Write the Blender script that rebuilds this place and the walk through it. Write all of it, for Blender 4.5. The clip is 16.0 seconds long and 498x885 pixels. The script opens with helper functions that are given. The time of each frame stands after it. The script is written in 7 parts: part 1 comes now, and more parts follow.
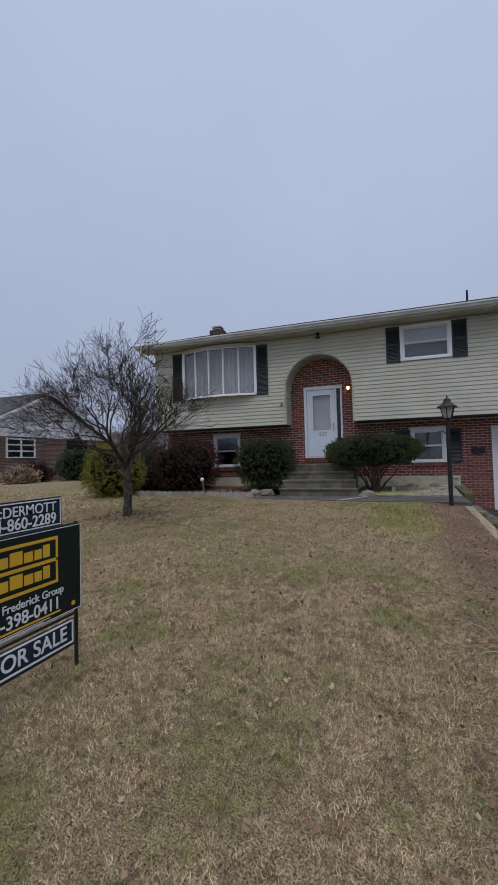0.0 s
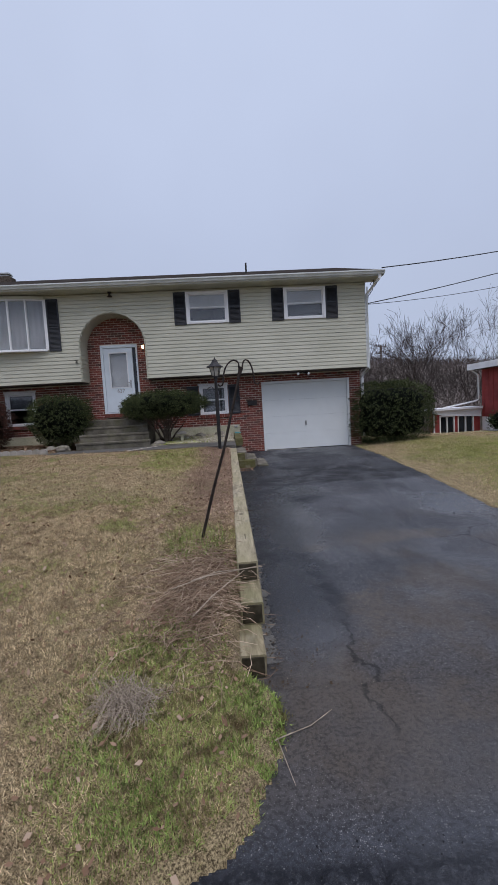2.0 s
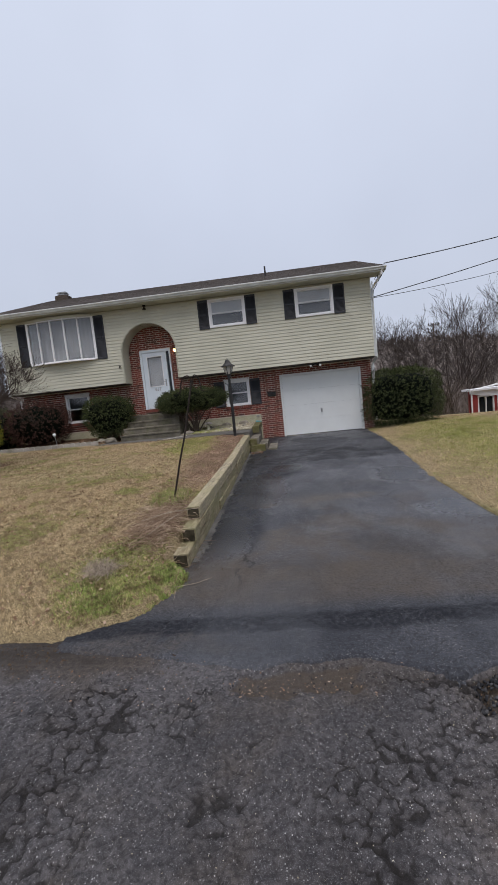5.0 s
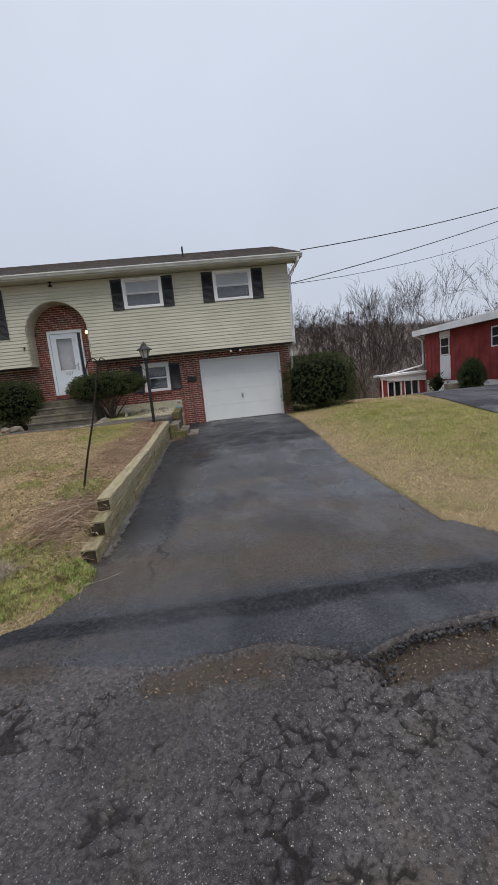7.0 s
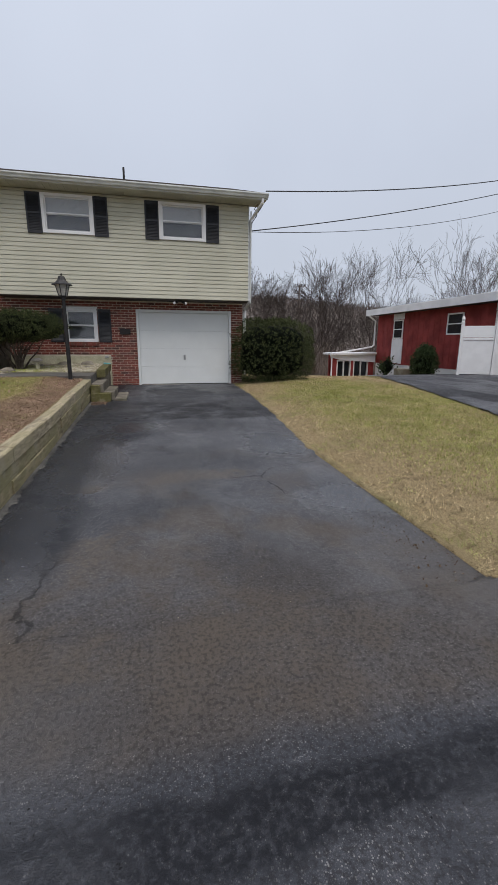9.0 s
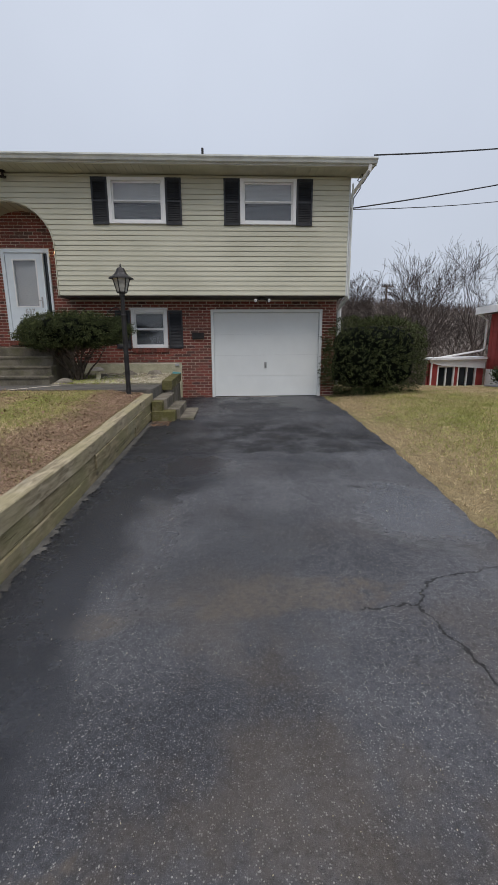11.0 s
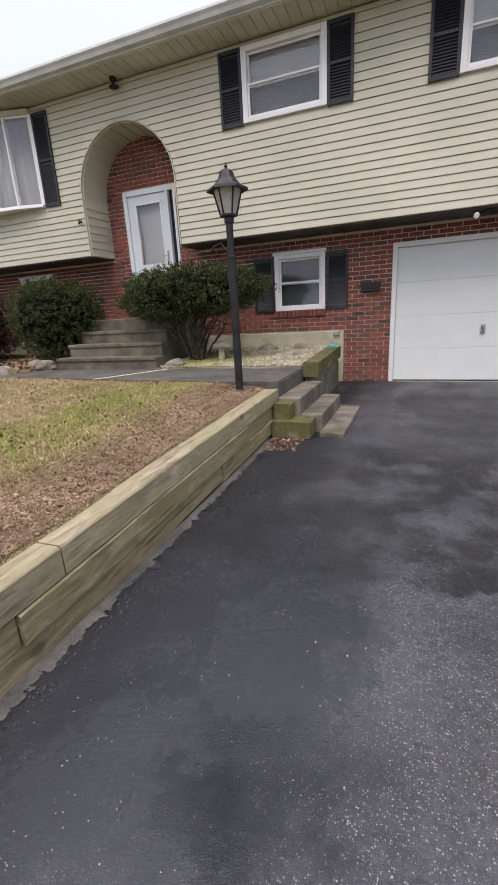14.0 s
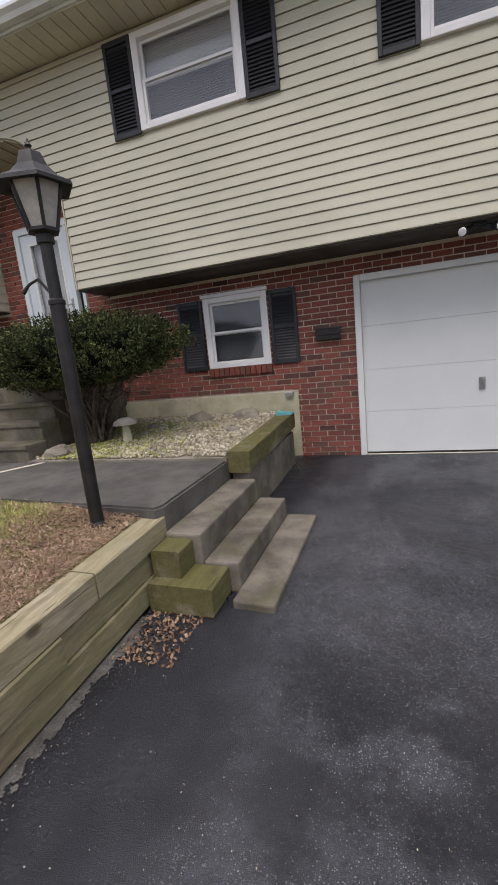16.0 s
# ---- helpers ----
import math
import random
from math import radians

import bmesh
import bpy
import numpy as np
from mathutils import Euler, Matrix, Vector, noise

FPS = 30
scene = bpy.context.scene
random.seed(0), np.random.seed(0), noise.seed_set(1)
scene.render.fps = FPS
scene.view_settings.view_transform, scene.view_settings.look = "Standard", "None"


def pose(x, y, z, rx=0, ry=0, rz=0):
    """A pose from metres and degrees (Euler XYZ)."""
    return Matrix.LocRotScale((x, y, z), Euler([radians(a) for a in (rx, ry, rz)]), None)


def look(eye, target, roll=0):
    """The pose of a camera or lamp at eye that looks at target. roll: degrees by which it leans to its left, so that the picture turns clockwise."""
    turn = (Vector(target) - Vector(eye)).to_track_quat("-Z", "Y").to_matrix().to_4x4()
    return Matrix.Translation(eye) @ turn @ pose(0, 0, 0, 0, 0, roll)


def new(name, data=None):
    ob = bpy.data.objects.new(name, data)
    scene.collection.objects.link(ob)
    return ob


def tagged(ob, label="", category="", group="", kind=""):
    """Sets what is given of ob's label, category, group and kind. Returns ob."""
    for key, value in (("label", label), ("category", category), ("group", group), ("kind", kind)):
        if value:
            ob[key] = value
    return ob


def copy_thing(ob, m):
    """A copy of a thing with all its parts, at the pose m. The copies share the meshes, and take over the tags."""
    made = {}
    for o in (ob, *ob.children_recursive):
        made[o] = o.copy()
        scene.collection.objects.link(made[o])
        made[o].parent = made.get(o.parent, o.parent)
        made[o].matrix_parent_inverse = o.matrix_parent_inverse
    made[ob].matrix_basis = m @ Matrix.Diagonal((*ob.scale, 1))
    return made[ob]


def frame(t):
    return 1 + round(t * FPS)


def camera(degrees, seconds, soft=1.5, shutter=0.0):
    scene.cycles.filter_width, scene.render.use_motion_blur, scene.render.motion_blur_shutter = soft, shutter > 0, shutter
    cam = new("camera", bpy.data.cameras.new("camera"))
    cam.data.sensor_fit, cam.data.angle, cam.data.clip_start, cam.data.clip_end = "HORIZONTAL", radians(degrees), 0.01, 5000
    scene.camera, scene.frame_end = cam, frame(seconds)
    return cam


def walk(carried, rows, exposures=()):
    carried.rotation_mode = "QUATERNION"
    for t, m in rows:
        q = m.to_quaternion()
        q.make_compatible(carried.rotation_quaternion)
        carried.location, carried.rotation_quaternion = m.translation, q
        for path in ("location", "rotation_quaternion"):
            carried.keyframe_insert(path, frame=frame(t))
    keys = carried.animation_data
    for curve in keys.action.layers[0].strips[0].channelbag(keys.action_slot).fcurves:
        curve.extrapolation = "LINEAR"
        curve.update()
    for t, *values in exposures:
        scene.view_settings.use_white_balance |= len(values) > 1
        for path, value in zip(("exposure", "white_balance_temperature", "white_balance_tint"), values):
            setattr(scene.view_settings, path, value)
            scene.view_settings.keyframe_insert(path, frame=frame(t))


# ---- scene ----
# ---- camera and its walk ----
cam = camera(61.1, 16.0)
METRES, EYE, TILT, LEAN, TURN = 13.4, 1.447, 0.0, 0.0, 19.7
ROWS = [
    (0.0, 0.0, 0.0, 0.0, 0.05, 2.18, 1.44),
    (0.5, 0.0194, -0.0214, -0.0038, -19.44, 1.15, 3.15),
    (1.0, 0.0364, -0.0407, -0.0077, -24.97, -2.54, 5.31),
    (1.5, 0.0499, -0.0605, -0.0096, -21.54, -3.9, 3.19),
    (2.0, 0.0532, -0.0911, -0.0077, -22.62, -4.6, 3.27),
    (2.5, 0.0608, -0.1195, -0.0054, -21.82, -3.82, 2.29),
    (3.0, 0.0633, -0.1478, -0.0025, -12.96, -2.61, 0.67),
    (3.5, 0.0616, -0.1741, -0.0059, -12.66, -3.72, 1.57),
    (4.0, 0.0752, -0.1994, -0.0063, -13.62, -4.0, 5.19),
    (6.5, 0.1053, -0.2451, -0.0069, -18.66, -8.42, 3.72),
    (7.0, 0.1078, -0.228, -0.0079, -25.08, -8.64, 5.83),
    (7.5, 0.1212, -0.2046, -0.0134, -27.76, -8.99, 4.67),
    (8.0, 0.131, -0.1767, -0.0171, -34.84, -12.04, 0.9),
    (10.5, 0.2024, -0.0023, -0.0158, -26.18, -13.63, -0.78),
    (11.0, 0.2164, 0.0353, -0.0174, -22.38, -12.59, 0.29),
    (11.5, 0.2278, 0.0752, -0.0177, -14.05, -11.93, 0.82),
    (12.0, 0.2415, 0.1125, -0.0171, -13.73, -11.97, 2.47),
    (12.5, 0.2617, 0.1471, -0.0179, -11.83, -13.05, 1.72),
    (13.0, 0.2734, 0.1821, -0.0173, -7.68, -13.67, 1.84),
    (13.5, 0.2925, 0.2204, -0.0225, -7.02, -16.11, 3.72),
    (14.0, 0.2975, 0.2622, -0.017, 1.36, -16.96, 3.19),
    (14.5, 0.3079, 0.2991, -0.0133, 5.26, -15.97, 6.76),
    (15.0, 0.3174, 0.3366, -0.0073, 16.9, -13.75, 6.58),
    (15.5, 0.3258, 0.3745, -0.0058, 16.83, -12.18, 6.97),
    (16.0, 0.3523, 0.4091, -0.0064, -0.81, -11.7, 5.76),
]
EXPOSURES = [(0.0, -0.30, 6000, 16), (0.5, -0.28, 6000, 15), (1.5, -0.08, 6100, 17), (2.5, -0.06, 6150, 17), (3.0, -0.10, 6250, 16), (3.5, -0.14, 6350, 16), (4.0, 0.10, 6450, 16), (6.5, 0.17, 6750, 13), (8.0, 0.14, 6750, 13), (10.5, 0.14, 6800, 13), (11.5, 0.12, 6750, 12), (12.0, 0.28, 6800, 14), (12.5, 0.28, 6850, 14), (13.0, 0.42, 6850, 15), (13.5, 0.46, 6900, 17), (14.0, 0.74, 6950, 18), (14.5, 0.45, 6950, 18), (15.5, 0.46, 6950, 19), (16.0, 0.48, 6900, 18)]
walk(cam, [(t, pose(0, 0, EYE, TILT, LEAN, TURN) @ pose(METRES * x, METRES * y, METRES * z, 90 + pitch, roll, yaw)) for t, x, y, z, yaw, pitch, roll in ROWS], EXPOSURES)

# ---- world and sun: an even overcast sky ----
world = bpy.data.worlds.new("overcast_sky")
scene.world = world
world.use_nodes = True
wn, wl = world.node_tree.nodes, world.node_tree.links
wn.clear()
w_out = wn.new("ShaderNodeOutputWorld")
w_bg = wn.new("ShaderNodeBackground")
w_sky = wn.new("ShaderNodeTexSky")
w_sky.sky_type = "NISHITA"
w_sky.sun_disc = False
w_sky.sun_elevation = radians(61)
w_sky.sun_rotation = radians(200)
w_sky.dust_density = 4.0
w_tc = wn.new("ShaderNodeTexCoord")
w_sep = wn.new("ShaderNodeSeparateXYZ")
w_ramp = wn.new("ShaderNodeValToRGB")
el = w_ramp.color_ramp.elements
el[0].position, el[0].color = 0.0, (0.585, 0.665, 0.78, 1)
el[1].position, el[1].color = 1.0, (2.3, 2.45, 2.7, 1)
e2 = el.new(0.35)
e2.color = (0.625, 0.715, 0.86, 1)
e3 = el.new(0.68)
e3.color = (0.725, 0.825, 0.98, 1)
e4 = el.new(0.82)
e4.color = (0.78, 0.88, 1.04, 1)
w_noise = wn.new("ShaderNodeTexNoise")
w_noise.inputs["Scale"].default_value = 1.6
w_noise.inputs["Detail"].default_value = 4
w_map = wn.new("ShaderNodeMapRange")
w_map.inputs["From Min"].default_value, w_map.inputs["From Max"].default_value = 0.3, 0.7
w_map.inputs["To Min"].default_value, w_map.inputs["To Max"].default_value = 0.95, 1.05
w_cloud = wn.new("ShaderNodeMixRGB")
w_cloud.blend_type = "MULTIPLY"
w_cloud.inputs[0].default_value = 1.0
w_thin = wn.new("ShaderNodeMixRGB")
w_thin.blend_type = "ADD"
w_thin.inputs[0].default_value = 0.006
wl.new(w_tc.outputs["Generated"], w_sep.inputs[0])
wl.new(w_sep.outputs["Z"], w_ramp.inputs[0])
wl.new(w_tc.outputs["Generated"], w_noise.inputs["Vector"])
wl.new(w_noise.outputs[0], w_map.inputs["Value"])
wl.new(w_ramp.outputs[0], w_cloud.inputs[1])
wl.new(w_map.outputs[0], w_cloud.inputs[2])
wl.new(w_cloud.outputs[0], w_thin.inputs[1])
wl.new(w_sky.outputs[0], w_thin.inputs[2])
wl.new(w_thin.outputs[0], w_bg.inputs[0])
w_bg.inputs[1].default_value = 0.78
wl.new(w_bg.outputs[0], w_out.inputs[0])

sun = new("sun", bpy.data.lights.new("sun", "SUN"))
sun.data.energy, sun.data.angle, sun.data.color = 1.45, radians(40), (1.0, 0.97, 0.93)
sun.matrix_world = look((2, -8, 24), (0, 5, 0))


# ---- materials ----
def rgb(c):
    return (c[0], c[1], c[2], 1.0)


class Mat:
    """A node material with a principled surface."""

    def __init__(self, name, rough=0.7, metal=0.0, spec=0.5):
        self.m = bpy.data.materials.new(name)
        self.m.use_nodes = True
        self.n, self.l = self.m.node_tree.nodes, self.m.node_tree.links
        self.p = self.n["Principled BSDF"]
        self.p.inputs["Roughness"].default_value = rough
        self.p.inputs["Metallic"].default_value = metal
        self.p.inputs["Specular IOR Level"].default_value = spec
        self.co = self.n.new("ShaderNodeNewGeometry").outputs["Position"]

    def scaled(self, sx, sy, sz):
        v = self.n.new("ShaderNodeVectorMath")
        v.operation = "MULTIPLY"
        v.inputs[1].default_value = (sx, sy, sz)
        self.l.new(self.co, v.inputs[0])
        return v.outputs[0]

    def noise(self, scale, detail=4.0, rough=0.55, vec=None, distort=0.0):
        t = self.n.new("ShaderNodeTexNoise")
        t.inputs["Scale"].default_value, t.inputs["Detail"].default_value = scale, detail
        t.inputs["Roughness"].default_value, t.inputs["Distortion"].default_value = rough, distort
        self.l.new(vec or self.co, t.inputs["Vector"])
        return t.outputs[0]

    def voronoi(self, scale, feature="F1", out="Distance", vec=None, rand=1.0):
        t = self.n.new("ShaderNodeTexVoronoi")
        t.feature = feature
        t.inputs["Scale"].default_value = scale
        t.inputs["Randomness"].default_value = rand
        self.l.new(vec or self.co, t.inputs["Vector"])
        return t.outputs[out]

    def band(self, value, lo, hi, a=0.0, b=1.0):
        t = self.n.new("ShaderNodeMapRange")
        t.interpolation_type = "SMOOTHSTEP"
        for k, v in (("From Min", lo), ("From Max", hi), ("To Min", a), ("To Max", b)):
            t.inputs[k].default_value = v
        self.l.new(value, t.inputs["Value"])
        return t.outputs[0]

    def math(self, op, a, b):
        t = self.n.new("ShaderNodeMath")
        t.operation = op
        for i, v in enumerate((a, b)):
            if isinstance(v, (int, float)):
                t.inputs[i].default_value = v
            else:
                self.l.new(v, t.inputs[i])
        return t.outputs[0]

    def mix(self, fac, a, b, mode="MIX"):
        t = self.n.new("ShaderNodeMixRGB")
        t.blend_type = mode
        for i, v in enumerate((fac, a, b)):
            if isinstance(v, (int, float)):
                t.inputs[i].default_value = v
            elif isinstance(v, tuple):
                t.inputs[i].default_value = rgb(v)
            else:
                self.l.new(v, t.inputs[i])
        return t.outputs[0]

    def axis(self, i):
        t = self.n.new("ShaderNodeSeparateXYZ")
        self.l.new(self.co, t.inputs[0])
        return t.outputs[i]

    def island(self):
        return self.n.new("ShaderNodeNewGeometry").outputs["Random Per Island"]

    def piece(self):
        return self.n.new("ShaderNodeObjectInfo").outputs["Random"]

    def ramp(self, value, *stops):
        t = self.n.new("ShaderNodeValToRGB")
        e = t.color_ramp.elements
        while len(e) < len(stops):
            e.new(0.5)
        for k, (p, c) in zip(e, stops):
            k.position, k.color = p, rgb(c)
        self.l.new(value, t.inputs[0])
        return t.outputs[0]

    def colour(self, c):
        if isinstance(c, tuple):
            self.p.inputs["Base Color"].default_value = rgb(c)
        else:
            self.l.new(c, self.p.inputs["Base Color"])
        return self

    def rough(self, r):
        self.l.new(r, self.p.inputs["Roughness"])
        return self

    def bump(self, height, strength=0.4, dist=0.01):
        t = self.n.new("ShaderNodeBump")
        t.inputs["Strength"].default_value, t.inputs["Distance"].default_value = strength, dist
        self.l.new(height, t.inputs["Height"])
        self.l.new(t.outputs[0], self.p.inputs["Normal"])
        return self


def plain(name, c, rough=0.6, metal=0.0, vary=0.18, scale=6.0, bump=0.0, spec=0.5):
    """Paint or plastic with soft stains and fine grain."""
    k = Mat(name, rough, metal, spec)
    n1, n2 = k.noise(scale, 5), k.noise(scale * 14, 3)
    dark = tuple(v * (1 - vary * 1.6) for v in c)
    light = tuple(min(1, v * (1 + vary * 0.6)) for v in c)
    k.colour(k.mix(k.band(n2, 0.25, 0.8, 0.0, 0.25), k.mix(k.band(n1, 0.3, 0.7), dark, light), dark))
    k.rough(k.band(n1, 0.3, 0.7, min(1, rough * 1.12), rough * 0.88))
    if bump:
        k.bump(n2, bump, 0.004)
    return k.m


def leafy(name, a, b, c, rough=0.6):
    """Leaves or blades, each with a tone of its own."""
    k = Mat(name, max(rough, 0.75), 0, 0.12)
    k.colour(k.mix(k.band(k.noise(2.2, 3), 0.35, 0.65, 0, 0.5), k.ramp(k.island(), (0.0, a), (0.6, b), (1.0, c)), a))
    return k.m


def brick_material(name):
    k = Mat(name, 0.85, 0, 0.25)
    r = k.math("FRACT", k.math("ADD", k.island(), k.piece()), 0.0)
    c = k.ramp(r, (0.0, (0.085, 0.042, 0.036)), (0.18, (0.19, 0.062, 0.048)), (0.5, (0.29, 0.086, 0.062)), (0.8, (0.21, 0.064, 0.049)), (0.95, (0.15, 0.075, 0.055)), (1.0, (0.09, 0.052, 0.044)))
    n = k.noise(60, 4)
    k.colour(k.mix(k.band(n, 0.3, 0.75, 0, 0.45), c, (0.11, 0.05, 0.04)))
    return k.bump(k.noise(140, 4), 0.5, 0.004).m


def far_brick_material():
    """Brickwork of the distant house: courses along y and z."""
    k = Mat("distant_brown_brick", 0.9, 0, 0.2)
    sep = k.n.new("ShaderNodeSeparateXYZ")
    com = k.n.new("ShaderNodeCombineXYZ")
    k.l.new(k.co, sep.inputs[0])
    k.l.new(sep.outputs[1], com.inputs[0])
    k.l.new(sep.outputs[2], com.inputs[1])
    t = k.n.new("ShaderNodeTexBrick")
    for key, val in (("Scale", 1.0), ("Brick Width", 0.205), ("Row Height", 0.068), ("Mortar Size", 0.010)):
        t.inputs[key].default_value = val
    t.inputs["Color1"].default_value = rgb((0.20, 0.085, 0.065))
    t.inputs["Color2"].default_value = rgb((0.09, 0.055, 0.047))
    t.inputs["Mortar"].default_value = rgb((0.30, 0.26, 0.22))
    k.l.new(com.outputs[0], t.inputs["Vector"])
    k.colour(k.mix(k.band(k.noise(1.1, 4), 0.35, 0.65, 0, 0.4), t.outputs["Color"], (0.12, 0.075, 0.06)))
    return k.m


def wood_material(name, fresh, green, dark, along="y"):
    """Weathered timber: grain along its length, checks, algae."""
    k = Mat(name, 0.85, 0, 0.2)
    stretch = (lambda q, r: k.scaled(q, r, q)) if along == "y" else (lambda q, r: k.scaled(r, q, q))
    g = k.noise(1.0, 6, 0.6, stretch(24, 4.2), 0.5)
    fine = k.noise(1.0, 4, 0.6, stretch(110, 13.0))
    checks = k.band(k.noise(1.0, 3, 0.55, stretch(30, 1.6), 0.5), 0.29, 0.33, 1.0, 0.0)
    base = k.mix(k.band(g, 0.3, 0.7), dark, fresh)
    algae = k.band(k.noise(1.7, 5, 0.6), 0.36, 0.62)
    base = k.mix(k.math("MULTIPLY", algae, 0.8), base, green)
    grey = k.band(k.noise(3.1, 5, 0.65), 0.52, 0.70)
    base = k.mix(k.math("MULTIPLY", grey, 0.5), base, (0.30, 0.27, 0.21))
    knots = k.band(k.voronoi(3.4, "F1", "Distance", k.scaled(1.0, 0.6, 1.0)), 0.05, 0.11, 0.75, 0.0)
    base = k.mix(knots, base, (0.07, 0.055, 0.035))
    base = k.mix(k.math("MULTIPLY", checks, 0.7), base, (0.045, 0.038, 0.025))
    k.colour(k.mix(k.band(fine, 0.45, 0.75, 0, 0.45), base, dark))
    h = k.math("SUBTRACT", k.math("ADD", g, k.math("MULTIPLY", fine, 0.5)), k.math("MULTIPLY", checks, 1.4))
    return k.bump(h, 0.6, 0.007).m


def asphalt_material(name, street):
    """Aggregate in tar: specks, pale stones, cracks, silt, damp patches."""
    k = Mat(name, 0.6, 0, 0.3)
    fine, mid, big = k.noise(300, 3, 0.7), k.noise(30, 5, 0.65), k.noise(0.9, 5, 0.6)
    warp = k.n.new("ShaderNodeVectorMath")
    warp.operation = "ADD"
    wob = k.n.new("ShaderNodeTexNoise")
    wob.inputs["Scale"].default_value, wob.inputs["Detail"].default_value = 7.0, 7.0
    sc = k.n.new("ShaderNodeVectorMath")
    sc.operation = "SCALE"
    sc.inputs["Scale"].default_value = 0.13
    k.l.new(k.co, wob.inputs["Vector"])
    k.l.new(wob.outputs["Color"], sc.inputs[0])
    k.l.new(k.co, warp.inputs[0])
    k.l.new(sc.outputs[0], warp.inputs[1])

    def grain(scale, lo, hi, edge):
        cell = k.n.new("ShaderNodeTexVoronoi")
        cell.inputs["Scale"].default_value = scale
        k.l.new(k.co, cell.inputs["Vector"])
        sep = k.n.new("ShaderNodeSeparateColor")
        k.l.new(cell.outputs["Color"], sep.inputs[0])
        return k.math("MULTIPLY", k.band(cell.outputs["Distance"], edge, edge * 1.6, 1, 0), k.band(sep.outputs[0], lo, hi)), cell.outputs["Distance"]

    small, d_small = grain(260, 0.30, 0.95, 0.36)
    pale, d_pale = grain(165, 0.90 if street else 0.80, 0.96 if street else 0.90, 0.33)
    chip, d_chip = grain(120, 0.975, 0.985, 0.28)
    tar = (0.040, 0.043, 0.052) if not street else (0.044, 0.040, 0.041)
    worn = (0.093, 0.096, 0.108) if not street else (0.098, 0.090, 0.090)
    c = k.mix(k.band(big, 0.34, 0.66), tar, worn)
    c = k.mix(k.band(mid, 0.38, 0.66, 0.0, 0.6 if street else 0.4), c, (0.022, 0.021, 0.023))
    c = k.mix(k.math("MULTIPLY", small, 0.40 if street else 0.65), c, (0.19, 0.19, 0.20))
    c = k.mix(k.math("MULTIPLY", pale, k.band(big, 0.3, 0.6, 0.35, 0.95)), c, (0.36, 0.355, 0.345))
    c = k.mix(chip, c, (0.38, 0.37, 0.355))
    silt_zone = k.math("MULTIPLY", k.band(k.noise(1.3, 5, 0.65), 0.47, 0.66), k.band(k.axis(1), 5.2 if not street else 1.2, 0.4, 0.12, 1.0))
    if not street:
        silt_zone = k.math("MULTIPLY", silt_zone, k.band(k.axis(1), 0.35, 0.6))
    c = k.mix(k.math("MULTIPLY", silt_zone, 0.3 if street else 0.70), c, (0.115, 0.090, 0.066))
    def blot(x, y, rx, ry, wob=0.5):
        """A ragged patch round a place, 0 to 1."""
        u = k.math("DIVIDE", k.math("SUBTRACT", k.axis(0), x), rx)
        v = k.math("DIVIDE", k.math("SUBTRACT", k.axis(1), y), ry)
        d = k.math("ADD", k.math("ADD", k.math("MULTIPLY", u, u), k.math("MULTIPLY", v, v)), k.math("MULTIPLY", k.math("SUBTRACT", k.noise(4.0, 6, 0.65), 0.5), wob * 6))
        return k.band(d, 0.35, 1.25, 1.0, 0.0)

    if street:
        for q in ((0.9, -0.02, 0.75, 0.22), (0.2, -1.5, 1.2, 0.4), (3.2, -1.7, 0.9, 0.35)):
            c = k.mix(k.math("MULTIPLY", blot(*q, wob=0.8), k.band(mid, 0.3, 0.65, 0.8, 0.25)), c, (0.095, 0.074, 0.056))
    else:
        for q in ((2.85, 3.5, 0.60, 0.20), (1.84, 3.3, 0.20, 0.10), (1.65, 1.05, 0.55, 0.48), (1.3, 0.05, 0.65, 0.20), (2.9, 0.95, 0.9, 0.25), (2.0, 2.0, 0.25, 0.35)):
            c = k.mix(k.math("MULTIPLY", blot(*q, wob=0.8), k.band(mid, 0.3, 0.65, 0.75, 0.25)), c, (0.125, 0.100, 0.074))
    height = k.math("ADD", k.math("MULTIPLY", fine, 0.6), k.band(d_small, 0.1, 0.6, 0.8, 0.0))
    height = k.math("ADD", height, k.math("MULTIPLY", pale, 0.8))
    lines = k.band(k.voronoi(0.45 if not street else 0.9, "DISTANCE_TO_EDGE", "Distance", warp.outputs[0]), 0.0015, 0.0055, 1, 0)
    cracks = k.math("MULTIPLY", k.math("MULTIPLY", lines, k.band(k.noise(0.6, 2), 0.50, 0.56)), k.math("MULTIPLY", k.band(k.axis(1), 4.6, 4.0), k.band(k.axis(0), 2.9, 3.2) if not street else 1.0))
    height = k.math("ADD", height, k.math("MULTIPLY", mid, 1.6))
    pits = k.band(k.noise(55, 4, 0.6), 0.40, 0.52, 1.0, 0.0)
    if not street:
        low = k.math("ADD", k.axis(1), k.math("MULTIPLY", k.noise(1.8, 5, 0.6), 1.6))
        c = k.mix(k.math("MULTIPLY", k.band(low, 3.6, 1.5, 0.0, 0.62), k.band(k.axis(1), 0.35, 0.62)), c, (0.082, 0.069, 0.059))
        c = k.mix(k.math("MULTIPLY", k.band(k.axis(1), 0.58, 0.36, 0.0, 0.6), k.band(k.noise(3.0, 5, 0.6), 0.35, 0.6, 0.5, 1.0)), c, (0.036, 0.039, 0.047))
        pits = k.math("MULTIPLY", pits, k.band(low, 4.0, 1.6, 0.25, 0.85))
    c = k.mix(k.math("MULTIPLY", pits, 0.55), c, (0.016, 0.014, 0.014))
    height = k.math("SUBTRACT", height, k.math("MULTIPLY", pits, 0.9))
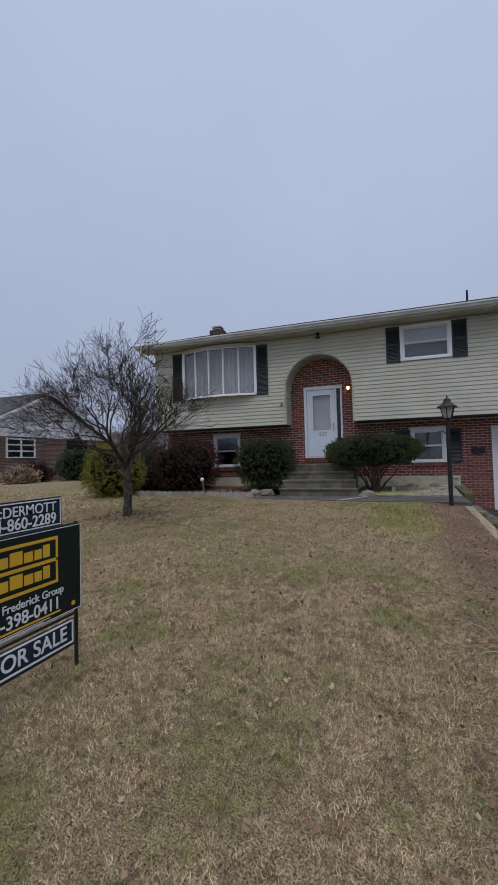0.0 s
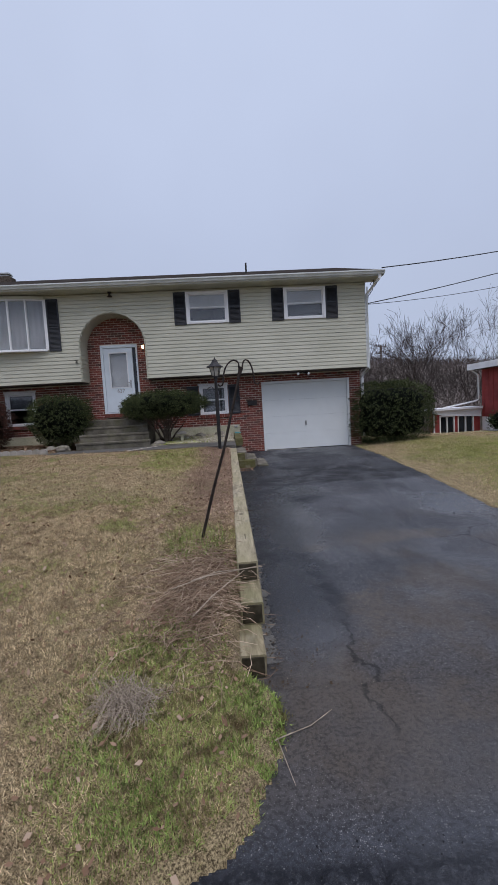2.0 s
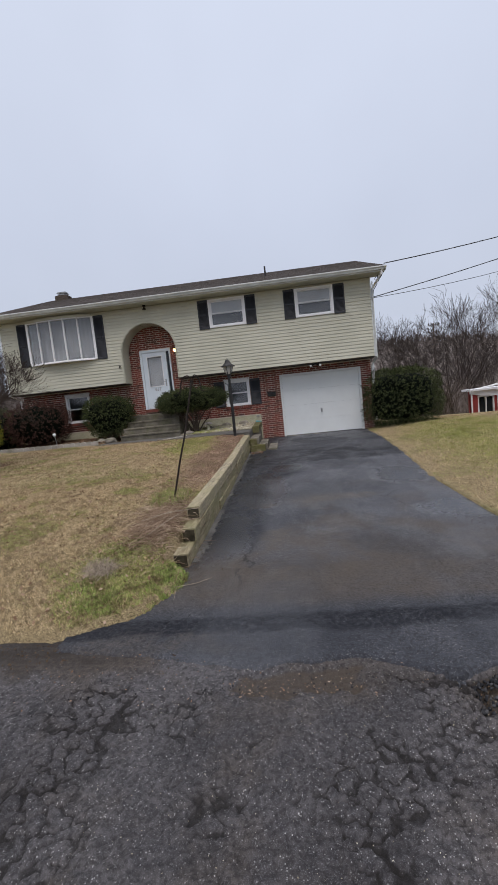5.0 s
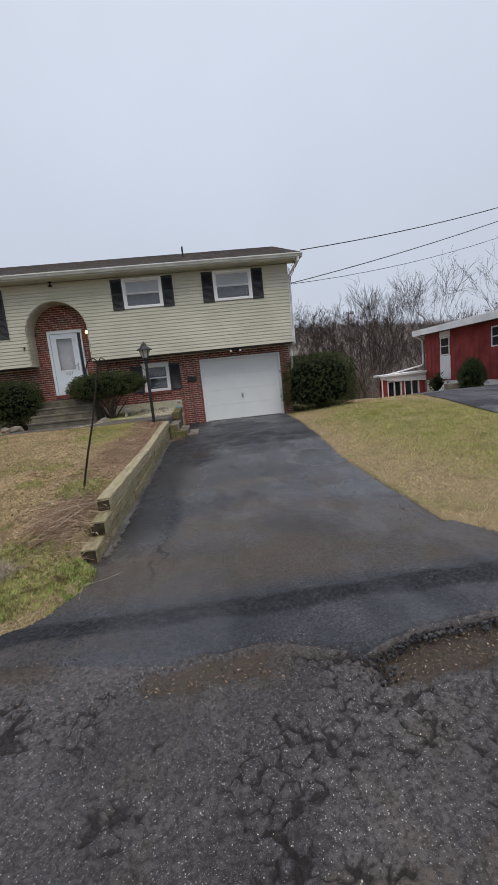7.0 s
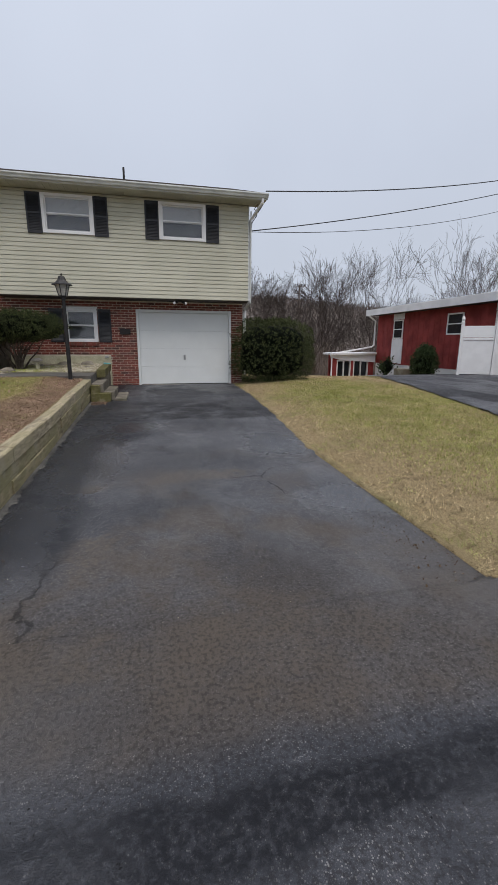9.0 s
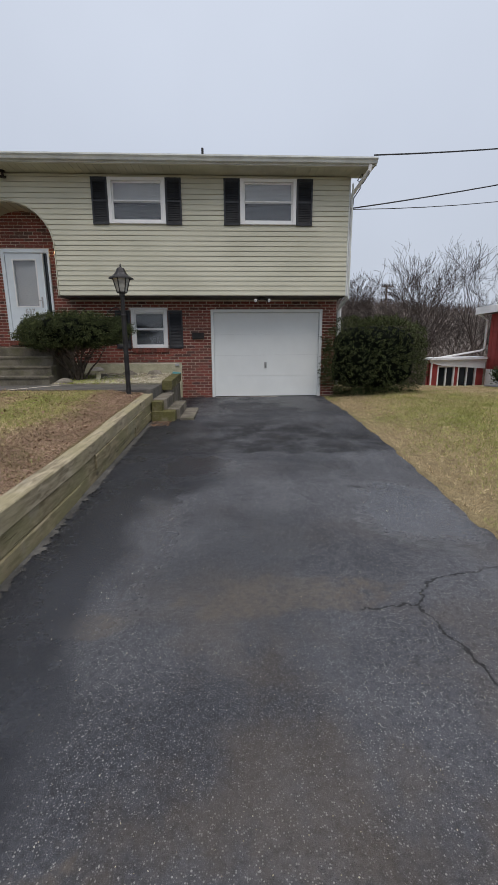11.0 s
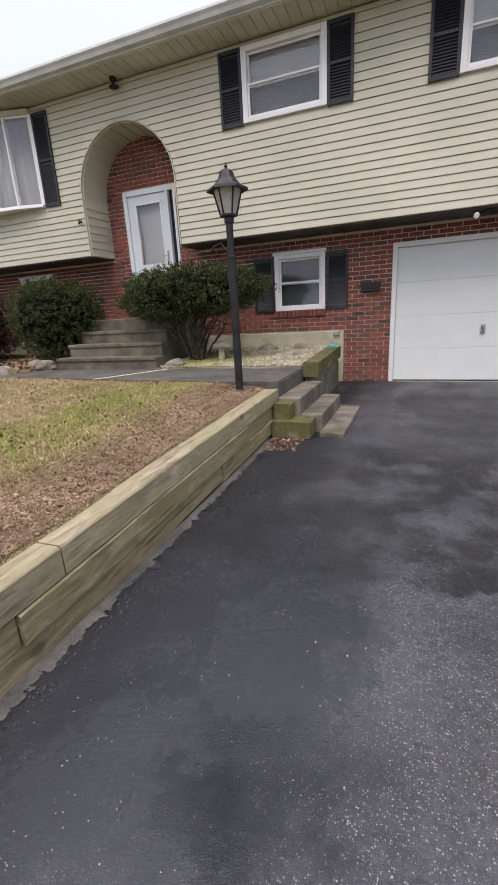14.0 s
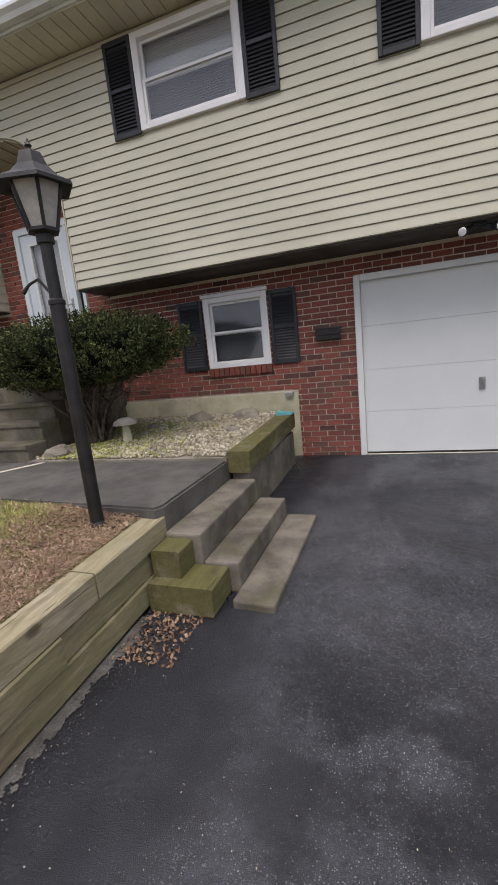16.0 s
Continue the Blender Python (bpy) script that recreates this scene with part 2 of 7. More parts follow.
    if street:
        verge = k.math("ADD", k.axis(1), k.math("MULTIPLY", k.noise(5.0, 6, 0.65), 0.5))
        verge = k.math("MULTIPLY", k.band(verge, 0.0, 0.22), k.band(k.axis(0), 1.5, 0.9))
        c = k.mix(k.math("MULTIPLY", verge, k.band(k.noise(6.0, 6, 0.7, k.scaled(0.5, 2.5, 1.0)), 0.35, 0.6, 0.55, 1.0)), c, (0.032, 0.026, 0.021))
        web = k.band(k.voronoi(15.0, "DISTANCE_TO_EDGE", "Distance", warp.outputs[0]), 0.01, 0.07, 0.4, 0)
        zone = k.math("MULTIPLY", k.band(k.noise(1.5, 4, 0.6), 0.40, 0.62), k.band(k.axis(1), -0.15, -0.5))
        cracks = k.math("MAXIMUM", cracks, k.math("MULTIPLY", web, zone))
        kept = k.math("MULTIPLY", k.band(k.axis(1), -0.68, -0.62), k.math("MAXIMUM", k.band(k.axis(0), 3.05, 3.15), k.math("MULTIPLY", k.band(k.axis(0), 1.7, 1.8), k.band(k.axis(0), 2.7, 2.6))))
        # deep cracks painted dark for the shade their shape barely shows
        crack_shade = k.math("MULTIPLY", k.band(k.math("SUBTRACT", k.axis(2), k.math("MULTIPLY", k.axis(1), 0.0025)), -0.1795, -0.1885), k.math("SUBTRACT", 1.0, kept))
        c = k.mix(k.math("MULTIPLY", crack_shade, 0.8), c, (0.015, 0.013, 0.012))
        pit = k.math("MULTIPLY", k.band(k.axis(2), -0.190, -0.206), kept)
        c = k.mix(k.math("MULTIPLY", pit, k.math("MULTIPLY", k.band(k.axis(1), -0.7, -0.6), 0.85)), c, (0.060, 0.046, 0.034))
    else:
        ridge_y = k.math("ADD", k.axis(1), k.math("MULTIPLY", k.noise(2.0, 4), 0.22))
        ridge = k.math("MULTIPLY", k.band(ridge_y, 0.22, 0.28), k.band(ridge_y, 0.50, 0.42))
        c = k.mix(k.math("MULTIPLY", ridge, k.band(k.noise(34, 5, 0.7), 0.40, 0.56, 0.35, 0.95)), c, (0.014, 0.015, 0.019))
        edge_x = k.math("ADD", k.axis(0), k.math("MULTIPLY", k.noise(1.4, 3), 0.5))
        strip = k.math("MULTIPLY", k.band(edge_x, 2.25, 1.95), k.band(k.axis(1), 1.5, 2.3))
        strip = k.math("MAXIMUM", strip, blot(1.85, 6.0, 0.75, 1.15, wob=0.35))
        # black sealed edge; its blue cast is sky sheen put into the colour
        c = k.mix(k.math("MULTIPLY", strip, 0.88), c, (0.012, 0.0135, 0.019))
        front = k.math("ADD", k.axis(1), k.math("MULTIPLY", k.noise(3.0, 5, 0.6), 0.5))
        seal = k.math("MULTIPLY", k.math("MULTIPLY", k.band(front, 6.72, 6.77), k.band(front, 9.0, 8.2, 0.45, 1.0)), k.band(k.noise(2.6, 5, 0.6), 0.36, 0.58, 0.25, 1.0))
        c = k.mix(k.math("MULTIPLY", seal, 0.82), c, (0.015, 0.015, 0.017))
        split_x = k.math("ADD", k.axis(0), k.math("MULTIPLY", k.math("SUBTRACT", k.noise(2.6, 6, 0.65), 0.5), 0.5))
        run_y = k.axis(1)
        away = k.math("ABSOLUTE", k.math("SUBTRACT", split_x, 1.78), 0.0)
        long_crack = k.math("MULTIPLY", k.band(away, 0.006, 0.022, 1, 0), k.math("MULTIPLY", k.band(run_y, 0.75, 0.95), k.band(run_y, 2.1, 1.9)))
        cracks = k.math("MAXIMUM", cracks, k.math("MULTIPLY", long_crack, 0.8))
        wob_y = k.math("ADD", k.axis(1), k.math("MULTIPLY", k.math("SUBTRACT", k.noise(9.0, 5, 0.65), 0.5), 0.16))
        wob_x = k.math("ADD", k.axis(0), k.math("MULTIPLY", k.math("SUBTRACT", k.noise(8.0, 5, 0.65), 0.5), 0.16))

        def split(ax, ay, bx, by):
            """A thin ragged crack between two places."""
            ln = math.hypot(bx - ax, by - ay)
            ux, uy = (bx - ax) / ln, (by - ay) / ln
            rx, ry = k.math("SUBTRACT", wob_x, ax), k.math("SUBTRACT", wob_y, ay)
            along = k.math("ADD", k.math("MULTIPLY", rx, ux), k.math("MULTIPLY", ry, uy))
            aside = k.math("ABSOLUTE", k.math("SUBTRACT", k.math("MULTIPLY", ry, ux), k.math("MULTIPLY", rx, uy)), 0.0)
            reach = k.math("MULTIPLY", k.band(along, -0.02, 0.01), k.band(along, ln + 0.02, ln - 0.01))
            return k.math("MULTIPLY", k.band(aside, 0.004, 0.010, 1, 0), reach)

        for q in ((3.25, 3.39, 3.56, 3.39), (3.56, 3.39, 3.70, 3.62), (3.70, 3.62, 4.30, 3.76), (3.56, 3.39, 3.66, 2.85), (3.70, 5.23, 4.08, 5.14)):
            cracks = k.math("MAXIMUM", cracks, split(*q))
    c = k.mix(k.math("MULTIPLY", cracks, 0.75), c, (0.010, 0.010, 0.010))
    height = k.math("SUBTRACT", height, k.math("MULTIPLY", cracks, 2.2))
    wet = k.band(k.noise(0.8, 4, 0.55, k.scaled(1.0, 0.5, 1.0)), 0.47, 0.60, 0.0, 0.12 if street else 0.55)
    if not street:
        for q in ((1.5, 2.2, 0.35, 1.0), (4.1, 4.7, 0.55, 0.75), (4.4, 2.6, 0.7, 0.5), (1.75, 4.4, 0.5, 1.6), (2.2, 6.0, 0.5, 0.5)):
            wet = k.math("MAXIMUM", wet, blot(*q, wob=0.35))
        wet = k.math("MAXIMUM", wet, k.math("MULTIPLY", strip, k.band(k.noise(1.6, 5, 0.6), 0.38, 0.62, 0.25, 0.9)))
        height = k.math("ADD", height, k.math("MULTIPLY", k.math("MULTIPLY", strip, k.noise(75, 2, 0.5)), 1.6))
    k.rough(k.math("SUBTRACT", k.band(mid, 0.2, 0.8, 0.62, 0.78), k.math("MULTIPLY", wet, 0.50)))
    k.l.new(k.math("ADD", 0.18, k.math("MULTIPLY", wet, 0.42)), k.p.inputs["Specular IOR Level"])
    height = k.math("MULTIPLY", height, k.math("SUBTRACT", 1.0, k.math("MULTIPLY", wet, 0.78)))
    k.colour(k.mix(k.math("MULTIPLY", wet, 0.30), c, (0.018, 0.020, 0.027)))
    return k.bump(height, 0.5 if street else 0.7, 0.006).m


def ground_material():
    """Soil, thatch and moss beneath the blades; brown woodland far away, paled for haze in its colour."""
    k = Mat("turf", 0.95, 0, 0.1)
    big, mid, fine = k.noise(0.55, 5), k.noise(9, 6, 0.7), k.noise(120, 4, 0.7)
    # thatch tone; its dark flecks also stand for shade between blades
    straw = k.mix(k.band(fine, 0.35, 0.65), (0.065, 0.045, 0.025), (0.46, 0.355, 0.205))
    green = k.mix(k.band(fine, 0.35, 0.65), (0.055, 0.058, 0.02), (0.26, 0.25, 0.10))
    c = k.mix(k.band(big, 0.48, 0.68, 0.1, 0.7), straw, green)
    c = k.mix(k.band(mid, 0.50, 0.66, 0, 0.7), c, (0.10, 0.07, 0.04))
    far = k.band(k.axis(1), 34, 60)
    wood = k.mix(k.band(k.noise(0.28, 6, 0.7), 0.35, 0.65), (0.115, 0.098, 0.088), (0.20, 0.175, 0.155))
    k.colour(k.mix(far, c, wood))
    return k.bump(k.math("ADD", fine, mid), 0.7, 0.02).m


def blade_material(name, straw_a, straw_b, green_a, green_b, bias):
    k = Mat(name, 0.8, 0, 0.15)
    isl = k.island()
    tint = k.math("ADD", k.band(k.noise(1.5, 5, 0.65), 0.44, 0.64, -0.25, 0.50), k.math("MULTIPLY", isl, 0.55))
    straw = k.ramp(isl, (0.0, straw_a), (1.0, straw_b))
    green = k.ramp(isl, (0.0, green_a), (1.0, green_b))
    c = k.mix(k.band(tint, bias, bias + 0.14), straw, green)
    c = k.mix(k.band(k.noise(21, 4, 0.6), 0.48, 0.64, 0.0, 0.7), c, (0.055, 0.036, 0.022))
    k.colour(k.mix(k.band(k.noise(5.5, 6, 0.7), 0.52, 0.66, 0.0, 0.72), c, (0.125, 0.078, 0.042)))
    return k.m


def siding_material():
    k = Mat("cream_vinyl_siding", 0.55, 0, 0.4)
    base = k.mix(k.band(k.noise(0.9, 4), 0.3, 0.7), (0.465, 0.455, 0.36), (0.55, 0.535, 0.43))
    grain = k.noise(1.0, 5, 0.6, k.scaled(3, 3, 160))
    c = k.mix(k.band(grain, 0.3, 0.8, 0, 0.22), base, (0.38, 0.36, 0.27))
    tone = k.math("MULTIPLY", k.piece(), 0.10)
    k.colour(k.mix(tone, c, (0.42, 0.41, 0.31)))
    return k.bump(grain, 0.15, 0.002).m


def shingle_material():
    k = Mat("asphalt_shingle", 0.92, 0, 0.2)
    c = k.ramp(k.math("FRACT", k.math("ADD", k.island(), k.piece()), 0.0), (0.0, (0.060, 0.052, 0.048)), (0.5, (0.085, 0.073, 0.066)), (1.0, (0.11, 0.095, 0.085)))
    k.colour(k.mix(k.band(k.noise(180, 3), 0.4, 0.7, 0, 0.4), c, (0.035, 0.032, 0.03)))
    return k.bump(k.noise(260, 2), 0.5, 0.003).m


def glass_material(name, tint=(1, 1, 1)):
    k = Mat(name, 0.02, 0, 0.9)
    k.p.inputs["Transmission Weight"].default_value = 1.0
    k.p.inputs["IOR"].default_value = 1.5
    k.colour(tint)
    return k.m


def concrete_material(name, a, b, moss=0.0):
    k = Mat(name, 0.9, 0, 0.25)
    c = k.mix(k.band(k.noise(3.0, 6, 0.65), 0.3, 0.7), a, b)
    c = k.mix(k.band(k.noise(90, 3), 0.55, 0.75, 0, 0.5), c, tuple(v * 0.45 for v in a))
    c = k.mix(k.band(k.noise(150, 2), 0.60, 0.68, 0, 0.4), c, tuple(min(0.9, v * 1.7) for v in b))
    if moss:
        c = k.mix(k.math("MULTIPLY", k.band(k.noise(4.5, 5, 0.6), 0.46, 0.66), moss), c, (0.105, 0.105, 0.045))
    k.colour(c)
    return k.bump(k.math("ADD", k.noise(120, 4), k.noise(14, 4)), 0.6, 0.006).m


M = {
    "siding": siding_material(),
    "brick": brick_material("red_brick"),
    "far_brick": far_brick_material(),
    "mortar": concrete_material("pale_mortar", (0.57, 0.50, 0.41), (0.74, 0.66, 0.55)),
    "stucco": concrete_material("cream_stucco", (0.42, 0.39, 0.27), (0.54, 0.51, 0.37), 0.25),
    "concrete": concrete_material("weathered_concrete", (0.075, 0.066, 0.054), (0.215, 0.19, 0.155), 0.35),
    "steps": concrete_material("mossy_step_concrete", (0.075, 0.067, 0.052), (0.185, 0.165, 0.13), 0.4),
    "grit": concrete_material("pale_asphalt_grit", (0.050, 0.048, 0.044), (0.16, 0.152, 0.138)),
    "walk": concrete_material("grey_brown_walk", (0.065, 0.060, 0.055), (0.125, 0.116, 0.106), 0.1),
    "white": plain("white_paint", (0.71, 0.73, 0.715), 0.45, 0, 0.025, 2),
    "vinyl": plain("white_vinyl", (0.80, 0.80, 0.80), 0.4, 0, 0.04, 3),
    "door_white": plain("pale_blue_white_enamel", (0.70, 0.76, 0.80), 0.4, 0, 0.05, 2),
    "gutter": plain("cream_gutter_paint", (0.66, 0.685, 0.665), 0.45, 0, 0.12, 2.5),
    # dark tone takes the place of shade below the overhang
    "underside": plain("shade_dark_underside", (0.075, 0.062, 0.05), 0.85, 0, 0.25, 3),
    "inner_door": plain("pale_inner_door_panel", (0.36, 0.38, 0.40), 0.6, 0, 0.06, 3),
    "soffit": plain("cream_soffit_panels", (0.56, 0.55, 0.44), 0.6, 0, 0.12, 1.5),
    "shutter": plain("black_shutter_plastic", (0.020, 0.022, 0.028), 0.5, 0, 0.2, 5),
    "iron": plain("black_iron_paint", (0.022, 0.020, 0.020), 0.5, 0.3, 0.3, 9, 0.3),
    "rust": plain("rusty_dark_iron", (0.035, 0.024, 0.018), 0.75, 0.3, 0.4, 18, 0.5),
    "steel": plain("dull_steel", (0.45, 0.45, 0.44), 0.4, 0.9, 0.15, 20),
    "dark": plain("painted_room_dimness", (0.045, 0.045, 0.048), 0.9, 0, 0.1, 2),
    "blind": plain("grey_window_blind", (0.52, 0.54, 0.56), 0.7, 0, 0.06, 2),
    # same blind, with the dimness behind the glass put into its colour
    "blind_dim": plain("dim_painted_window_blind", (0.085, 0.095, 0.11), 0.8, 0, 0.08, 2),
    "curtain": plain("pale_sheer_curtain", (0.24, 0.25, 0.265), 0.9, 0, 0.15, 2),
    "glass": glass_material("window_glass"),
    "frost": plain("hazy_lantern_glass", (0.42, 0.41, 0.37), 0.25, 0, 0.12, 14, 0.0, 0.7),
    "timber": wood_material("weathered_landscape_timber", (0.36, 0.30, 0.19), (0.20, 0.185, 0.095), (0.135, 0.108, 0.062)),
    "timber_cap": wood_material("sun_bleached_timber_top", (0.44, 0.375, 0.265), (0.29, 0.255, 0.15), (0.15, 0.122, 0.078)),
    "end_grain": plain("dark_wet_end_grain", (0.055, 0.046, 0.028), 0.85, 0, 0.35, 14, 0.6, 0.2),
    "moss_timber": wood_material("mossy_timber", (0.165, 0.14, 0.078), (0.115, 0.108, 0.036), (0.050, 0.042, 0.026)),
    "drive": asphalt_material("driveway_asphalt", False),
    "street": asphalt_material("street_asphalt", True),
    "turf": ground_material(),
    "blade": blade_material("mown_dormant_grass", (0.19, 0.125, 0.062), (0.93, 0.73, 0.45), (0.10, 0.125, 0.035), (0.46, 0.48, 0.16), 0.50),
    "lush": blade_material("green_winter_grass", (0.22, 0.23, 0.075), (0.50, 0.50, 0.18), (0.09, 0.145, 0.03), (0.40, 0.50, 0.14), 0.06),
    "moss": leafy("yellow_green_moss", (0.15, 0.17, 0.035), (0.36, 0.375, 0.11), (0.62, 0.62, 0.25), 0.85),
    "shingle": shingle_material(),
    "bark": plain("grey_brown_bark", (0.11, 0.088, 0.07), 0.95, 0, 0.4, 16, 0.8, 0.1),
    "twig": plain("bare_twigs", (0.065, 0.050, 0.042), 0.95, 0, 0.3, 5, 0.0, 0.1),
    # bare wood lightened so its colour carries the haze of distance
    "far_twig": plain("haze_paled_bare_wood", (0.185, 0.152, 0.135), 0.95, 0, 0.25, 2, 0.0, 0.1),
    "pale_twig": plain("pale_dead_twig", (0.40, 0.325, 0.245), 0.9, 0, 0.25, 20, 0.3, 0.1),
    "grove": plain("dark_bare_wood", (0.070, 0.056, 0.050), 0.95, 0, 0.25, 2, 0.0, 0.1),
    "yew": leafy("dark_yew_needles", (0.009, 0.014, 0.006), (0.062, 0.078, 0.030), (0.19, 0.215, 0.085)),
    # near-black core colour that stands for the shade deep inside shrubs
    "shade": plain("painted_inner_shade", (0.006, 0.008, 0.005), 0.95, 0, 0.3, 9, 0.5, 0.05),
    "barberry": leafy("brownish_red_leaves", (0.022, 0.012, 0.010), (0.080, 0.038, 0.030), (0.15, 0.078, 0.055)),
    "gold": leafy("yellow_green_needles", (0.07, 0.075, 0.010), (0.26, 0.26, 0.03), (0.46, 0.42, 0.07)),
    "laurel": leafy("dark_green_leaves", (0.020, 0.035, 0.015), (0.05, 0.075, 0.03), (0.10, 0.13, 0.06)),
    "litter": leafy("fallen_brown_leaves", (0.13, 0.075, 0.045), (0.29, 0.18, 0.115), (0.42, 0.31, 0.22), 0.9),
    "chips": leafy("wood_chip_mulch", (0.13, 0.080, 0.055), (0.36, 0.235, 0.165), (0.58, 0.42, 0.31), 0.9),
    "straw": leafy("dry_pale_stalks", (0.15, 0.095, 0.062), (0.37, 0.265, 0.18), (0.58, 0.46, 0.335), 0.9),
    "pebble": leafy("pale_river_pebbles", (0.22, 0.19, 0.13), (0.43, 0.38, 0.28), (0.66, 0.62, 0.51), 0.85),
    "stone": concrete_material("garden_stone", (0.15, 0.132, 0.105), (0.30, 0.27, 0.22), 0.4),
    "stone_grit": leafy("dark_asphalt_grit", (0.05, 0.05, 0.05), (0.12, 0.12, 0.115), (0.26, 0.25, 0.235), 0.9),
    "soil": leafy("dark_brown_soil", (0.05, 0.035, 0.022), (0.085, 0.06, 0.04), (0.13, 0.095, 0.06), 0.95),
    "rubble": leafy("broken_black_asphalt", (0.014, 0.014, 0.015), (0.040, 0.040, 0.043), (0.11, 0.108, 0.11), 0.9),
    "edging": concrete_material("pale_edging_block", (0.24, 0.22, 0.19), (0.40, 0.37, 0.33), 0.15),
    "red": plain("barn_red_boards", (0.27, 0.030, 0.026), 0.75, 0, 0.22, 1.4, 0.2),
    "neighbour_white": plain("white_aluminium_siding", (0.80, 0.81, 0.83), 0.5, 0, 0.08, 1.2),
    "dark_roof": plain("dark_roof_felt", (0.055, 0.05, 0.05), 0.9, 0, 0.25, 2, 0.3),
    "sign_black": plain("black_sign_enamel", (0.008, 0.016, 0.012), 0.6, 0, 0.1, 4, 0.0, 0.2),
    "sign_white": plain("white_sign_enamel", (0.74, 0.75, 0.76), 0.4, 0, 0.05, 4),
    "sign_navy": plain("navy_sign_enamel", (0.014, 0.022, 0.034), 0.6, 0, 0.1, 4, 0.0, 0.2),
    "sign_yellow": plain("yellow_sign_enamel", (0.72, 0.42, 0.02), 0.4, 0, 0.06, 4),
    "car": plain("beige_metallic_car_paint", (0.36, 0.33, 0.29), 0.3, 0.6, 0.04, 2),
    "car_dark": plain("dark_car_trim", (0.03, 0.03, 0.032), 0.5, 0, 0.1, 5),
    "car_glass": plain("tinted_car_glass", (0.015, 0.017, 0.02), 0.08, 0, 0.05, 2),
    "rubber": plain("tyre_rubber", (0.022, 0.022, 0.023), 0.85, 0, 0.15, 20),
    "alloy": plain("silver_alloy_wheel", (0.55, 0.55, 0.55), 0.35, 0.8, 0.08, 9),
    "tail": plain("red_tail_lamp_plastic", (0.35, 0.012, 0.012), 0.25, 0, 0.05, 9),
    "cable": plain("black_cable_sheath", (0.02, 0.02, 0.021), 0.6, 0, 0.1, 9),
    "teal": plain("teal_plastic", (0.10, 0.36, 0.40), 0.45, 0, 0.1, 9),
    "orange": plain("orange_plastic", (0.80, 0.20, 0.02), 0.5, 0, 0.1, 9),
    "tan_board": plain("tan_fibre_board", (0.30, 0.20, 0.12), 0.8, 0, 0.2, 4),
}
k = Mat("lit_porch_bulb", 0.3)
k.colour((1.0, 0.8, 0.5))
k.p.inputs["Emission Color"].default_value = (1.0, 0.62, 0.28, 1)
k.p.inputs["Emission Strength"].default_value = 5.0
M["bulb"] = k.m


# ---- building helpers ----
def thing(name, x, y, z, label, category, group="", kind=""):
    """An Empty at the base of a thing."""
    e = new(name)
    e.empty_display_size = 0.1
    e.location = (x, y, z)
    return tagged(e, label, category, group, kind)


def link(name, me, material, parent=None, label=""):
    if material is not None and not me.materials:
        me.materials.append(material)
    o = new(name, me)
    if parent is not None:
        o.parent = parent
        if parent.type == "EMPTY":
            o.matrix_parent_inverse = Matrix.Translation(-Vector(parent.location))
    return tagged(o, label)


def part(name, bm, material, parent=None, label="", smooth=False):
    me = bpy.data.meshes.new(name)
    bmesh.ops.recalc_face_normals(bm, faces=bm.faces)
    bm.to_mesh(me)
    bm.free()
    if smooth:
        me.shade_smooth()
    return link(name, me, material, parent, label)


def raw(name, verts, faces, material, parent=None, label="", smooth=False):
    me = bpy.data.meshes.new(name)
    me.from_pydata(verts, [], faces)
    if smooth:
        me.shade_smooth()
    return link(name, me, material, parent, label)


def box(bm, x0, x1, y0, y1, z0, z1, bevel=0.0, m=None):
    """Adds a box, its edges rounded where bevel is given."""
    r = bmesh.ops.create_cube(bm, size=1.0)
    t = Matrix.Translation(((x0 + x1) / 2, (y0 + y1) / 2, (z0 + z1) / 2)) @ Matrix.Diagonal((x1 - x0, y1 - y0, z1 - z0, 1))
    bmesh.ops.transform(bm, matrix=(m @ t) if m else t, verts=r["verts"])
    if bevel:
        es = list({e for v in r["verts"] for e in v.link_edges})
        bmesh.ops.bevel(bm, geom=es, offset=bevel, segments=2, affect="EDGES", profile=0.5)
    return bm


def boxed(name, spans, material, parent=None, label="", bevel=0.0):
    """One part made of boxes (x0, x1, y0, y1, z0, z1)."""
    bm = bmesh.new()
    for s in spans:
        box(bm, *s, bevel=bevel)
    return part(name, bm, material, parent, label)


def ring_points(p, d, r, n, turn=0.0):
    d = Vector(d).normalized()
    a = d.orthogonal().normalized()
    b = d.cross(a)
    return [Vector(p) + a * (r * math.cos(turn + 2 * math.pi * i / n)) + b * (r * math.sin(turn + 2 * math.pi * i / n)) for i in range(n)]


def tube(bm, pts, radii, n=8, cap=True):
    """A swept round bar along pts."""
    pts = [Vector(p) for p in pts]
    if isinstance(radii, (int, float)):
        radii = [radii] * len(pts)
    a = (pts[1] - pts[0]).normalized().orthogonal().normalized()
    rows = []
    for i, p in enumerate(pts):
        d = (pts[min(i + 1, len(pts) - 1)] - pts[max(i - 1, 0)]).normalized()
        a = (a - d * a.dot(d)).normalized()
        b = d.cross(a)
        rows.append([bm.verts.new(p + (a * math.cos(2 * math.pi * j / n) + b * math.sin(2 * math.pi * j / n)) * radii[i]) for j in range(n)])
    for r0, r1 in zip(rows, rows[1:]):
        for j in range(n):
            bm.faces.new((r0[j], r0[(j + 1) % n], r1[(j + 1) % n], r1[j]))
    if cap:
        bm.faces.new(rows[0][::-1])
        bm.faces.new(rows[-1])
    return bm


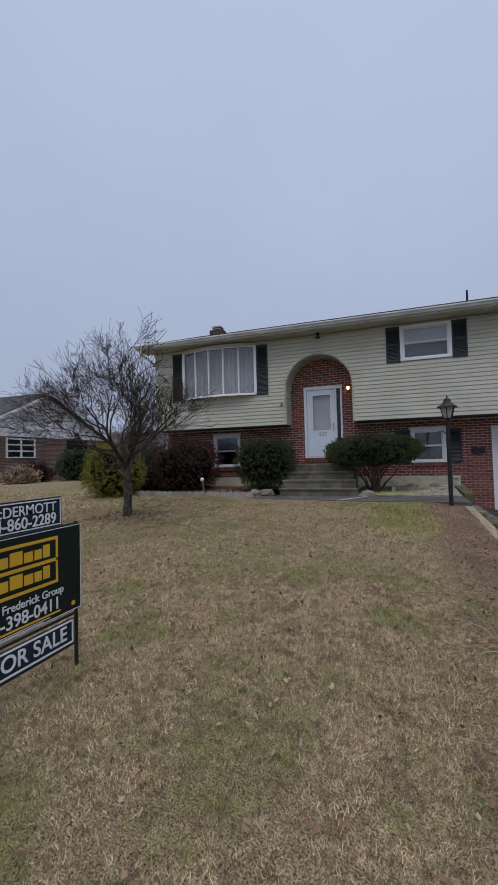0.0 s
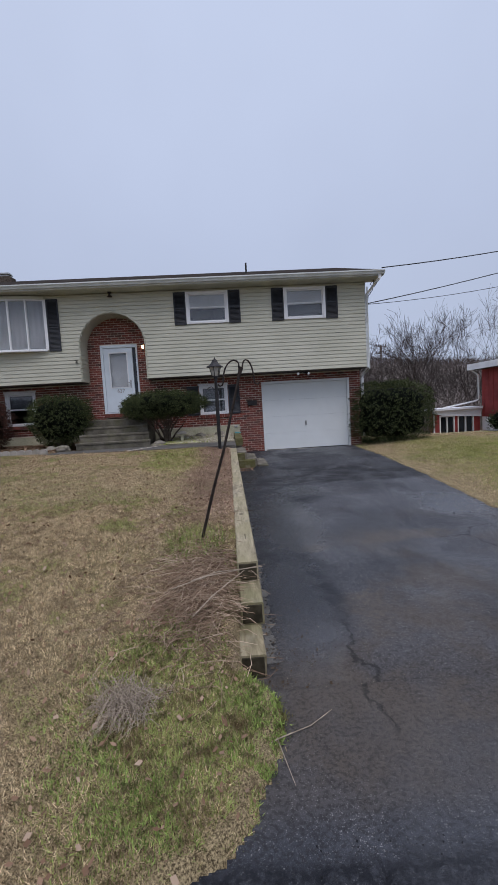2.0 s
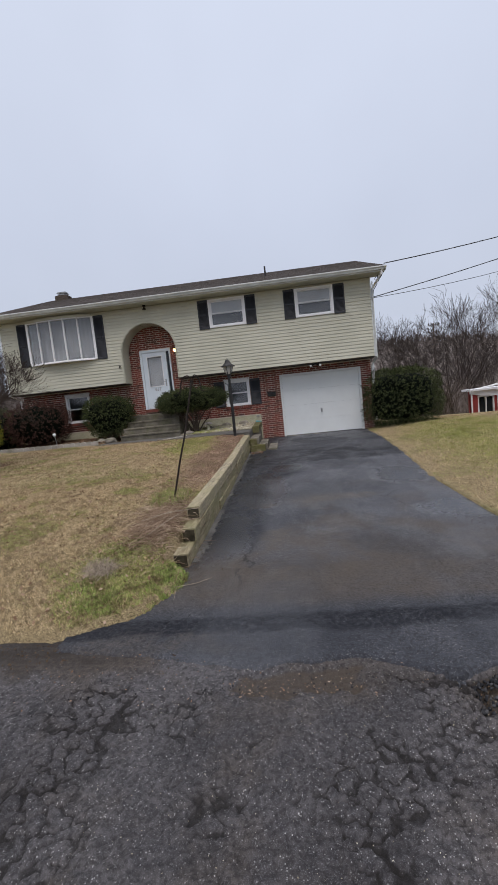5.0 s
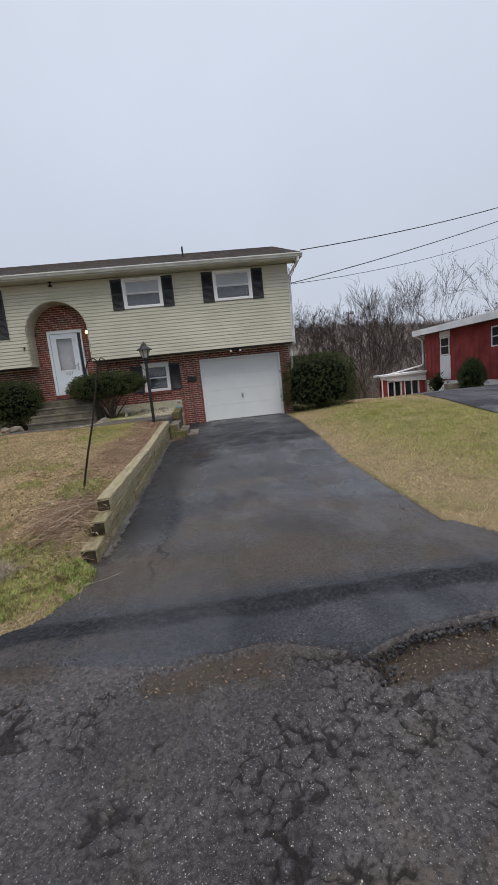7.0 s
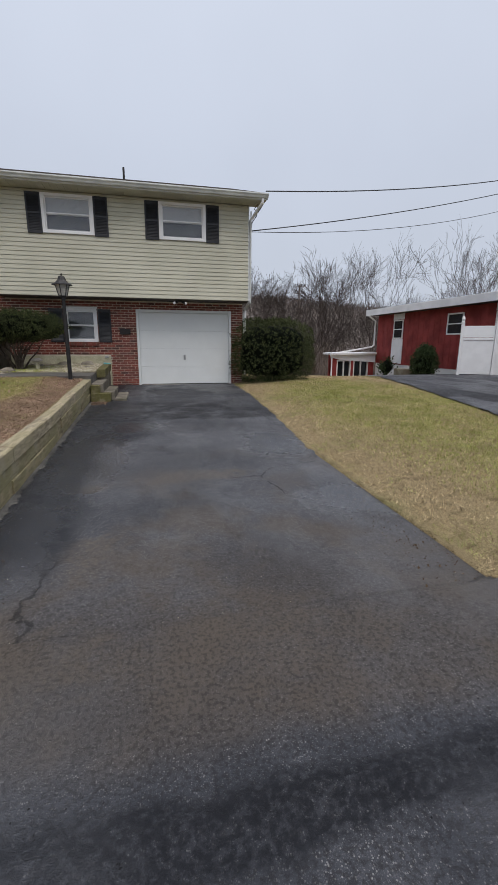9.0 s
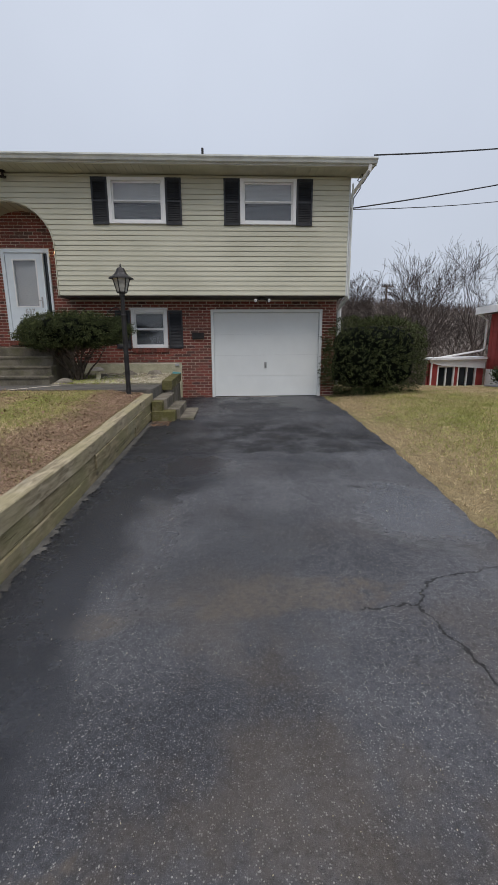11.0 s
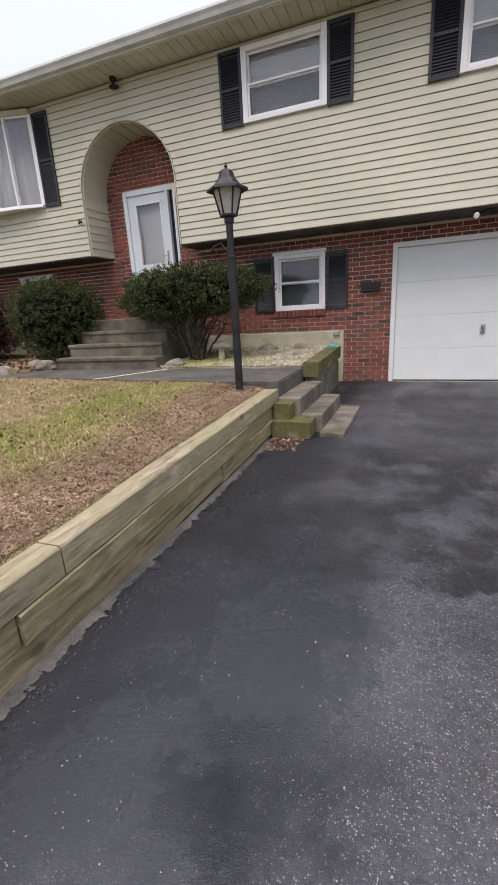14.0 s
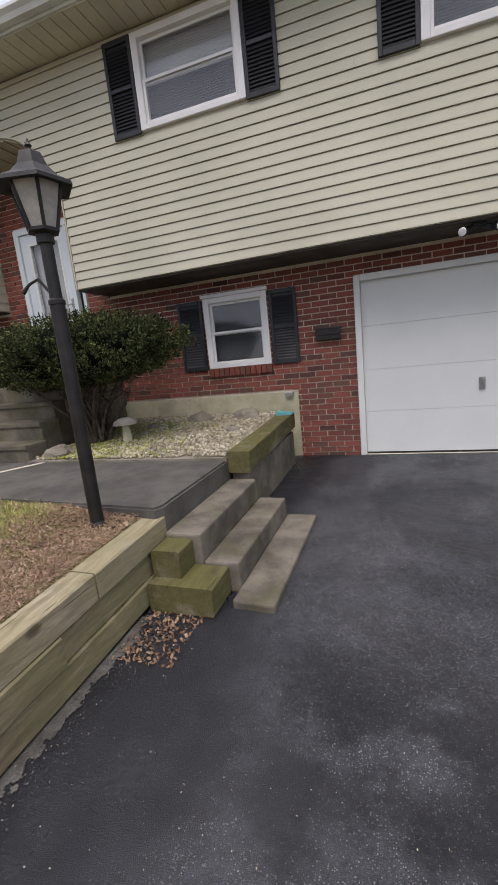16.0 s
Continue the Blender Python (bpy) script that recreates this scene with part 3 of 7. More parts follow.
def lathe(bm, x, y, profile, n=16, cap=True, turn=0.0):
    """A turned shape about the upright axis at x, y; profile rows are (radius, z)."""
    rows = [[bm.verts.new((x + r * math.cos(turn + 2 * math.pi * j / n), y + r * math.sin(turn + 2 * math.pi * j / n), z)) for j in range(n)] for r, z in profile]
    for r0, r1 in zip(rows, rows[1:]):
        for j in range(n):
            bm.faces.new((r0[j], r0[(j + 1) % n], r1[(j + 1) % n], r1[j]))
    if cap:
        bm.faces.new(rows[0][::-1])
        bm.faces.new(rows[-1])
    return bm


def prism(bm, outline, y0, y1, axis="y"):
    """A plate: an outline of (a, b) pairs pushed from y0 to y1 along an axis."""
    def at(a, b, c):
        return {"y": (a, c, b), "x": (c, a, b), "z": (a, b, c)}[axis]
    f = [bm.verts.new(at(a, b, y0)) for a, b in outline]
    g = [bm.verts.new(at(a, b, y1)) for a, b in outline]
    bm.faces.new(f)
    bm.faces.new(g[::-1])
    for i in range(len(f)):
        j = (i + 1) % len(f)
        bm.faces.new((f[i], f[j], g[j], g[i]))
    return bm


def fbm(x, y, s, seed=0.0):
    return noise.noise(Vector((x * s, y * s, seed))) + 0.5 * noise.noise(Vector((x * s * 2.1, y * s * 2.1, seed + 7)))


def lerp(x, knots):
    """A smooth line through (position, value) knots."""
    return float(np.interp(x, [k[0] for k in knots], [k[1] for k in knots]))


# ---- ground ----
def drive_z(y):
    return lerp(y, [(-12, -0.20), (-3, -0.18), (1, -0.17), (4.4, -0.11), (6.5, -0.05), (9, 0.01), (12, 0.03)])


def street_edge(x):
    """Where the lawn begins, going up from the street."""
    if x < 1.3:
        return lerp(x, [(-40, 0.1), (-0.2, 0.18), (0.5, 0.15), (0.85, 0.30), (1.08, 0.50), (1.3, 1.3)]) + 0.05 * fbm(x, 0, 2.5, 3)
    return lerp(x, [(4.4, 1.3), (4.75, 0.6), (5.4, 0.15), (7, -0.1), (40, -0.1)]) + 0.06 * fbm(x, 0, 2.2, 5)


def drive_right(y):
    return lerp(y, [(0, 4.75), (1.0, 4.45), (2.1, 4.37), (4.3, 4.42), (6.5, 4.62), (9.6, 4.80), (12, 4.86)]) + 0.05 * fbm(0, y, 2.0, 9)


DRIVE_LEFT = 1.16


def lawn_corner(y):
    """The rounded grass corner that swells past the timber ends."""
    return lerp(y, [(0.2, 0.70), (0.3, 0.88), (0.38, 1.06), (0.5, 1.15), (0.7, 1.24), (0.95, 1.33), (1.1, 1.30), (1.22, 1.19), (1.27, 1.15)]) + 0.03 * fbm(0, y, 7, 61)


def asphalt_depth(x, y):
    """How far inside the asphalt a place lies, in metres; negative on grass."""
    street = street_edge(x) - y if not (1.3 <= x <= 4.4) else 9.0
    if y > 12.0:
        return -1.0
    drive = min(x - DRIVE_LEFT, drive_right(y) - x)
    inside = max(street if y < 2 else -9.0, drive) if not (1.3 <= x <= 4.4) else max(drive, 0.3)
    if 0.2 < y < 1.27 and x < 2:
        inside = min(inside, x - lawn_corner(y))
    return inside


def lawn_z(x, y):
    if x < 1.2:
        z = lerp(y, [(-12, -0.2), (0.0, -0.17), (0.25, -0.13), (1.0, 0.0), (1.45, 0.09), (2.5, 0.20), (5, 0.36), (7, 0.45), (9, 0.51), (10.5, 0.57), (13, 0.62), (20, 0.55), (40, 0.0), (60, -2.0)])
        near = max(0.0, 1 - abs(x - 0.75) / 0.7) * max(0.0, 1 - abs(y - 2.7) / 1.3)
        z += 0.07 * near
        z -= 0.055 * max(0.0, min(1.0, (x - 0.45) / 0.5)) * max(0.0, min(1.0, (y - 3.2) / 1.0)) * max(0.0, min(1.0, (9.2 - y) / 0.5))
        z -= 0.10 * max(0.0, min(1.0, (x - 0.5) / 0.7)) * max(0.0, min(1.0, (1.7 - y) / 0.5)) * max(0.0, min(1.0, (y - 0.4) / 0.5))
    else:
        z = max(drive_z(y), -0.17)
        if x < 1.5 and 0.0 < y < 1.27:
            z += 0.02 + max(0.0, 1 - (x - 1.2) / 0.16) * max(0.0, lawn_z(1.19, y) - z - 0.02)
        out = max(0.0, min(1.0, (x - drive_right(y)) / 1.6))
        z += 0.12 * out * max(0.0, min(1.0, (y + 0.2) / 2.5))
        z += lerp(y, [(12, 0.0), (16, -0.25), (24, -1.3), (40, -2.2), (60, -4)]) * max(0.0, min(1.0, (x - 2) / 8))
    if -3.3 < x < 1.2 and y > 9.25 - 0.09 * (x + 3.35):
        z = min(z, 0.47)
    return z + 0.012 * fbm(x, y, 1.6, 1) + 0.006 * fbm(x, y, 6, 2)


def hill_z(x, y):
    """The wooded ridge behind the houses."""
    d = max(0.0, y - 55)
    up = 34 * (1 - math.exp(-(d / 190) ** 1.6)) * (1 + 0.18 * math.sin(x * 0.011 + 0.6) + 0.10 * math.sin(x * 0.027))
    return up + (1.6 * fbm(x, y, 0.035, 4) if d else 0.0)


def ground_z(x, y):
    if y > 20 or abs(x) > 20 or y < -10:
        base = lawn_z(max(-39, min(39, x)), max(-12, min(60, y)))
    else:
        base = lawn_z(x, y)
    deep = asphalt_depth(x, y) if (y < 12.2 and abs(x) < 41) else (1.0 if -9 < y < 0 else -1.0)
    if -0.10 < deep and y > -8.6:
        base = drive_z(y) + 0.02 - 2.2 * max(0.0, min(0.1, deep + 0.02))
        if x < DRIVE_LEFT + 0.02 and y > 1.9:
            base = lawn_z(x, y) if x < 1.12 else drive_z(y) - 0.2
    return base + hill_z(x, y)


def axis_marks(*runs):
    out = []
    for a, b, step in runs:
        out += [a + i * step for i in range(max(1, round((b - a) / step)))]
    return out + [runs[-1][1]]


gx = axis_marks((-900, -200, 70), (-200, -40, 10), (-40, -10, 1.5), (-10, -4, 0.35), (-4, 0, 0.1), (0, 1.8, 0.05), (1.8, 4.2, 0.3), (4.2, 6.4, 0.06), (6.4, 12, 0.3), (12, 40, 2), (40, 200, 10), (200, 900, 70))
gy = axis_marks((-300, -20, 35), (-20, -9, 1.0), (-9, -0.6, 0.6), (-0.6, 3.0, 0.05), (3.0, 12.4, 0.12), (12.4, 20, 0.5), (20, 60, 2), (60, 300, 10), (300, 900, 60))
gv = [(x, y, ground_z(x, y)) for y in gy for x in gx]
gw = len(gx)
gf = [(j * gw + i, j * gw + i + 1, (j + 1) * gw + i + 1, (j + 1) * gw + i) for j in range(len(gy) - 1) for i in range(gw - 1)]
ground = tagged(raw("ground", gv, gf, M["turf"], smooth=True), "dormant tan and green lawn running out to brown wooded hills", "ground", kind="structure")


def sheet(name, xs, ys, height, keep, material, label):
    """A paved surface over a grid, kept where keep(x, y) holds, with a skirt-free underside 4 cm down."""
    w = len(xs)
    v = [(x, y, height(x, y)) for y in ys for x in xs]
    f = [(j * w + i, j * w + i + 1, (j + 1) * w + i + 1, (j + 1) * w + i) for j in range(len(ys) - 1) for i in range(w - 1) if keep((xs[i] + xs[i + 1]) / 2, (ys[j] + ys[j + 1]) / 2)]
    return tagged(raw(name, v, f, material, smooth=True), label, name, kind="structure")


def seam_y(x):
    """The ragged lower edge of the driveway's overlay."""
    line = lerp(x, [(0.4, 0.06), (1.3, -0.08), (2.0, -0.24), (2.6, -0.15), (2.88, -0.31), (3.08, -0.38), (3.4, -0.23), (3.9, -0.20), (5.4, -0.12), (7.0, -0.1)])
    return line + 0.035 * fbm(x, 0, 4.0, 31) + 0.016 * fbm(x, 0, 17, 33)


def pothole(x, y):
    """Depth of the broken hollows at the street's edge."""
    far = seam_y(x)
    near = -0.62 + 0.05 * fbm(x, 0, 3, 14)
    side = 3.06 + 0.05 * fbm(0, y, 6, 15)
    d = min((far - y) / 0.03, (y - near) / 0.12, (x - side) / 0.06, (6.4 - x) / 0.5)
    shallow = min((far - y) / 0.04, (y + 0.47 + 0.08 * fbm(x, 0, 5, 17)) / 0.08, (x - 1.8 - 0.08 * fbm(0, y, 7, 18)) / 0.1, (2.62 + 0.08 * fbm(0, y, 8, 19) - x) / 0.1)
    return max(0.075 * max(0.0, min(1.0, d)), 0.032 * max(0.0, min(1.0, shallow)))


def hashed(i, j, q):
    v = np.sin(i * 127.1 + j * 311.7 + q * 74.7) * 43758.5453
    return v - np.floor(v)


def crazing(x, y, size, stretch=1.3, wide=0.26):
    """Alligator cracking over arrays of places: closeness to a crack (0 to 1) and a height of each plate."""
    u = (x + 0.020 * np.sin(y * 31 + 2 * np.sin(x * 17)) + 0.008 * np.sin(y * 83 + x * 51)) / (size * stretch)
    v = (y + 0.020 * np.sin(x * 27 + 2 * np.sin(y * 19)) + 0.008 * np.sin(x * 91 - y * 47)) / size
    i0, j0 = np.floor(u), np.floor(v)
    f1, f2, plate = np.full(u.shape, 9.0), np.full(u.shape, 9.0), np.zeros(u.shape)
    for di in (-1, 0, 1):
        for dj in (-1, 0, 1):
            i, j = i0 + di, j0 + dj
            d = np.hypot(i + 0.1 + 0.8 * hashed(i, j, 1) - u, j + 0.1 + 0.8 * hashed(i, j, 2) - v)
            closer = d < f1
            f2 = np.where(closer, f1, np.minimum(f2, d))
            plate = np.where(closer, hashed(i, j, 3), plate)
            f1 = np.where(closer, d, f1)
    return np.clip(1.3 - (f2 - f1) / wide, 0, 1), plate


def street_height(x, y):
    z = drive_z(y) + 0.003 * fbm(x, y, 0.8, 21) + 0.002 * fbm(x, y, 5, 22)
    z -= pothole(x, y)
    return z


def drive_height(x, y):
    z = drive_z(y) + 0.006 * fbm(x, y, 0.9, 23) + 0.003 * fbm(x, y, 4, 24)
    if y < 1.2:
        z += 0.022 * max(0.0, min(1.0, (y - seam_y(x)) / 0.05))
        ridge = abs(y - (0.25 + 0.04 * fbm(x, 0, 1.2, 35)))
        z += (0.016 + 0.030 * fbm(x, y, 16, 36)) * max(0.0, 1 - ridge / 0.13) * max(0.0, min(1.0, (x - 0.9) / 0.4))
        z -= (0.04 + pothole(x, y - 0.06)) * max(0.0, min(1.0, (seam_y(x) + 0.012 - y) / 0.022))
    return z


sx = axis_marks((-40, -6, 2), (-6, -1.0, 0.2), (-1.0, 4.7, 0.009), (4.7, 6.5, 0.05), (6.5, 40, 1.5))
sy = axis_marks((-9, -4, 0.5), (-4, -2.1, 0.08), (-2.1, -0.05, 0.009), (-0.05, 0.6, 0.035))
px, py = (q.ravel() for q in np.meshgrid(np.array(sx), np.array(sy)))
pz = np.array([street_height(x, y) for x, y in zip(px.tolist(), py.tolist())])
hollow = np.array([pothole(x, y) for x, y in zip(px.tolist(), py.tolist())])
lumps = np.array([fbm(x, y, 2.2, 41) for x, y in zip(px.tolist(), py.tolist())])
grain = np.array([noise.noise(Vector((x * 26, y * 26, 5.0))) for x, y in zip(px.tolist(), py.tolist())])
zone = np.clip((-0.22 - py) / 0.12, 0, 1) * np.clip((py + 1.62 - 0.15 * lumps) / 0.22, 0.12, 1) * np.clip((px + 1.0) / 0.4, 0, 1) * np.clip((4.7 - px) / 0.3, 0, 1)
near_edge, plate = crazing(px, py, 0.078, 1.35, 0.17)
wide_edge, slab = crazing(px + 3.3, py + 1.7, 0.34, 1.9, 0.10)
cracked = zone * np.clip(0.75 + 1.0 * lumps, 0.4, 1) * np.clip(1 - hollow / 0.02, 0, 1)
pz -= cracked * (0.017 * near_edge - 0.004 * (plate - 0.5)) + zone * 0.018 * np.clip(wide_edge * 2 - 1, 0, 1) * np.clip(0.4 + 1.5 * lumps, 0, 1)
pz += zone * 0.005 * grain * (1 + np.clip(hollow / 0.02, 0, 1.5))
crumble, bit = crazing(px, py, 0.042, 1.0)
rim = np.clip(1 - np.abs(px - 3.06) / 0.085, 0, 1) * np.clip((-0.36 - py) / 0.05, 0, 1) * np.clip((py + 0.62) / 0.06, 0, 1)
pz -= np.clip(rim * 3, 0, 1) * (0.030 * crumble - 0.010 * bit)
sw = len(sx)
road_faces = [(j * sw + i, j * sw + i + 1, (j + 1) * sw + i + 1, (j + 1) * sw + i) for j in range(len(sy) - 1) for i in range(sw - 1)]
street = tagged(raw("road", np.stack([px, py, pz], 1).tolist(), road_faces, M["street"], smooth=True), "worn dark asphalt street with cracks and shallow potholes", "road", kind="structure")
dy = axis_marks((-0.55, 0.5, 0.014), (0.5, 1.4, 0.03), (1.4, 12.0, 0.08))
driveway = sheet("driveway", axis_marks((0.6, 6.2, 0.03)), dy, drive_height, lambda x, y: asphalt_depth(x, y) > -0.06 and y > seam_y(x) - 0.03 and x > (1.02 if y > 1.2 else 0.5), M["drive"], "damp black asphalt driveway with pale stones and silt")

# ---- the house ----
S, B, BACK = 11.32, 11.95, 20.3
X0, X1 = -7.05, 5.21
Z0, Z1 = 2.36, 4.76
house = thing("house", 0, B, 0.03, "two-storey split-level house with cream siding above red brick", "house")


def holed(bm, x0, x1, z0, z1, y0, y1, holes):
    """A wall slab with rectangular openings (xa, xb, za, zb)."""
    xs = sorted({x0, x1, *(h[0] for h in holes), *(h[1] for h in holes)})
    for a, b in zip(xs, xs[1:]):
        zs = sorted({z0, z1, *(v for h in holes if h[0] < (a + b) / 2 < h[1] for v in h[2:])})
        for c, d in zip(zs, zs[1:]):
            if not any(h[0] < (a + b) / 2 < h[1] and h[2] < (c + d) / 2 < h[3] for h in holes):
                box(bm, a, b, y0, y1, c, d)
    return bm


ARCH_L, ARCH_R, SPRING = -2.95, -1.12, 3.325
ARCH_X, ARCH_RAD = (ARCH_L + ARCH_R) / 2, (ARCH_R - ARCH_L) / 2
W1, W2, W3, W4 = (0.12, 1.25, 3.83, 4.67), (2.89, 4.03, 3.83, 4.67), (0.30, 1.09, 1.25, 2.08), (-5.40, -4.58, 1.22, 2.15)
BAY = (-6.08, -3.80, 3.27, 4.68)
DOOR = (-2.56, -1.48, 1.42, 3.43)
GARAGE = (2.15, 4.84, 0.03, 2.12)


def arch_half(z):
    """Half width of the archway at a height."""
    if z <= SPRING:
        return ARCH_RAD
    return math.sqrt(max(0.0, ARCH_RAD ** 2 - (z - SPRING) ** 2))


bm = bmesh.new()
holed(bm, X0, X1, Z0, Z1, S, S + 0.14, [W1, W2, BAY, (ARCH_L, ARCH_R, Z0 - 1, SPRING + ARCH_RAD)])
for i in range(24):
    a, b = math.pi * i / 24, math.pi * (i + 1) / 24
    pts = [(ARCH_X - ARCH_RAD * math.cos(a), SPRING + ARCH_RAD * math.sin(a)), (ARCH_X - ARCH_RAD * math.cos(b), SPRING + ARCH_RAD * math.sin(b))]
    prism(bm, [pts[0], pts[1], (pts[1][0], SPRING + ARCH_RAD), (pts[0][0], SPRING + ARCH_RAD)], S + 0.001, S + 0.139)
upper_wall = part("wall", bm, M["siding"], house, "cream vinyl clapboard upper wall")
for s in ((X0, X0 + 0.14, S + 0.142, BACK, Z0, 5.0), (X1 - 0.14, X1, S + 0.142, BACK, Z0, 5.0), (X0 + 0.142, X1 - 0.142, BACK - 0.14, BACK, 0.0, 5.0)):
    boxed("wall", [s], M["siding"], house)
for gxx in (X0, X1 - 0.14):
    bm = bmesh.new()
    prism(bm, [(S + 0.142, 5.002), (BACK, 5.002), (15.75, 6.42)], gxx, gxx + 0.14, "x")
    part("gable", bm, M["siding"], house)
# the archway's lining
bm = bmesh.new()
for i in range(28):
    a, b = math.pi * i / 28, math.pi * (i + 1) / 28
    ro, ri = ARCH_RAD - 0.002, ARCH_RAD - 0.012
    q = [(ARCH_X - r * math.cos(t), SPRING + r * math.sin(t)) for r, t in ((ro, a), (ro, b), (ri, b), (ri, a))]
    prism(bm, q, S + 0.012, B - 0.004)
bmesh.ops.remove_doubles(bm, verts=bm.verts, dist=0.0005)
vault = part("arch_lining", bm, M["soffit"], house, "cream curved archway lining")
for i in range(14):
    a, b = math.pi * i / 14 + 0.004, math.pi * (i + 1) / 14 - 0.004
    steps_ = [a + (b - a) * q / 3 for q in range(4)]
    ring = [(ARCH_X - (ARCH_RAD - 0.013) * math.cos(t), SPRING + (ARCH_RAD - 0.013) * math.sin(t)) for t in steps_]
    ring += [(ARCH_X - (ARCH_RAD - 0.016 - 0.010 * (t - a) / (b - a)) * math.cos(t), SPRING + (ARCH_RAD - 0.016 - 0.010 * (t - a) / (b - a)) * math.sin(t)) for t in steps_[::-1]]
    bm = bmesh.new()
    prism(bm, ring, S + 0.013, B - 0.006)
    part("panel", bm, M["siding"], vault)
for x, d in ((ARCH_L, 1), (ARCH_R, -1)):
    lining = boxed("arch_cheek", [(min(x, x + 0.016 * d), max(x, x + 0.016 * d), S + 0.012, B - 0.004, Z0, SPRING)], M["siding"], house)
    z = Z0 + 0.01
    while z + 0.12 < SPRING:
        bm = bmesh.new()
        xa, xb = x + 0.016 * d, x + 0.028 * d
        prism(bm, [(xa, z), (xb, z), (xa, z + 0.12)], S + 0.012, B - 0.006)
        part("plank", bm, M["siding"], lining)
        z += 0.127
bm = bmesh.new()
for i in range(28):
    a, b = math.pi * i / 28, math.pi * (i + 1) / 28
    q = [(ARCH_X - r * math.cos(t), SPRING + r * math.sin(t)) for r, t in ((ARCH_RAD + 0.014, a), (ARCH_RAD + 0.014, b), (ARCH_RAD - 0.004, b), (ARCH_RAD - 0.004, a))]
    prism(bm, q, S - 0.026, S + 0.010)
box(bm, ARCH_L - 0.014, ARCH_L + 0.004, S - 0.026, S + 0.010, Z0, SPRING)
box(bm, ARCH_R - 0.004, ARCH_R + 0.014, S - 0.026, S + 0.010, Z0, SPRING)
part("arch_trim", bm, M["siding"], house, "cream arch trim")
# the underside of the jutting floor, coloured dark to stand for its shade
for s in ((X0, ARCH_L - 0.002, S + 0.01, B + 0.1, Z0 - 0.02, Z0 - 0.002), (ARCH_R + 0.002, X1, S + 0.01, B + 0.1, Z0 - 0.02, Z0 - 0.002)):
    boxed("overhang_soffit", [s], M["underside"], house, "overhang underside with its shade painted in dark")
boxed("corner_post", [(X1 - 0.005, X1 + 0.022, S - 0.02, S + 0.09, Z0, Z1)], M["gutter"], house)
boxed("corner_post", [(X0 - 0.022, X0 + 0.005, S - 0.02, S + 0.09, Z0, Z1)], M["gutter"], house)

# brick storey: mortar core, then bricks in courses
bm = bmesh.new()
holed(bm, X0 + 0.05, 1.42, 0.86, SPRING + 1.2, B, B + 0.16, [W3, W4, DOOR])
holed(bm, 1.42, X1 - 0.03, 0.0, Z0, B, B + 0.16, [GARAGE])
brick_wall = part("brick_wall", bm, M["mortar"], house, "red brick wall with pale recessed mortar")
boxed("foundation", [(X0 + 0.05, 1.42, B - 0.012, B + 0.16, -0.1, 0.858)], M["stucco"], house, "cream stuccoed foundation wall")
for s in ((X0 + 0.05, X0 + 0.2, B + 0.162, BACK - 0.15, 0, Z0 - 0.03), (X1 - 0.18, X1 - 0.03, B + 0.162, BACK - 0.15, 0, Z0 - 0.03)):
    boxed("wall", [s], M["brick"], house)
# dark boards added behind the panes; the rooms' dimness is in their colour
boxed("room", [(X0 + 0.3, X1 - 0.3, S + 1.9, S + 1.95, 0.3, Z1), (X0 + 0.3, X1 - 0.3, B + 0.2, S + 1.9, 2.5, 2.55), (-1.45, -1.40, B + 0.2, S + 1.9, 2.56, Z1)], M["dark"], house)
boxed("ceiling", [(X0 + 0.15, X1 - 0.15, S + 0.15, BACK - 0.15, Z1 - 0.04, Z1)], M["blind"], house)

# roof
EAVE_Y, EAVE_Z, RIDGE_Y, RIDGE_Z = 10.80, 4.93, 15.75, 6.58
RX0, RX1 = -7.42, 5.58
PITCH = (RIDGE_Z - EAVE_Z) / (RIDGE_Y - EAVE_Y)
bm = bmesh.new()
prism(bm, [(EAVE_Y - 0.03, EAVE_Z - 0.01), (RIDGE_Y, RIDGE_Z), (2 * RIDGE_Y - EAVE_Y + 0.03, EAVE_Z - 0.01), (2 * RIDGE_Y - EAVE_Y + 0.03, EAVE_Z - 0.10), (RIDGE_Y, RIDGE_Z - 0.10), (EAVE_Y - 0.03, EAVE_Z - 0.10)], RX0, RX1, "x")
roof = part("roof", bm, M["shingle"], house, "low gable roof of dark brown asphalt shingles")
for x in (RX0 - 0.022, RX1 + 0.002):
    bm = bmesh.new()
    prism(bm, [(EAVE_Y, EAVE_Z - 0.012), (RIDGE_Y, RIDGE_Z - 0.012), (2 * RIDGE_Y - EAVE_Y, EAVE_Z - 0.012), (2 * RIDGE_Y - EAVE_Y, EAVE_Z - 0.15), (RIDGE_Y, RIDGE_Z - 0.15), (EAVE_Y, EAVE_Z - 0.15)], x, x + 0.02, "x")
    part("rake_board", bm, M["gutter"], house)
boxed("fascia", [(RX0, RX1, EAVE_Y + 0.02, EAVE_Y + 0.04, EAVE_Z - 0.145, EAVE_Z - 0.10)], M["gutter"], house)
# vented soffit with fine grooves
bm = bmesh.new()
x = RX0 + 0.01
while x < RX1 - 0.15:
    box(bm, x, x + 0.143, EAVE_Y + 0.042, S - 0.002, Z1 + 0.012, Z1 + 0.024)
    x += 0.15
box(bm, RX0, RX1, EAVE_Y + 0.042, S + 0.13, Z1 + 0.026, Z1 + 0.04)
part("soffit", bm, M["soffit"], house, "grooved cream soffit panels")
# gutter: an open K-shaped trough
bm = bmesh.new()
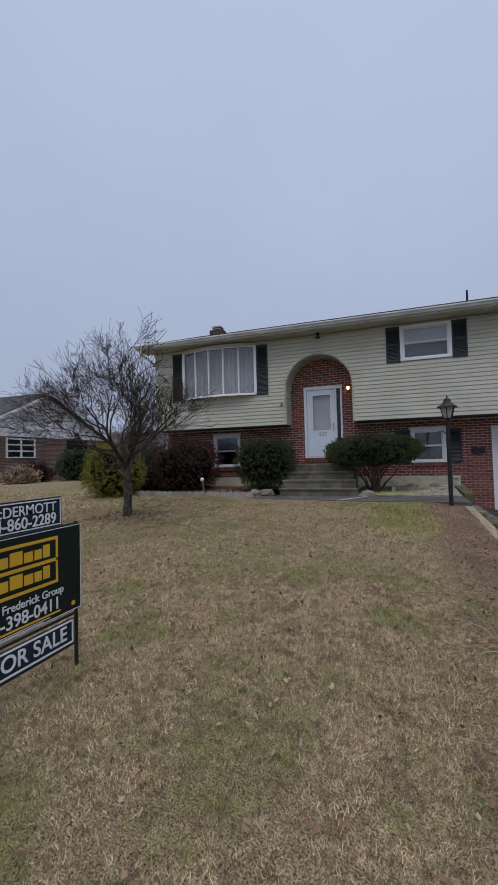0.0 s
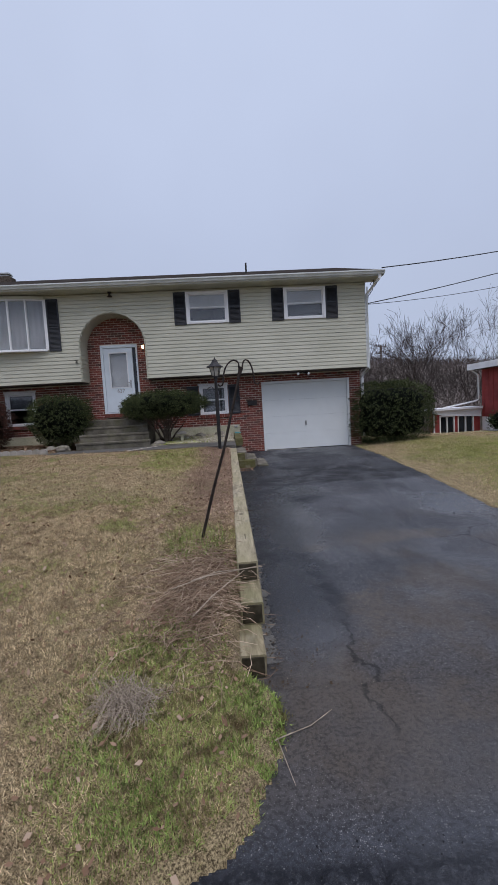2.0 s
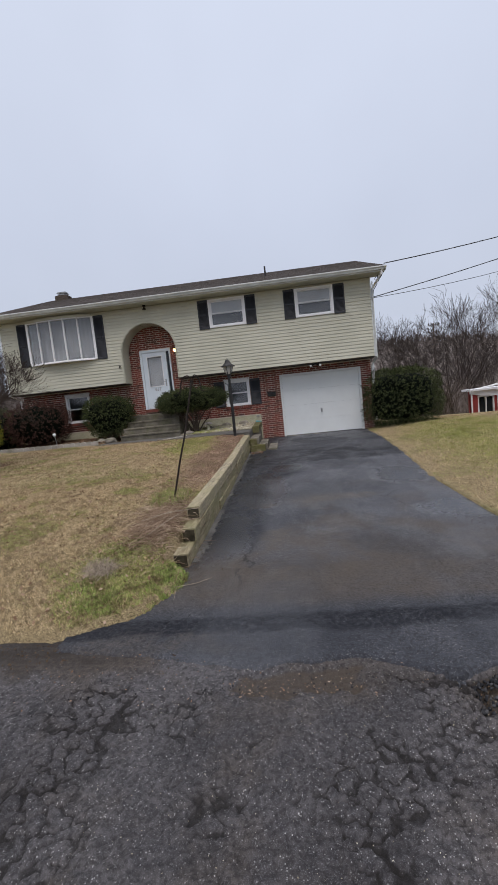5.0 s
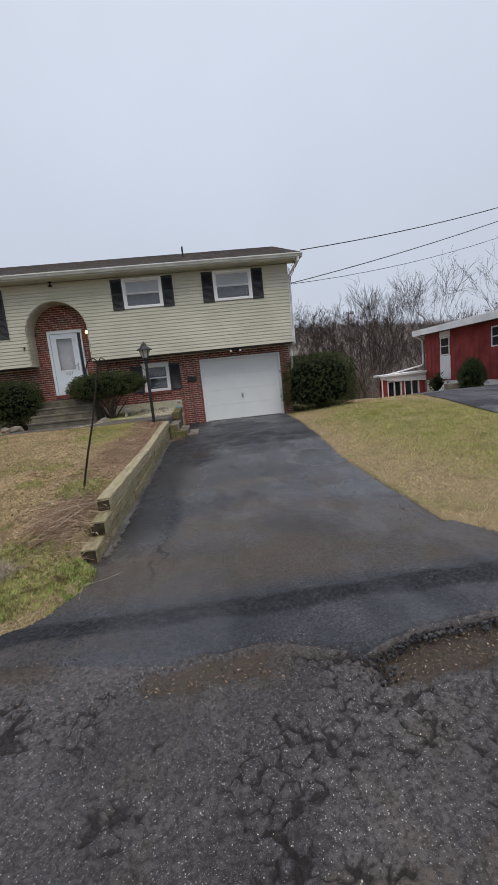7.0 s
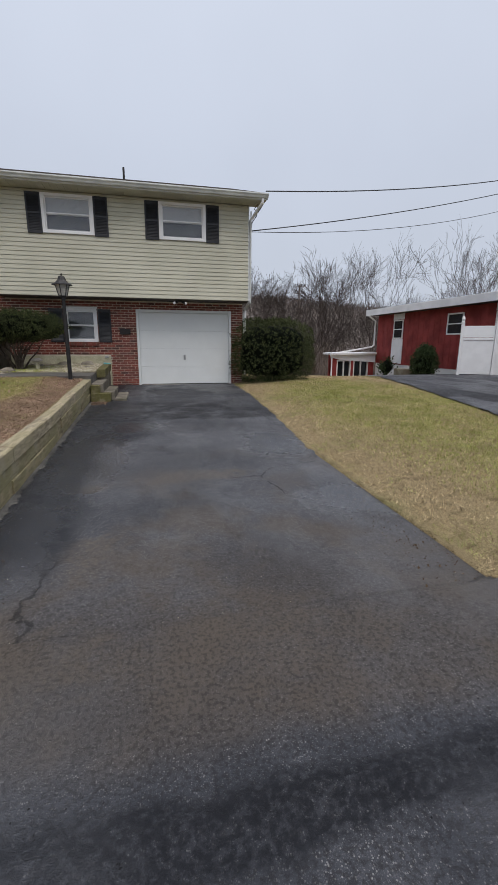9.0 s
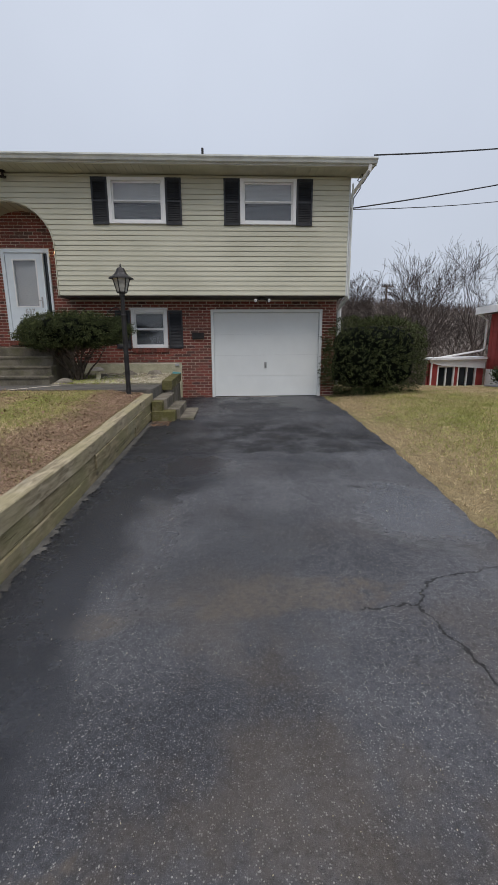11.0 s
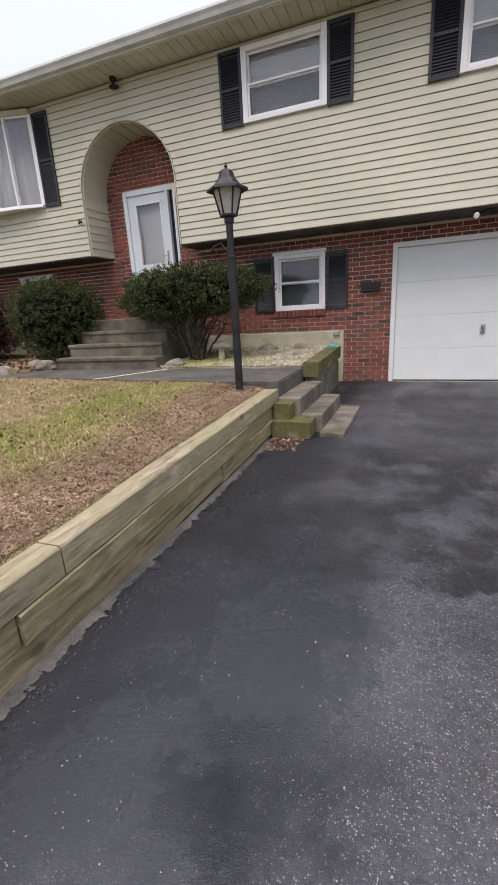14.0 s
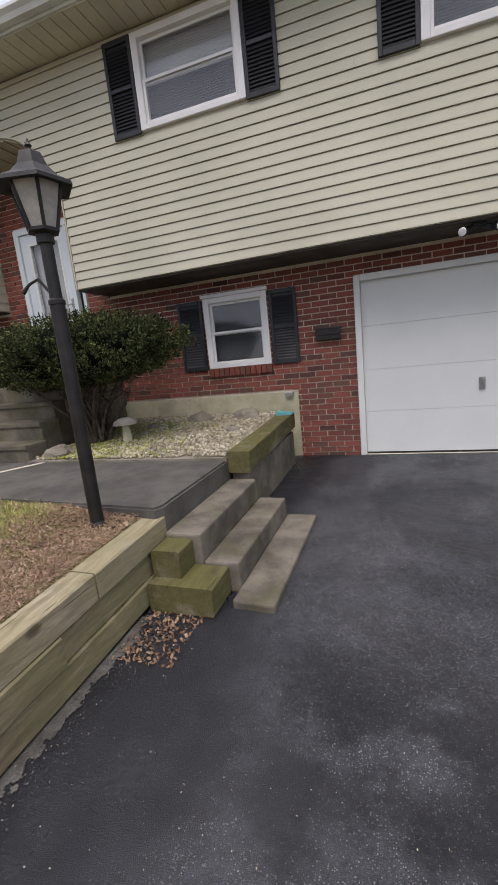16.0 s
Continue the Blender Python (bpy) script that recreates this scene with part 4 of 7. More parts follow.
prof = [(EAVE_Y + 0.018, EAVE_Z - 0.02), (EAVE_Y + 0.018, EAVE_Z - 0.115), (EAVE_Y - 0.055, EAVE_Z - 0.115), (EAVE_Y - 0.075, EAVE_Z - 0.075), (EAVE_Y - 0.105, EAVE_Z - 0.045), (EAVE_Y - 0.105, EAVE_Z - 0.018), (EAVE_Y - 0.092, EAVE_Z - 0.018), (EAVE_Y - 0.092, EAVE_Z - 0.04), (EAVE_Y - 0.064, EAVE_Z - 0.07), (EAVE_Y - 0.046, EAVE_Z - 0.107), (EAVE_Y + 0.008, EAVE_Z - 0.107), (EAVE_Y + 0.008, EAVE_Z - 0.02)]
prism(bm, prof, RX0 - 0.02, RX1 + 0.02, "x")
part("gutter", bm, M["gutter"], house, "cream aluminium gutter")
for x, xe in ((X1 + 0.06, RX1 - 0.12), (X0 - 0.06, RX0 + 0.14)):
    bm = bmesh.new()
    tube(bm, [(xe, EAVE_Y - 0.03, EAVE_Z - 0.13), (xe, EAVE_Y - 0.02, EAVE_Z - 0.22), (x, S + 0.05, EAVE_Z - 0.52), (x, S + 0.06, EAVE_Z - 0.62), (x, S + 0.06, Z0), (x, B + 0.02, Z0 - 0.15), (x, B + 0.02, 0.3)], 0.036, 8)
    part("downspout", bm, M["vinyl"], house, "white downspout")
# chimney and vent pipe
boxed("chimney", [(-7.0, -6.45, 15.2, 15.6, 6.2, 6.60), (-6.92, -6.53, 15.26, 15.54, 6.60, 6.64)], M["bark"], house, "low grey-brown chimney", 0.008)
boxed("chimney_cap", [(-6.88, -6.57, 15.3, 15.5, 6.64, 6.70), (-6.93, -6.52, 15.24, 15.56, 6.70, 6.725), (-6.9, -6.55, 15.28, 15.52, 6.745, 6.77)], M["steel"], house, "metal chimney cap", 0.004)
bm = bmesh.new()
tube(bm, [(1.98, 13.5, 5.75), (1.98, 13.5, 6.16)], 0.03, 10)
part("vent_pipe", bm, M["iron"], house)


def sash_window(x0, x1, z0, z1, y, upper, lower, sill=False):
    """A white double-hung window: frame > sashes, panes, blinds."""
    f = 0.045
    bm = bmesh.new()
    for s in ((x0 - 0.03, x0 + f, z0 - 0.02, z1 + 0.03), (x1 - f, x1 + 0.03, z0 - 0.02, z1 + 0.03), (x0 + f, x1 - f, z1 - f + 0.01, z1 + 0.03), (x0 + f, x1 - f, z0 - 0.02, z0 + f - 0.01)):
        box(bm, s[0], s[1], y - 0.035, y + 0.09, s[2], s[3], bevel=0.006)
    if sill:
        box(bm, x0 - 0.05, x1 + 0.05, y - 0.05, y + 0.02, z1 + 0.032, z1 + 0.075, bevel=0.006)
    w = part("window", bm, M["vinyl"], house, "white vinyl double-hung window")
    zm = (z0 + z1) / 2
    for a, b, yy in ((zm - 0.02, z1 - f + 0.01, y + 0.02), (z0 + f - 0.01, zm + 0.025, y - 0.012)):
        bm = bmesh.new()
        g = 0.030
        xa, xb = x0 + f, x1 - f
        for s in ((xa, xa + g, a, b), (xb - g, xb, a, b), (xa + g, xb - g, b - g, b), (xa + g, xb - g, a, a + g)):
            box(bm, s[0], s[1], yy, yy + 0.03, s[2], s[3], bevel=0.004)
        part("sash", bm, M["vinyl"], w)
        pane = boxed("pane", [(xa + g, xb - g, yy + 0.012, yy + 0.017, a + g, b - g)], M["glass"], w)
        pane.visible_shadow = False
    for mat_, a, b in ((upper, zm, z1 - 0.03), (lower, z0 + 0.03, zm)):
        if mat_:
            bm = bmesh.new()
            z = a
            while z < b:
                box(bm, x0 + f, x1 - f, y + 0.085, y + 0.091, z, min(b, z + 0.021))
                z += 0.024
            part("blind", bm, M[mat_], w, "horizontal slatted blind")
    if sill:
        for i in range(round((x1 - x0 + 0.06) / 0.072)):
            xa = x0 - 0.03 + i * 0.072
            boxed("brick", [(xa, xa + 0.062, y - 0.055, y + 0.05, z0 - 0.12, z0 - 0.024)], M["brick"], w)
    return w


def shutter(x0, x1, z0, z1, y):
    """A louvred shutter: frame > slats."""
    r = 0.038
    zm = z0 + (z1 - z0) * 0.5
    bm = bmesh.new()
    for s in ((x0, x0 + r, z0, z1), (x1 - r, x1, z0, z1), (x0 + r, x1 - r, z0, z0 + 0.05), (x0 + r, x1 - r, z1 - 0.05, z1), (x0 + r, x1 - r, zm - 0.02, zm + 0.02)):
        box(bm, s[0], s[1], y - 0.036, y - 0.004, s[2], s[3], bevel=0.004)
    box(bm, x0 + r, x1 - r, y - 0.010, y - 0.004, z0 + 0.05, z1 - 0.05)
    sh = part("shutter", bm, M["shutter"], house, "black louvred shutter")
    z = z0 + 0.055
    while z < z1 - 0.08:
        if abs(z + 0.015 - zm) > 0.03:
            bm = bmesh.new()
            prism(bm, [(y - 0.030, z), (y - 0.026, z - 0.003), (y - 0.010, z + 0.027), (y - 0.014, z + 0.030)], x0 + r, x1 - r, "x")
            part("slat", bm, M["shutter"], sh)
        z += 0.034
    return sh


SF = S - 0.014
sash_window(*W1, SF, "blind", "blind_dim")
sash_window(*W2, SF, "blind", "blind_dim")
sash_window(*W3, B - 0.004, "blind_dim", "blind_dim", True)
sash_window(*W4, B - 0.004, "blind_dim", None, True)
for x0, x1, z0, z1, y in ((-0.25, 0.085, 3.79, 4.70, SF), (1.285, 1.62, 3.79, 4.70, SF), (2.51, 2.855, 3.79, 4.70, SF), (4.065, 4.41, 3.79, 4.70, SF), (-0.10, 0.245, 1.22, 2.10, B - 0.004), (1.145, 1.48, 1.22, 2.10, B - 0.004), (-6.45, -6.12, 3.24, 4.66, SF), (-3.76, -3.43, 3.24, 4.66, SF)):
    shutter(x0, x1, z0, z1, y)

# bow window of five lights
bx0, bx1, bz0, bz1 = BAY
n_l = 5
bow = [(bx0 + (bx1 - bx0) * i / n_l, S - 0.03 - 0.19 * math.sin(math.pi * i / n_l) ** 0.8 if 0 < i < n_l else S - 0.02) for i in range(n_l + 1)]
bm = bmesh.new()
prism(bm, [(a, b - 0.05) for a, b in bow] + [(bx1, S + 0.1), (bx0, S + 0.1)], bz0 - 0.02, bz0 + 0.01, "z")
bow_sill = part("window", bm, M["vinyl"], house, "white five-light bow window")
bm = bmesh.new()
prism(bm, [(a, b - 0.05) for a, b in bow] + [(bx1, S + 0.1), (bx0, S + 0.1)], bz1 - 0.02, bz1 + 0.06, "z")
part("head_board", bm, M["soffit"], bow_sill)
for i, (a, b) in enumerate(bow):
    w = 0.040 if i in (0, n_l) else 0.017
    boxed("mullion", [(a - w, a + w, b - 0.035, b + 0.035, bz0 + 0.01, bz1 - 0.02)], M["vinyl"], bow_sill, bevel=0.005)
for (a, b), (c, d) in zip(bow, bow[1:]):
    ang = math.atan2(d - b, c - a)
    ln = math.hypot(c - a, d - b)
    m = Matrix.Translation((a, b, 0)) @ Matrix.Rotation(ang, 4, "Z")
    bm = bmesh.new()
    box(bm, 0.02, ln - 0.02, -0.003, 0.003, bz0 + 0.04, bz1 - 0.05, m=m)
    part("pane", bm, M["glass"], bow_sill).visible_shadow = False
    for za in (bz0 + 0.01, bz1 - 0.05):
        bm = bmesh.new()
        box(bm, 0.02, ln - 0.02, -0.015, 0.015, za, za + 0.03, m=m)
        part("rail", bm, M["vinyl"], bow_sill)
bm = bmesh.new()
pts = [(bx0 + 0.05 + (bx1 - bx0 - 0.1) * i / 120, S + 0.02 + 0.004 * math.sin(i * 0.9) - 0.13 * math.sin(math.pi * i / 120) ** 0.8) for i in range(121)]
prism(bm, pts + [(p[0], p[1] + 0.006) for p in pts[::-1]], bz0 + 0.04, bz1 - 0.05, "z")
part("curtain", bm, M["curtain"], bow_sill, "pale gathered sheer curtain")

# front door with storm door and sidelight
bm = bmesh.new()
x0, x1, z0, z1 = DOOR
for s in ((x0, x0 + 0.08, z0, z1), (x1 - 0.05, x1, z0, z1), (x0 + 0.08, x1 - 0.05, z1 - 0.08, z1), (x1 - 0.20, x1 - 0.15, z0, z1 - 0.08)):
    box(bm, s[0], s[1], B - 0.05, B + 0.10, s[2], s[3], bevel=0.006)
box(bm, x0 + 0.08, x1 - 0.05, B - 0.03, B + 0.10, z0, z0 + 0.035, bevel=0.006)
door = part("door", bm, M["door_white"], house, "white front door with glazed storm door and sidelight")
dx0, dx1 = x0 + 0.085, x1 - 0.205
bm = bmesh.new()
holed(bm, dx0, dx1, z0 + 0.04, z1 - 0.085, B - 0.02, B + 0.02, [(dx0 + 0.17, dx1 - 0.13, z0 + 0.78, z1 - 0.24)])
part("storm_door", bm, M["door_white"], door)
bm = bmesh.new()
a, b, c, d = dx0 + 0.17, dx1 - 0.13, z0 + 0.78, z1 - 0.24
for s in ((a - 0.03, a, c - 0.03, d + 0.03), (b, b + 0.03, c - 0.03, d + 0.03), (a, b, d, d + 0.03), (a, b, c - 0.03, c)):
    box(bm, s[0], s[1], B - 0.028, B - 0.020, s[2], s[3])
part("glazing_bead", bm, M["vinyl"], door)
boxed("pane", [(a, b, B - 0.003, B + 0.003, c, d)], M["glass"], door).visible_shadow = False
boxed("inner_door", [(dx0, dx1, B + 0.07, B + 0.11, z0 + 0.04, z1 - 0.09)], M["inner_door"], door, "pale grey inner door")
boxed("sidelight", [(x1 - 0.15, x1 - 0.05, B + 0.03, B + 0.036, z0 + 0.04, z1 - 0.085)], M["car_glass"], door, "dark narrow sidelight pane")
bm = bmesh.new()
box(bm, dx1 - 0.07, dx1 - 0.03, B - 0.03, B - 0.02, z0 + 0.74, z0 + 0.98, bevel=0.004)
tube(bm, [(dx1 - 0.05, B - 0.02, z0 + 0.90), (dx1 - 0.05, B - 0.065, z0 + 0.90), (dx1 - 0.12, B - 0.07, z0 + 0.89)], 0.009, 8)
part("door_handle", bm, M["steel"], door, "chrome lever handle")


def lettering(name, text, size, m, material, parent=None, label="", align="CENTER", fat=0.0):
    cu = bpy.data.curves.new(name, "FONT")
    cu.body, cu.size, cu.extrude, cu.align_x, cu.align_y, cu.offset = text, size, 0.0015, align, "CENTER", fat
    o = bpy.data.objects.new(name, cu)
    scene.collection.objects.link(o)
    bpy.context.view_layer.update()
    me = bpy.data.meshes.new_from_object(o.evaluated_get(bpy.context.evaluated_depsgraph_get()))
    bpy.data.objects.remove(o)
    me.transform(m)
    me.materials.clear()
    return link(name, me, material, parent, label)


lettering("house_number", "637", 0.15, pose((dx0 + dx1) / 2 + 0.04, B - 0.024, z0 + 0.66, 90), M["steel"], door, "grey house number 637", fat=0.003)
for i in range(15):
    xa = x0 + i * 0.072
    boxed("brick", [(xa, xa + 0.062, B - 0.09, B + 0.02, z0 - 0.11, z0 - 0.004)], M["brick"], door)

# garage door with its casing
x0, x1, z0, z1 = GARAGE
bm = bmesh.new()
for s in ((x0, x0 + 0.07, z0, z1), (x1 - 0.07, x1, z0, z1), (x0 + 0.07, x1 - 0.07, z1 - 0.07, z1)):
    box(bm, s[0], s[1], B - 0.03, B + 0.16, s[2], s[3], bevel=0.006)
garage = part("garage_door", bm, M["white"], house, "closed white sectional garage door")
rows = [z0 + 0.02, z0 + 0.52, z0 + 1.02, z0 + 1.52, z1 - 0.07]
for c, d in zip(rows, rows[1:]):
    bm = bmesh.new()
    box(bm, x0 + 0.072, x1 - 0.072, B + 0.045, B + 0.085, c + 0.001, d - 0.001, bevel=0.002)
    part("panel", bm, M["white"], garage)
boxed("weather_strip", [(x0 + 0.072, x1 - 0.072, B + 0.04, B + 0.09, z0 - 0.02, z0 + 0.022)], M["rubber"], garage)
bm = bmesh.new()
box(bm, 3.44, 3.50, B + 0.026, B + 0.036, 0.74, 0.88, bevel=0.004)
tube(bm, [(3.47, B + 0.03, 0.86), (3.47, B - 0.012, 0.84), (3.475, B - 0.012, 0.77), (3.48, B + 0.03, 0.755)], 0.009, 8)
part("handle", bm, M["steel"], garage, "steel pull handle")

# flood lights, porch light, mailbox, soffit camera, hose bib, meter box
bm = bmesh.new()
box(bm, 3.28, 3.40, S + 0.10, S + 0.20, Z0 - 0.05, Z0 - 0.021, bevel=0.008)
fl = part("flood_light", bm, M["iron"], house, "twin dark flood lights on a dark base")
for x in (3.24, 3.44):
    bm = bmesh.new()
    tube(bm, [(3.34, S + 0.14, Z0 - 0.045), (x, S + 0.12, Z0 - 0.07), (x + (x - 3.34) * 0.5, S + 0.03, Z0 - 0.10)], [0.012, 0.025, 0.045], 12)
    head = part("lamp_head", bm, M["iron"], fl)
    bm = bmesh.new()
    tube(bm, [(x + (x - 3.34) * 0.5, S + 0.029, Z0 - 0.10), (x + (x - 3.34) * 0.52, S + 0.020, Z0 - 0.104)], [0.040, 0.030], 12)
    part("lens", bm, M["vinyl"], head, "white lamp lens")
bm = bmesh.new()
box(bm, -1.33, -1.27, B - 0.03, B - 0.002, 3.22, 3.40, bevel=0.006)
lathe(bm, -1.30, B - 0.09, [(0.01, 3.44), (0.055, 3.40), (0.06, 3.385), (0.02, 3.38)], 12)
box(bm, -1.306, -1.294, B - 0.09, B - 0.03, 3.385, 3.397)
porch = part("porch_light", bm, M["iron"], house, "lit amber wall lantern")
bm = bmesh.new()
lathe(bm, -1.30, B - 0.09, [(0.015, 3.28), (0.032, 3.29), (0.038, 3.33), (0.034, 3.378)], 12)
part("bulb", bm, M["bulb"], porch, "glowing amber glass")
bm = bmesh.new()
box(bm, 1.70, 1.98, B - 0.09, B - 0.012, 1.44, 1.56, bevel=0.012)
box(bm, 1.69, 1.99, B - 0.10, B - 0.01, 1.56, 1.585, bevel=0.008)
mb = part("mailbox", bm, M["iron"], house, "small black wall-mounted mailbox")
boxed("lid", [(1.70, 1.98, B - 0.102, B - 0.094, 1.50, 1.562)], M["iron"], mb, "", 0.003)
bm = bmesh.new()
lathe(bm, -1.98, S - 0.10, [(0.05, Z1 + 0.01), (0.05, Z1 - 0.02), (0.02, Z1 - 0.03), (0.03, Z1 - 0.09), (0.07, Z1 - 0.10), (0.06, Z1 - 0.12)], 14)
part("soffit_light", bm, M["rust"], house, "rusty soffit light fixture")
bm = bmesh.new()
box(bm, 1.26, 1.36, B - 0.06, B - 0.012, 0.80, 0.86, bevel=0.006)
part("outlet_box", bm, M["steel"], house, "grey weatherproof outlet box")
bm = bmesh.new()
tube(bm, [(-3.05, S - 0.01, 2.92), (-3.05, S - 0.07, 2.92), (-3.05, S - 0.10, 2.88)], [0.02, 0.02, 0.012], 8)
box(bm, -3.09, -3.01, S - 0.08, S - 0.05, 2.945, 2.955)
part("hose_tap", bm, M["iron"], house)


# ---- front garden: timber wall, walk, steps ----
def timber_top(y):
    return lerp(y, [(1.3, 0.255), (2, 0.27), (5, 0.31), (6, 0.345), (7, 0.395), (8.9, 0.46)])


def timber(parent, x0, x1, ya, yb, zt, thick, mat_, name="timber", label=""):
    """One squared, worn timber that follows the slope: checked ends, rounded and slightly uneven edges."""
    bm = bmesh.new()
    n = 14
    rows = []
    for i in range(n + 1):
        y = ya + (yb - ya) * i / n
        z1 = zt(y)
        z0 = z1 - thick
        j = [0.004 * noise.noise(Vector((y * 3, q * 5.1, zt(ya) * 9 + x0))) for q in range(8)]
        c = 0.008
        ring = [(x0 + c, z0 + j[0]), (x1 - c, z0 + j[1]), (x1 + j[2], z0 + c), (x1 + j[3], z1 - c), (x1 - c, z1 + j[4]), (x0 + c, z1 + j[5]), (x0 + j[6], z1 - c), (x0 + j[7], z0 + c)]
        rows.append([bm.verts.new((a, y, b)) for a, b in ring])
    for r0, r1 in zip(rows, rows[1:]):
        for k in range(8):
            bm.faces.new((r0[k], r0[(k + 1) % 8], r1[(k + 1) % 8], r1[k]))
    bm.faces.new(rows[0][::-1])
    bm.faces.new(rows[-1])
    return part(name, bm, M[mat_], parent, label)


wall = thing("retaining_wall", 1.16, 5.1, -0.1, "low retaining wall of stacked weathered landscape timbers", "wall")
TT = 0.142
for course, (start, mat_) in enumerate(((1.98, "timber_cap"), (1.66, "timber"), (1.34, "timber"))):
    cuts = [start] + [c for c in ((3.40, 5.80, 8.20) if course == 0 else (2.9, 5.55, 7.95) if course == 1 else (3.3, 5.1, 7.4))] + [8.86 - 0.03 * course]
    for i, (a, b) in enumerate(zip(cuts, cuts[1:])):
        off = 0.010 * math.sin(i * 3.1 + course * 2)
        timber(wall, 1.085 + off - 0.006 * course, 1.232 + off - 0.004 * course, a + 0.004, b - 0.004, lambda y, c=course: timber_top(y) - c * (TT + 0.0005), TT, mat_)
        if i == 0:
            zt = timber_top(a) - course * (TT + 0.0005)
            boxed("end_grain", [(1.097 + off - 0.006 * course, 1.220 + off - 0.004 * course, a - 0.002, a + 0.02, zt - TT + 0.012, zt - 0.012)], M["end_grain"], wall, "dark wet end grain", 0.004)
# short step timbers beside the concrete stair
for x0, x1, y0, y1, z1, mat_ in ((1.245, 1.42, 8.64, 8.815, 0.335, "moss_timber"), (1.245, 1.64, 8.56, 8.815, 0.175, "moss_timber")):
    timber(wall, x0, x1, y0, y1, lambda y, z=z1: z, 0.165, mat_)
beam = thing("garden_beam", 1.32, 10.7, 0.03, "mossy green timber kerb along the gravel bed", "beam")
timber(beam, 1.235, 1.43, 9.91, 11.60, lambda y: 0.595 + 0.035 * (y - 9.9), 0.185, "moss_timber")
boxed("footing", [(1.25, 1.40, 9.945, 11.6, 0.0, 0.42)], M["concrete"], beam, "rough concrete footing", 0.01)

walkway = thing("walkway", -1.0, 9.4, 0.45, "dark asphalt front walk with a pale joint", "path")
bm = bmesh.new()
prism(bm, [(-3.35, 9.22), (-1.2, 8.98), (1.20, 8.80), (1.235, 8.86), (1.235, 9.90), (-0.9, 9.92), (-3.35, 9.92)], 0.30, 0.525, "z")
bmesh.ops.bevel(bm, geom=[e for e in bm.edges if all(v.co.z > 0.5 for v in e.verts)], offset=0.015, segments=2, affect="EDGES")
part("slab", bm, M["walk"], walkway)
bm = bmesh.new()
prism(bm, [(-1.30, 9.0), (-1.25, 8.995), (-0.72, 9.90), (-0.77, 9.90)], 0.515, 0.529, "z")
part("joint_strip", bm, M["mortar"], walkway, "pale joint strip")

stair = thing("drive_steps", 1.5, 9.36, 0.02, "three worn concrete steps down to the driveway", "steps")
for x0, x1, y0, y1, z0, z1 in ((1.237, 1.475, 8.82, 9.90, 0.10, 0.362), (1.477, 1.70, 8.82, 9.93, 0.0, 0.196), (1.702, 1.95, 8.66, 9.94, -0.03, 0.052)):
    bm = bmesh.new()
    box(bm, x0, x1, y0, y1, z0, z1, bevel=0.014)
    for v in bm.verts:
        v.co += Vector((0.006 * noise.noise(v.co * 7), 0.01 * noise.noise(v.co * 5 + Vector((3, 0, 0))), 0.004 * noise.noise(v.co * 6)))
    part("step", bm, M["concrete"], stair)

front_steps = thing("front_steps", -1.87, 10.6, 0.5, "mossy grey concrete steps up to the front door", "steps")
for i in range(4):
    bm = bmesh.new()
    y0 = 9.93 + i * 0.29
    box(bm, -2.80 + 0.015 * i, -0.95 - 0.06 * i, y0, (y0 + 0.288) if i < 3 else B - 0.014, 0.40, 0.70 + 0.187 * i, bevel=0.018)
    for v in bm.verts:
        v.co += Vector((0, 0.008 * noise.noise(v.co * 4), 0.005 * noise.noise(v.co * 5)))
    part("step", bm, M["steps"], front_steps)
    if i < 3:
        boxed("lip", [(-2.81 + 0.015 * i, -0.94 - 0.06 * i, y0 - 0.02, y0 + 0.03, 0.70 + 0.187 * i - 0.05, 0.705 + 0.187 * i)], M["steps"], front_steps, "worn step edge", 0.012)

# scalloped edging of the planting bed
rng = random.Random(5)
edging = thing("bed_edging", -5.6, 9.6, 0.55, "scalloped concrete edging along the mulch bed", "edging")
ex = -3.40
while ex > -8.6:
    y = 9.40 + 0.10 * (-3.4 - ex) + 0.06 * math.sin(ex * 1.3)
    bm = bmesh.new()
    w = 0.17
    zb = 0.50
    outline = [(ex - w / 2, zb), (ex + w / 2, zb)] + [(ex + w / 2 * math.cos(a), zb + 0.10 + 0.055 * math.sin(a)) for a in [math.pi * q / 6 for q in range(7)]]
    prism(bm, outline, y - 0.03, y + 0.03)
    part("edging_block", bm, M["edging"], edging)
    ex -= 0.185


